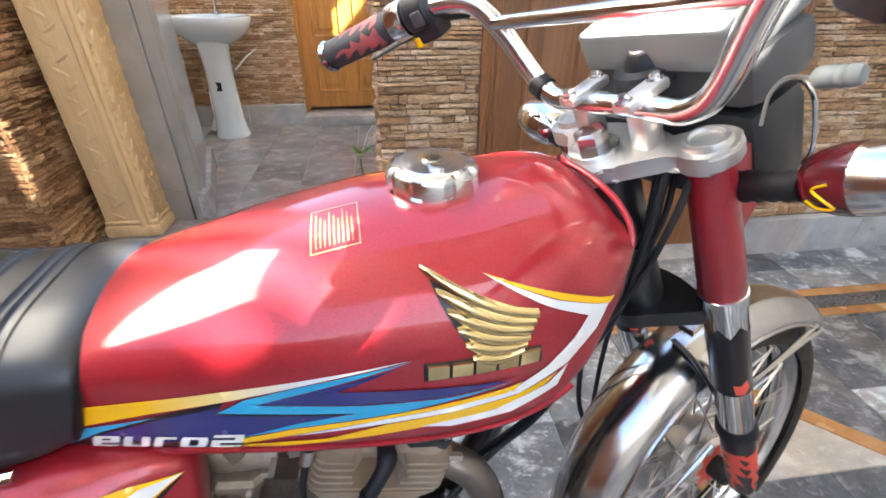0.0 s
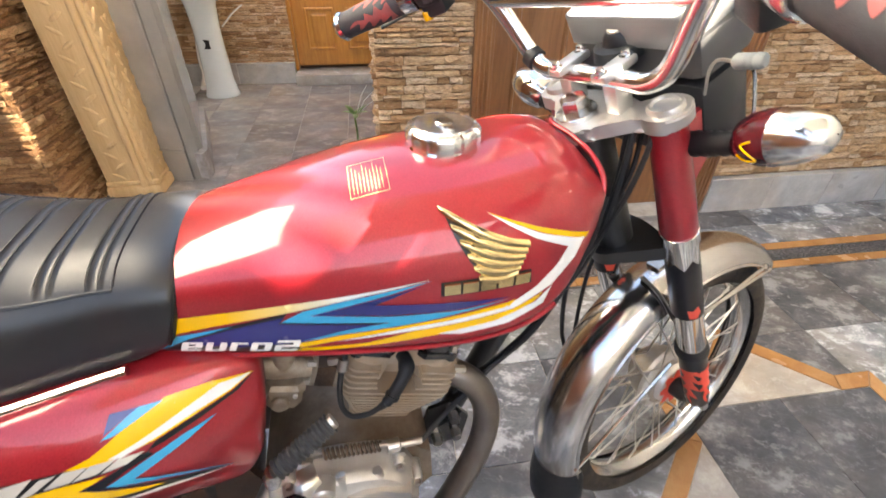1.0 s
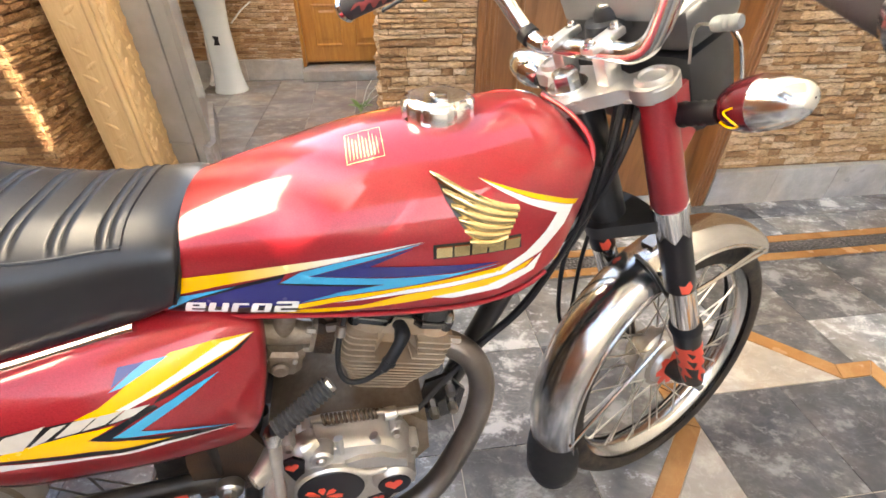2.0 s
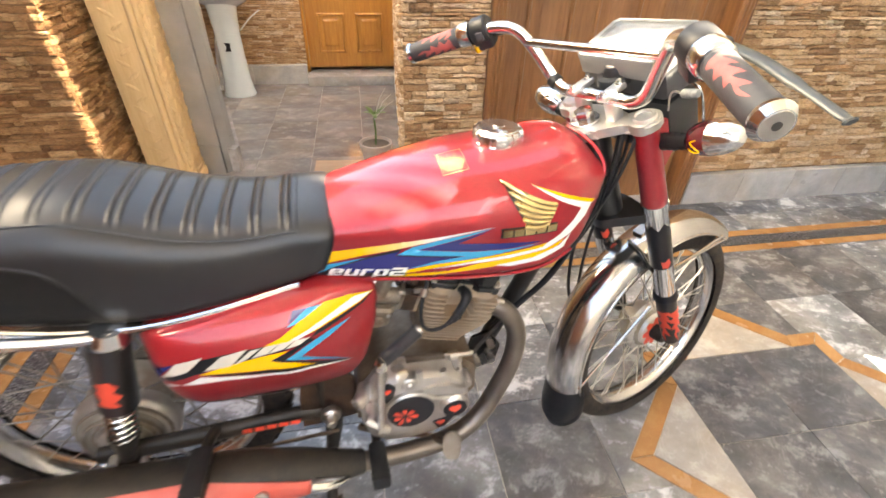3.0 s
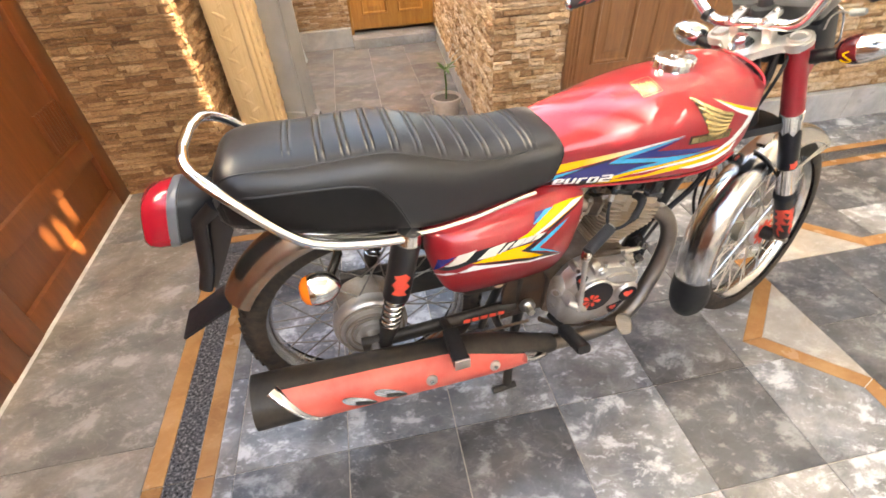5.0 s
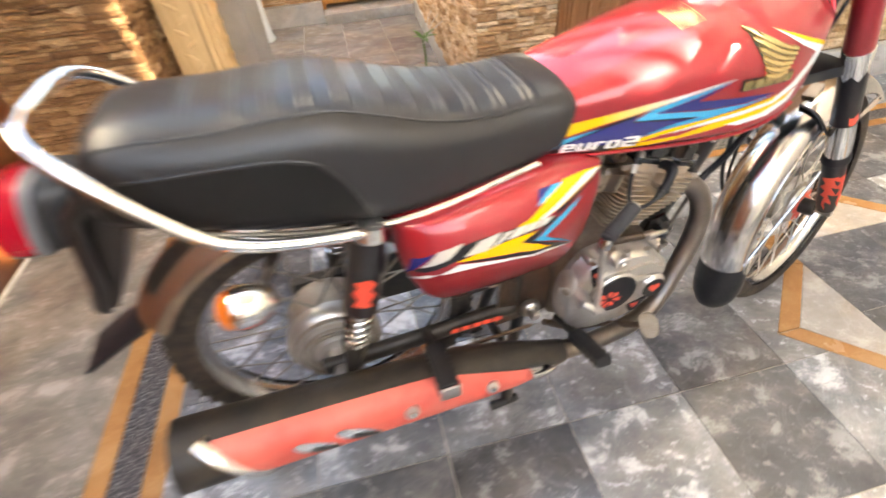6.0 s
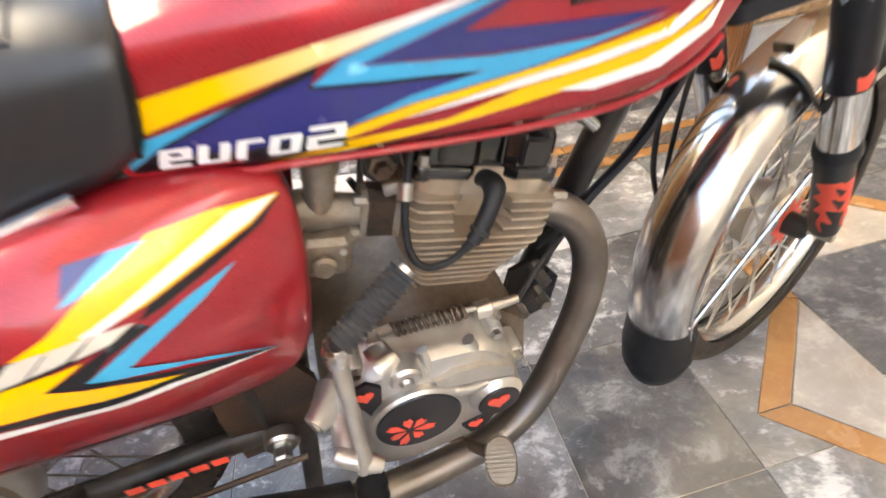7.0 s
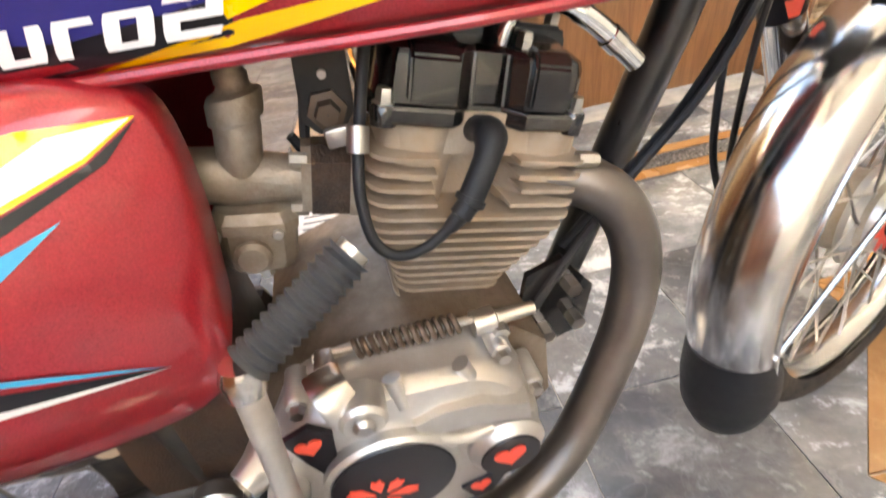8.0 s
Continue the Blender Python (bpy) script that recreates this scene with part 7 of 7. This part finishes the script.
for k in range(5):
    xa = 0.655 + 0.0188 * k
    rows = []
    for x in (xa, xa + 0.0165):
        y = -T(x, 0.748)
        rows.append([(x, y + 0.001, 0.7565), (x, y - 0.003, 0.7558), (x, y - 0.003, 0.7432), (x, y + 0.001, 0.7425)])
    bp("emblem_block", rings(rows, True, True), GOLD, tank, "gold raised block")
film("emblem_backing", [(0.652, 0.7585), (0.748, 0.7585), (0.750, 0.7405), (0.652, 0.7405)], T, 0.0007, BLACK_DECAL, tank)


# caution label near the cap: a printed frame with lines
def top_patch(x0, x1, y0, y1, lift, mat, name, parent):
    bm = bmesh.new()
    rows = []
    for i in range(7):
        x = x0 + (x1 - x0) * i / 6
        row = []
        for k in range(9):
            y = y0 + (y1 - y0) * k / 8
            lo, hi = tank_middle(x), eased(x, T_TOP)
            w = eased(x, T_WIDE)
            r = max(0.0, 1 - (abs(y) / w) ** 2.1) ** (1 / 2.5)
            row.append((x, y, lo + (hi - lo) * r + lift))
        rows.append(row)
    rings(rows, False, False, bm)
    return bp(name, bm, mat, parent)


for x0, x1, y0, y1 in ((0.575, 0.5756, -0.072, -0.018), (0.614, 0.6146, -0.072, -0.018), (0.575, 0.615, -0.072, -0.0712), (0.575, 0.615, -0.0188, -0.018)):
    top_patch(x0, x1, y0, y1, 0.0006, GOLD_PRINT, "label_frame", tank)
for k in range(9):
    x = 0.579 + 0.0037 * k
    top_patch(x, x + 0.0005, -0.067, -0.024 - 0.006 * (k % 3), 0.0006, GOLD_PRINT, "label_line", tank)

# side panel decals, on the right panel
right = side_panels[-1]
P = panel_depth
film("stripe", [(0.451, 0.653), (0.412, 0.66), (0.372, 0.661), (0.338, 0.648), (0.305, 0.631), (0.282, 0.624), (0.301, 0.62), (0.321, 0.621), (0.357, 0.625), (0.394, 0.634), (0.428, 0.642)], P, 0.0006, YELLOW, right, "yellow stripe", 0.008)
film("stripe", [(0.449, 0.653), (0.419, 0.655), (0.388, 0.645), (0.343, 0.63), (0.318, 0.624), (0.328, 0.621), (0.357, 0.627), (0.395, 0.637), (0.428, 0.644)], P, 0.001, WHITE, right, "white stripe", 0.008)
film("stripe", [(0.37, 0.659), (0.35, 0.66), (0.338, 0.655), (0.316, 0.643), (0.328, 0.644), (0.349, 0.651)], P, 0.0008, SKY_BLUE, right, "light blue stripe", 0.008)
film("stripe", [(0.35, 0.66), (0.326, 0.661), (0.319, 0.646), (0.338, 0.655)], P, 0.0007, NAVY, right, "navy stripe", 0.008)
film("stripe", [(0.451, 0.652), (0.428, 0.641), (0.394, 0.633), (0.357, 0.624), (0.349, 0.617), (0.363, 0.619), (0.394, 0.627), (0.434, 0.639)], P, 0.0008, BLACK_DECAL, right, "black stripe", 0.008)
film("stripe", [(0.349, 0.616), (0.327, 0.611), (0.288, 0.598), (0.318, 0.583), (0.35, 0.557), (0.284, 0.578), (0.198, 0.591), (0.189, 0.591), (0.283, 0.571), (0.406, 0.523), (0.308, 0.594), (0.326, 0.604), (0.352, 0.611)], P, 0.0006, BLACK_DECAL, right, "black zigzag stripe", 0.008)
film("stripe", [(0.411, 0.624), (0.378, 0.618), (0.341, 0.607), (0.308, 0.594), (0.354, 0.567), (0.406, 0.524), (0.369, 0.56), (0.331, 0.59), (0.351, 0.598), (0.385, 0.611)], P, 0.0012, SKY_BLUE, right, "light blue zigzag stripe", 0.008)
film("stripe", [(0.185, 0.594), (0.228, 0.604), (0.274, 0.609), (0.314, 0.609), (0.287, 0.598), (0.318, 0.582), (0.348, 0.558), (0.284, 0.58), (0.226, 0.589)], P, 0.001, YELLOW, right, "yellow stripe", 0.008)
film("stripe", [(0.111, 0.551), (0.188, 0.589), (0.283, 0.57), (0.339, 0.555), (0.406, 0.523), (0.339, 0.548), (0.283, 0.565), (0.218, 0.574), (0.139, 0.573)], P, 0.0012, WHITE, right, "white stripe", 0.008)
film("stripe", [(0.123, 0.601), (0.156, 0.615), (0.137, 0.597), (0.115, 0.564)], P, 0.0008, NAVY, right, "navy corner stripe", 0.008)
# maker's model mark as plain slanting bars
film("name_backing", [(0.12, 0.572), (0.156, 0.614), (0.225, 0.622), (0.282, 0.624), (0.349, 0.616), (0.334, 0.612), (0.274, 0.609), (0.228, 0.604), (0.18, 0.595)], P, 0.0009, BLACK_DECAL, right, "black backing of the silver bars", 0.008)
film("name_bar", [(0.1321, 0.5878), (0.1597, 0.6168), (0.1978, 0.6228), (0.1734, 0.6028)], P, 0.0016, SILVER_PRINT, right, "silver slanting bar", 0.008)
film("name_bar", [(0.1952, 0.6008), (0.2217, 0.6198), (0.2578, 0.6248), (0.2323, 0.6028)], P, 0.0016, SILVER_PRINT, right, "silver slanting bar", 0.008)
film("name_bar", [(0.2368, 0.6038), (0.2623, 0.6218), (0.2761, 0.6228), (0.2538, 0.6088)], P, 0.0016, SILVER_PRINT, right, "silver slanting bar", 0.008)
film("name_bar", [(0.2618, 0.6098), (0.282, 0.6238), (0.3021, 0.6238), (0.2841, 0.6118)], P, 0.0016, SILVER_PRINT, right, "silver slanting bar", 0.008)
film("name_bar", [(0.2859, 0.6118), (0.3039, 0.6238), (0.3262, 0.6228), (0.3071, 0.6138)], P, 0.0016, SILVER_PRINT, right, "silver slanting bar", 0.008)
film("name_bar", [(0.31, 0.6128), (0.3259, 0.6218), (0.347, 0.6188), (0.3311, 0.6128)], P, 0.0016, SILVER_PRINT, right, "silver slanting bar", 0.008)

# seat: darker rear side panels and piping
for s in (-1, 1):
    film("side_cover", [(-0.241, 0.7539), (-0.225, 0.777), (-0.18, 0.7798), (-0.08, 0.777), (-0.01, 0.7724), (0.03, 0.7604), (0.055, 0.7308), (0.072, 0.6939), (0.085, 0.6588), (0.03, 0.6588), (-0.06, 0.6755), (-0.15, 0.6995), (-0.235, 0.7235)], seat_half_width, 0.0008, VINYL_DARK, seat, "black vinyl side panel", 0.012, s)
    edge = smooth_path([(x, s * (seat_half_width(x, z) + 0.0005), z) for x, z in ((-0.235, 0.7798), (-0.18, 0.7825), (-0.08, 0.7798), (-0.01, 0.7752), (0.032, 0.7622), (0.057, 0.7327), (0.074, 0.6948), (0.087, 0.6607))], 4)
    bp("piping", tube(edge, 0.0016, 6), VINYL, seat)
    pts = []
    for i in range(50):
        x = -0.225 + 0.574 * i / 49
        z = eased(x, S_TOP) - 0.017
        pts.append((x, s * (seat_half_width(x, z) + 0.0006), z))
    bp("seam_piping", tube(pts, 0.0016, 6), VINYL, seat)
front = [p for p in seat_ring(0.349)[:37] if p[2] > eased(0.349, S_TOP) - 0.017]
bp("seam_piping", tube(front, 0.0016, 6), VINYL, seat)
front = seat_ring(0.400)
bp("front_piping", tube(front + front[:1], 0.0022, 6), VINYL_DARK, seat, "black piping round the seat's front edge")


# -- stickers round bars --
def wrap(name, a, b, r, outline, mat, parent, label="", m=None, turn=0.0):
    """A sticker on a round bar from a to b: outline of (along 0..1, degrees round)."""
    a, b = Vector(a), Vector(b)
    d = (b - a).normalized()
    ref = Vector((0, -1, 0))
    ref = (ref - d * ref.dot(d)).normalized()
    oth = d.cross(ref)
    bm = bmesh.new()
    bm.faces.new([bm.verts.new((t, g / 100, 0)) for t, g in outline])
    ys = [v.co.y for v in bm.verts]
    k = min(ys) + 0.12
    while k < max(ys):
        bmesh.ops.bisect_plane(bm, geom=bm.verts[:] + bm.edges[:] + bm.faces[:], plane_co=(0, k, 0), plane_no=(0, 1, 0))
        k += 0.12
    bmesh.ops.triangulate(bm, faces=[f for f in bm.faces if len(f.verts) > 4])
    for v in bm.verts:
        g = radians(v.co.y * 100 + turn)
        v.co = a + (b - a) * v.co.x + (ref * math.cos(g) + oth * math.sin(g)) * r
    return bp(name, bm, mat, parent, label, m=m)


FLAME = [(0.0, -40), (0.18, -62), (0.10, -20), (0.34, -48), (0.30, -12), (0.55, -44), (0.52, 2), (0.80, -30), (0.74, 12), (0.98, 4), (0.80, 30), (0.60, 18), (0.56, 46), (0.40, 22), (0.32, 58), (0.20, 26), (0.06, 50)]
FLAME = [(0.08 + 0.84 * p.x, p.y * 0.8) for p in smooth_path([(t, g, 0) for t, g in FLAME + FLAME[:1]], 3)[:-1]]
for s in (-1, 1):
    a, b = Vector((-0.045, s * 0.258, 0.311)), Vector((-0.108, s * 0.35, 0.305))
    for turn in ((-60, 110) if s < 0 else (-100, -10, 80, 170)):
        wrap("flame", a + (b - a) * 0.02, a + (b - a) * 0.95, 0.0190, FLAME, GRIP_RED, handlebar, "red flame print", FORK, turn)
    v = LEG * s
    wrap("flame", (0.036, v, -0.33), (0.036, v, -0.47), 0.0232, FLAME, STICKER_RED, fork, "red flame sticker", FORK, 0 if s < 0 else 180)
    wrap("flame", (0.036, v, -0.33), (0.036, v, -0.47), 0.0231, FLAME[::-1], STICKER_RED, fork, "red flame sticker", FORK, 70 if s < 0 else 250)
    wrap("flame_tip", (0.036, v, -0.165), (0.036, v, -0.193), 0.0229, [(0, 10), (0.3, 30), (0.2, 50), (0.9, 45), (1, 20), (0.6, 0)], STICKER_RED, fork, "red sticker tip", FORK)
    wrap("sleeve_teeth", (0.036, v, -0.066), (0.036, v, -0.088), 0.0226, [(1, -170), (0.2, -155), (0.9, -130), (0.1, -100), (0.8, -70), (0.15, -45), (0.9, -15), (0.1, 15), (0.85, 45), (0.2, 75), (0.9, 105), (0.1, 135), (1, 170)], BLACK_DECAL, fork, "", FORK)
    a, b = Vector((0.058, s * 0.134, 0.585)), Vector((0.042, s * 0.131, 0.525))
    wrap("sticker", a, b, 0.0291, [(0.0, -10), (0.2, -35), (0.4, -20), (0.6, -42), (0.8, -20), (1.0, -36), (1.0, 30), (0.75, 18), (0.6, 36), (0.35, 22), (0.2, 34)], STICKER_RED, bike, "red shock absorber sticker", None, 10 if s < 0 else 170)
for k in range(5):
    x = 0.185 + 0.022 * k
    film("arm_block", [(x, 0.338), (x + 0.017, 0.3372), (x + 0.018, 0.3495), (x + 0.001, 0.3505)], lambda x_, z_: 0.118, 0.0, STICKER_RED, frame_root, "orange-red block on the swing arm")

# flower and hearts on the engine covers
for k in range(7):
    a = radians(90 + 360 / 7 * k)
    c = Vector((0.488, 0, 0.375))
    d, n = Vector((math.cos(a), 0, math.sin(a))), Vector((-math.sin(a), 0, math.cos(a)))
    l = 0.027 if k % 2 else 0.022
    pts = [c + d * 0.005, c + d * l * 0.7 + n * 0.0052, c + d * l + n * 0.003, c + d * l * 0.9, c + d * l - n * 0.003, c + d * l * 0.7 - n * 0.0052]
    bp("petal", plate([(p.x, p.z) for p in pts], -0.1746, -0.1736), STICKER_RED, cover, "red flower petal sticker")


def heart(cx, cz, r):
    return [(cx + r * 0.062 * 16 * math.sin(t) ** 3, cz + r * 0.062 * (13 * math.cos(t) - 5 * math.cos(2 * t) - 2 * math.cos(3 * t) - math.cos(4 * t))) for t in (2 * math.pi * k / 28 for k in range(28))]


bp("heart", plate(heart(0.586, 0.374, 0.013), -0.1772, -0.1762), STICKER_RED, cover, "red heart sticker")
bp("heart", plate(heart(0.561, 0.322, 0.009), -0.1668, -0.1658), STICKER_RED, cover, "red heart sticker")
bp("heart", plate(heart(0.457, 0.443, 0.009), -0.1638, -0.1626), STICKER_RED, cover, "red heart sticker")

bm = bmesh.new()
bm.faces.new([bm.verts.new((r * math.cos(radians(t)), -0.0268, r * math.sin(radians(t)))) for t, r in [(15 * k, 0.044 if k % 3 else 0.030) for k in range(24)]])
bp("brake_sticker", bm, STICKER_RED, front_wheel, "red sticker on the brake plate", m=FW)

# -- silencer shield --
def shield():
    rows = []
    xs = [-0.238, -0.225, -0.21, -0.195, -0.18, -0.165, -0.15, -0.14, -0.05, 0.05, 0.12, 0.20, 0.28, 0.33, 0.352]
    for x in xs:
        y = between(-x, [(-p[0], p[1]) for p in sil[:7]])
        z = between(-x, [(-p[0], p[2]) for p in sil[:7]])
        r = between(-x, [(-p[0], p[3]) for p in sil[:7]]) + 0.005
        lo, hi = (-45, 66) if x < 0.12 else (-45 + 150 * (x - 0.12), 66 - 190 * (x - 0.12))
        if x < -0.15:
            lo = 68 - 1245 * (x + 0.24)
        row = []
        for k in range(13):
            a = radians(lo + (hi - lo) * k / 12)
            row.append((x, y - r * math.cos(a), z + r * math.sin(a)))
        for k in range(12, -1, -1):
            a = radians(lo + (hi - lo) * k / 12)
            row.append((x, y - (r - 0.0025) * math.cos(a), z + (r - 0.0025) * math.sin(a)))
        rows.append(row)
    return rings(rows, True, True)


shield_part = bp("heat_shield", shield(), SHIELD_RED, silencer, "faded red silencer heat shield")


def on_shield(x, deg, lift):
    y = between(-x, [(-p[0], p[1]) for p in sil[:7]])
    z = between(-x, [(-p[0], p[2]) for p in sil[:7]])
    r = between(-x, [(-p[0], p[3]) for p in sil[:7]]) + 0.005 + lift
    return Vector((x, y - r * math.cos(radians(deg)), z + r * math.sin(radians(deg))))


def shield_patch(xc, dc, along, across, lean, lift):
    """An oval lying on the shield; lean: degrees round it per metre along it."""
    bm = bmesh.new()
    for r0, r1 in ((0.0, 0.5), (0.5, 1.0)):
        ring = []
        for r in (r0, r1):
            row = []
            for k in range(24):
                a = 2 * math.pi * k / 24
                x = xc + along * r * math.cos(a)
                row.append(on_shield(x, dc + lean * (x - xc) + across * r * math.sin(a), lift * (1.3 - 0.3 * r)))
            ring.append(row)
        rings(ring, True, False, bm)
    return bm


for xc, dc in ((-0.083, 4), (-0.018, 5)):
    slot = bp("vent_slot", shield_patch(xc, dc, 0.034, 13, -420, 0.0016), CHROME, shield_part, "chrome-rimmed vent slot")
    # The slot's shaded inside is a black oval laid on the shield.
    bp("slot_opening", shield_patch(xc + 0.010, dc - 6, 0.020, 5.0, -420, 0.0030), BLACK_PAINT, slot)
for x in (0.072, 0.222):
    p, q = on_shield(x, 16, -0.002), on_shield(x, 16, 0.004)
    bp("shield_bolt", tube([p, q, q + (q - p) * 0.3], [0.0125, 0.0125, 0.008], 18), STEEL, shield_part)
    bp("shield_bolt_head", tube([q, q + (q - p) * 0.9], 0.0055, 6), CHROME_WORN, shield_part)
pts = [on_shield(x, d, 0.0) for x, d in ((0.30, 24), (0.325, 18), (0.355, 12), (0.372, 10))]
bp("shield_tip", tube(pts, [0.017, 0.017, 0.012, 0.003], 14, flat=0.6), CHROME, shield_part, "chrome shield tip")
pts = [on_shield(-0.240 + 0.090 * t, 68 - 112 * t, 0.001) for t in [k / 10 for k in range(11)]]
bp("shield_edge", tube(pts, [0.013, 0.0125, 0.011, 0.0095, 0.008, 0.007, 0.0065, 0.006, 0.0055, 0.005, 0.004], 10, flat=0.4), CHROME, shield_part, "chrome rear edge of the shield")

# ---- unseen walls added round the court, the sunny one pierced to aim the sun ----
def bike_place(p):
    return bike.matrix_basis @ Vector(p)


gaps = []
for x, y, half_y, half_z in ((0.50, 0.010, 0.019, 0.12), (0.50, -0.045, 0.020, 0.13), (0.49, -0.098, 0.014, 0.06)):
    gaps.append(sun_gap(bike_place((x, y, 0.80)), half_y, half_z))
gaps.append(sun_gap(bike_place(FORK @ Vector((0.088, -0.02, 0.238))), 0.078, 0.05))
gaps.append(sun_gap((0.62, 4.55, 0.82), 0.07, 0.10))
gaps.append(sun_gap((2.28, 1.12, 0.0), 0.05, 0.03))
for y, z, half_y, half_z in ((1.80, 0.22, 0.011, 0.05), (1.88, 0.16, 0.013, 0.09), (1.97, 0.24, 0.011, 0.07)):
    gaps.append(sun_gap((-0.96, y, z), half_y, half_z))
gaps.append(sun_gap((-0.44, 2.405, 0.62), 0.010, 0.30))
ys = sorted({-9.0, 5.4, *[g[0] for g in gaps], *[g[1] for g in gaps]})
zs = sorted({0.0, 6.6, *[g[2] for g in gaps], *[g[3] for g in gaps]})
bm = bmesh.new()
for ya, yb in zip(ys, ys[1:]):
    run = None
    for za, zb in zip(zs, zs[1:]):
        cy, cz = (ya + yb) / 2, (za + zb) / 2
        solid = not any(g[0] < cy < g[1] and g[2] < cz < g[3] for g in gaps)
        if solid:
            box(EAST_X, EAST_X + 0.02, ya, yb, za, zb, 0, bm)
structure(part("wall_east", bm, GREY_PLASTER, smooth=0), "unseen plastered wall, added with narrow openings that aim the sun", "wall")
# Unseen white wall, added so the tank mirrors a bright patch.
structure(part("wall_opposite", box(-6.3, -6.0, 0.0, 8.5, -0.13, 10.5), WHITE_PLASTER, smooth=0), "sunlit white plastered wall beyond the gate, unseen, added as a reflector", "wall")
# Unseen south wall, added in white plaster to bounce fill light.
structure(part("wall_south", box(-1.1, 5.2, -4.4, -4.2, 0, 2.2), WHITE_PLASTER, smooth=0), "plain plastered wall closing the court, unseen, added to bounce light", "wall")
ground = structure(part("ground", slab([(-400, -400), (400, -400), (400, 400), (-400, 400)], -0.4, -0.13), plain("pale_concrete", (0.42, 0.40, 0.37), 0.9), smooth=0), "pale concrete ground outside the gate", "ground")
# Sunlight outside the gate is put into this paler copy of the concrete.
structure(part("gate_apron", slab([(-3.5, -4.4), (-1.06, -4.4), (-1.06, 3.0), (-3.5, 3.0)], -0.13, -0.002), plain("sunlit_concrete", (0.55, 0.53, 0.49), 0.9), smooth=0), "concrete apron outside the gate, coloured paler as if sunlit", "ground")
paper = tagged(part("printed_sheet", slab([(0.40, 1.74), (0.66, 1.70), (0.70, 2.02), (0.42, 2.08)], 0.001, 0.004), PAPER), "white printed paper sheet lying on the tiles", "paper")
for k in range(7):
    part("print_bar", slab([(0.45, 1.80 + 0.034 * k), (0.60 - 0.02 * (k % 3), 1.79 + 0.034 * k), (0.60 - 0.02 * (k % 3), 1.80 + 0.034 * k), (0.45, 1.81 + 0.034 * k)], 0.0041, 0.0046), TRIM_GREY, paper)
part("print_spot", disc(0.018, 0.0041, 0.0048, (0.615, 1.90, 0), 20, "Z"), STICKER_RED, paper)
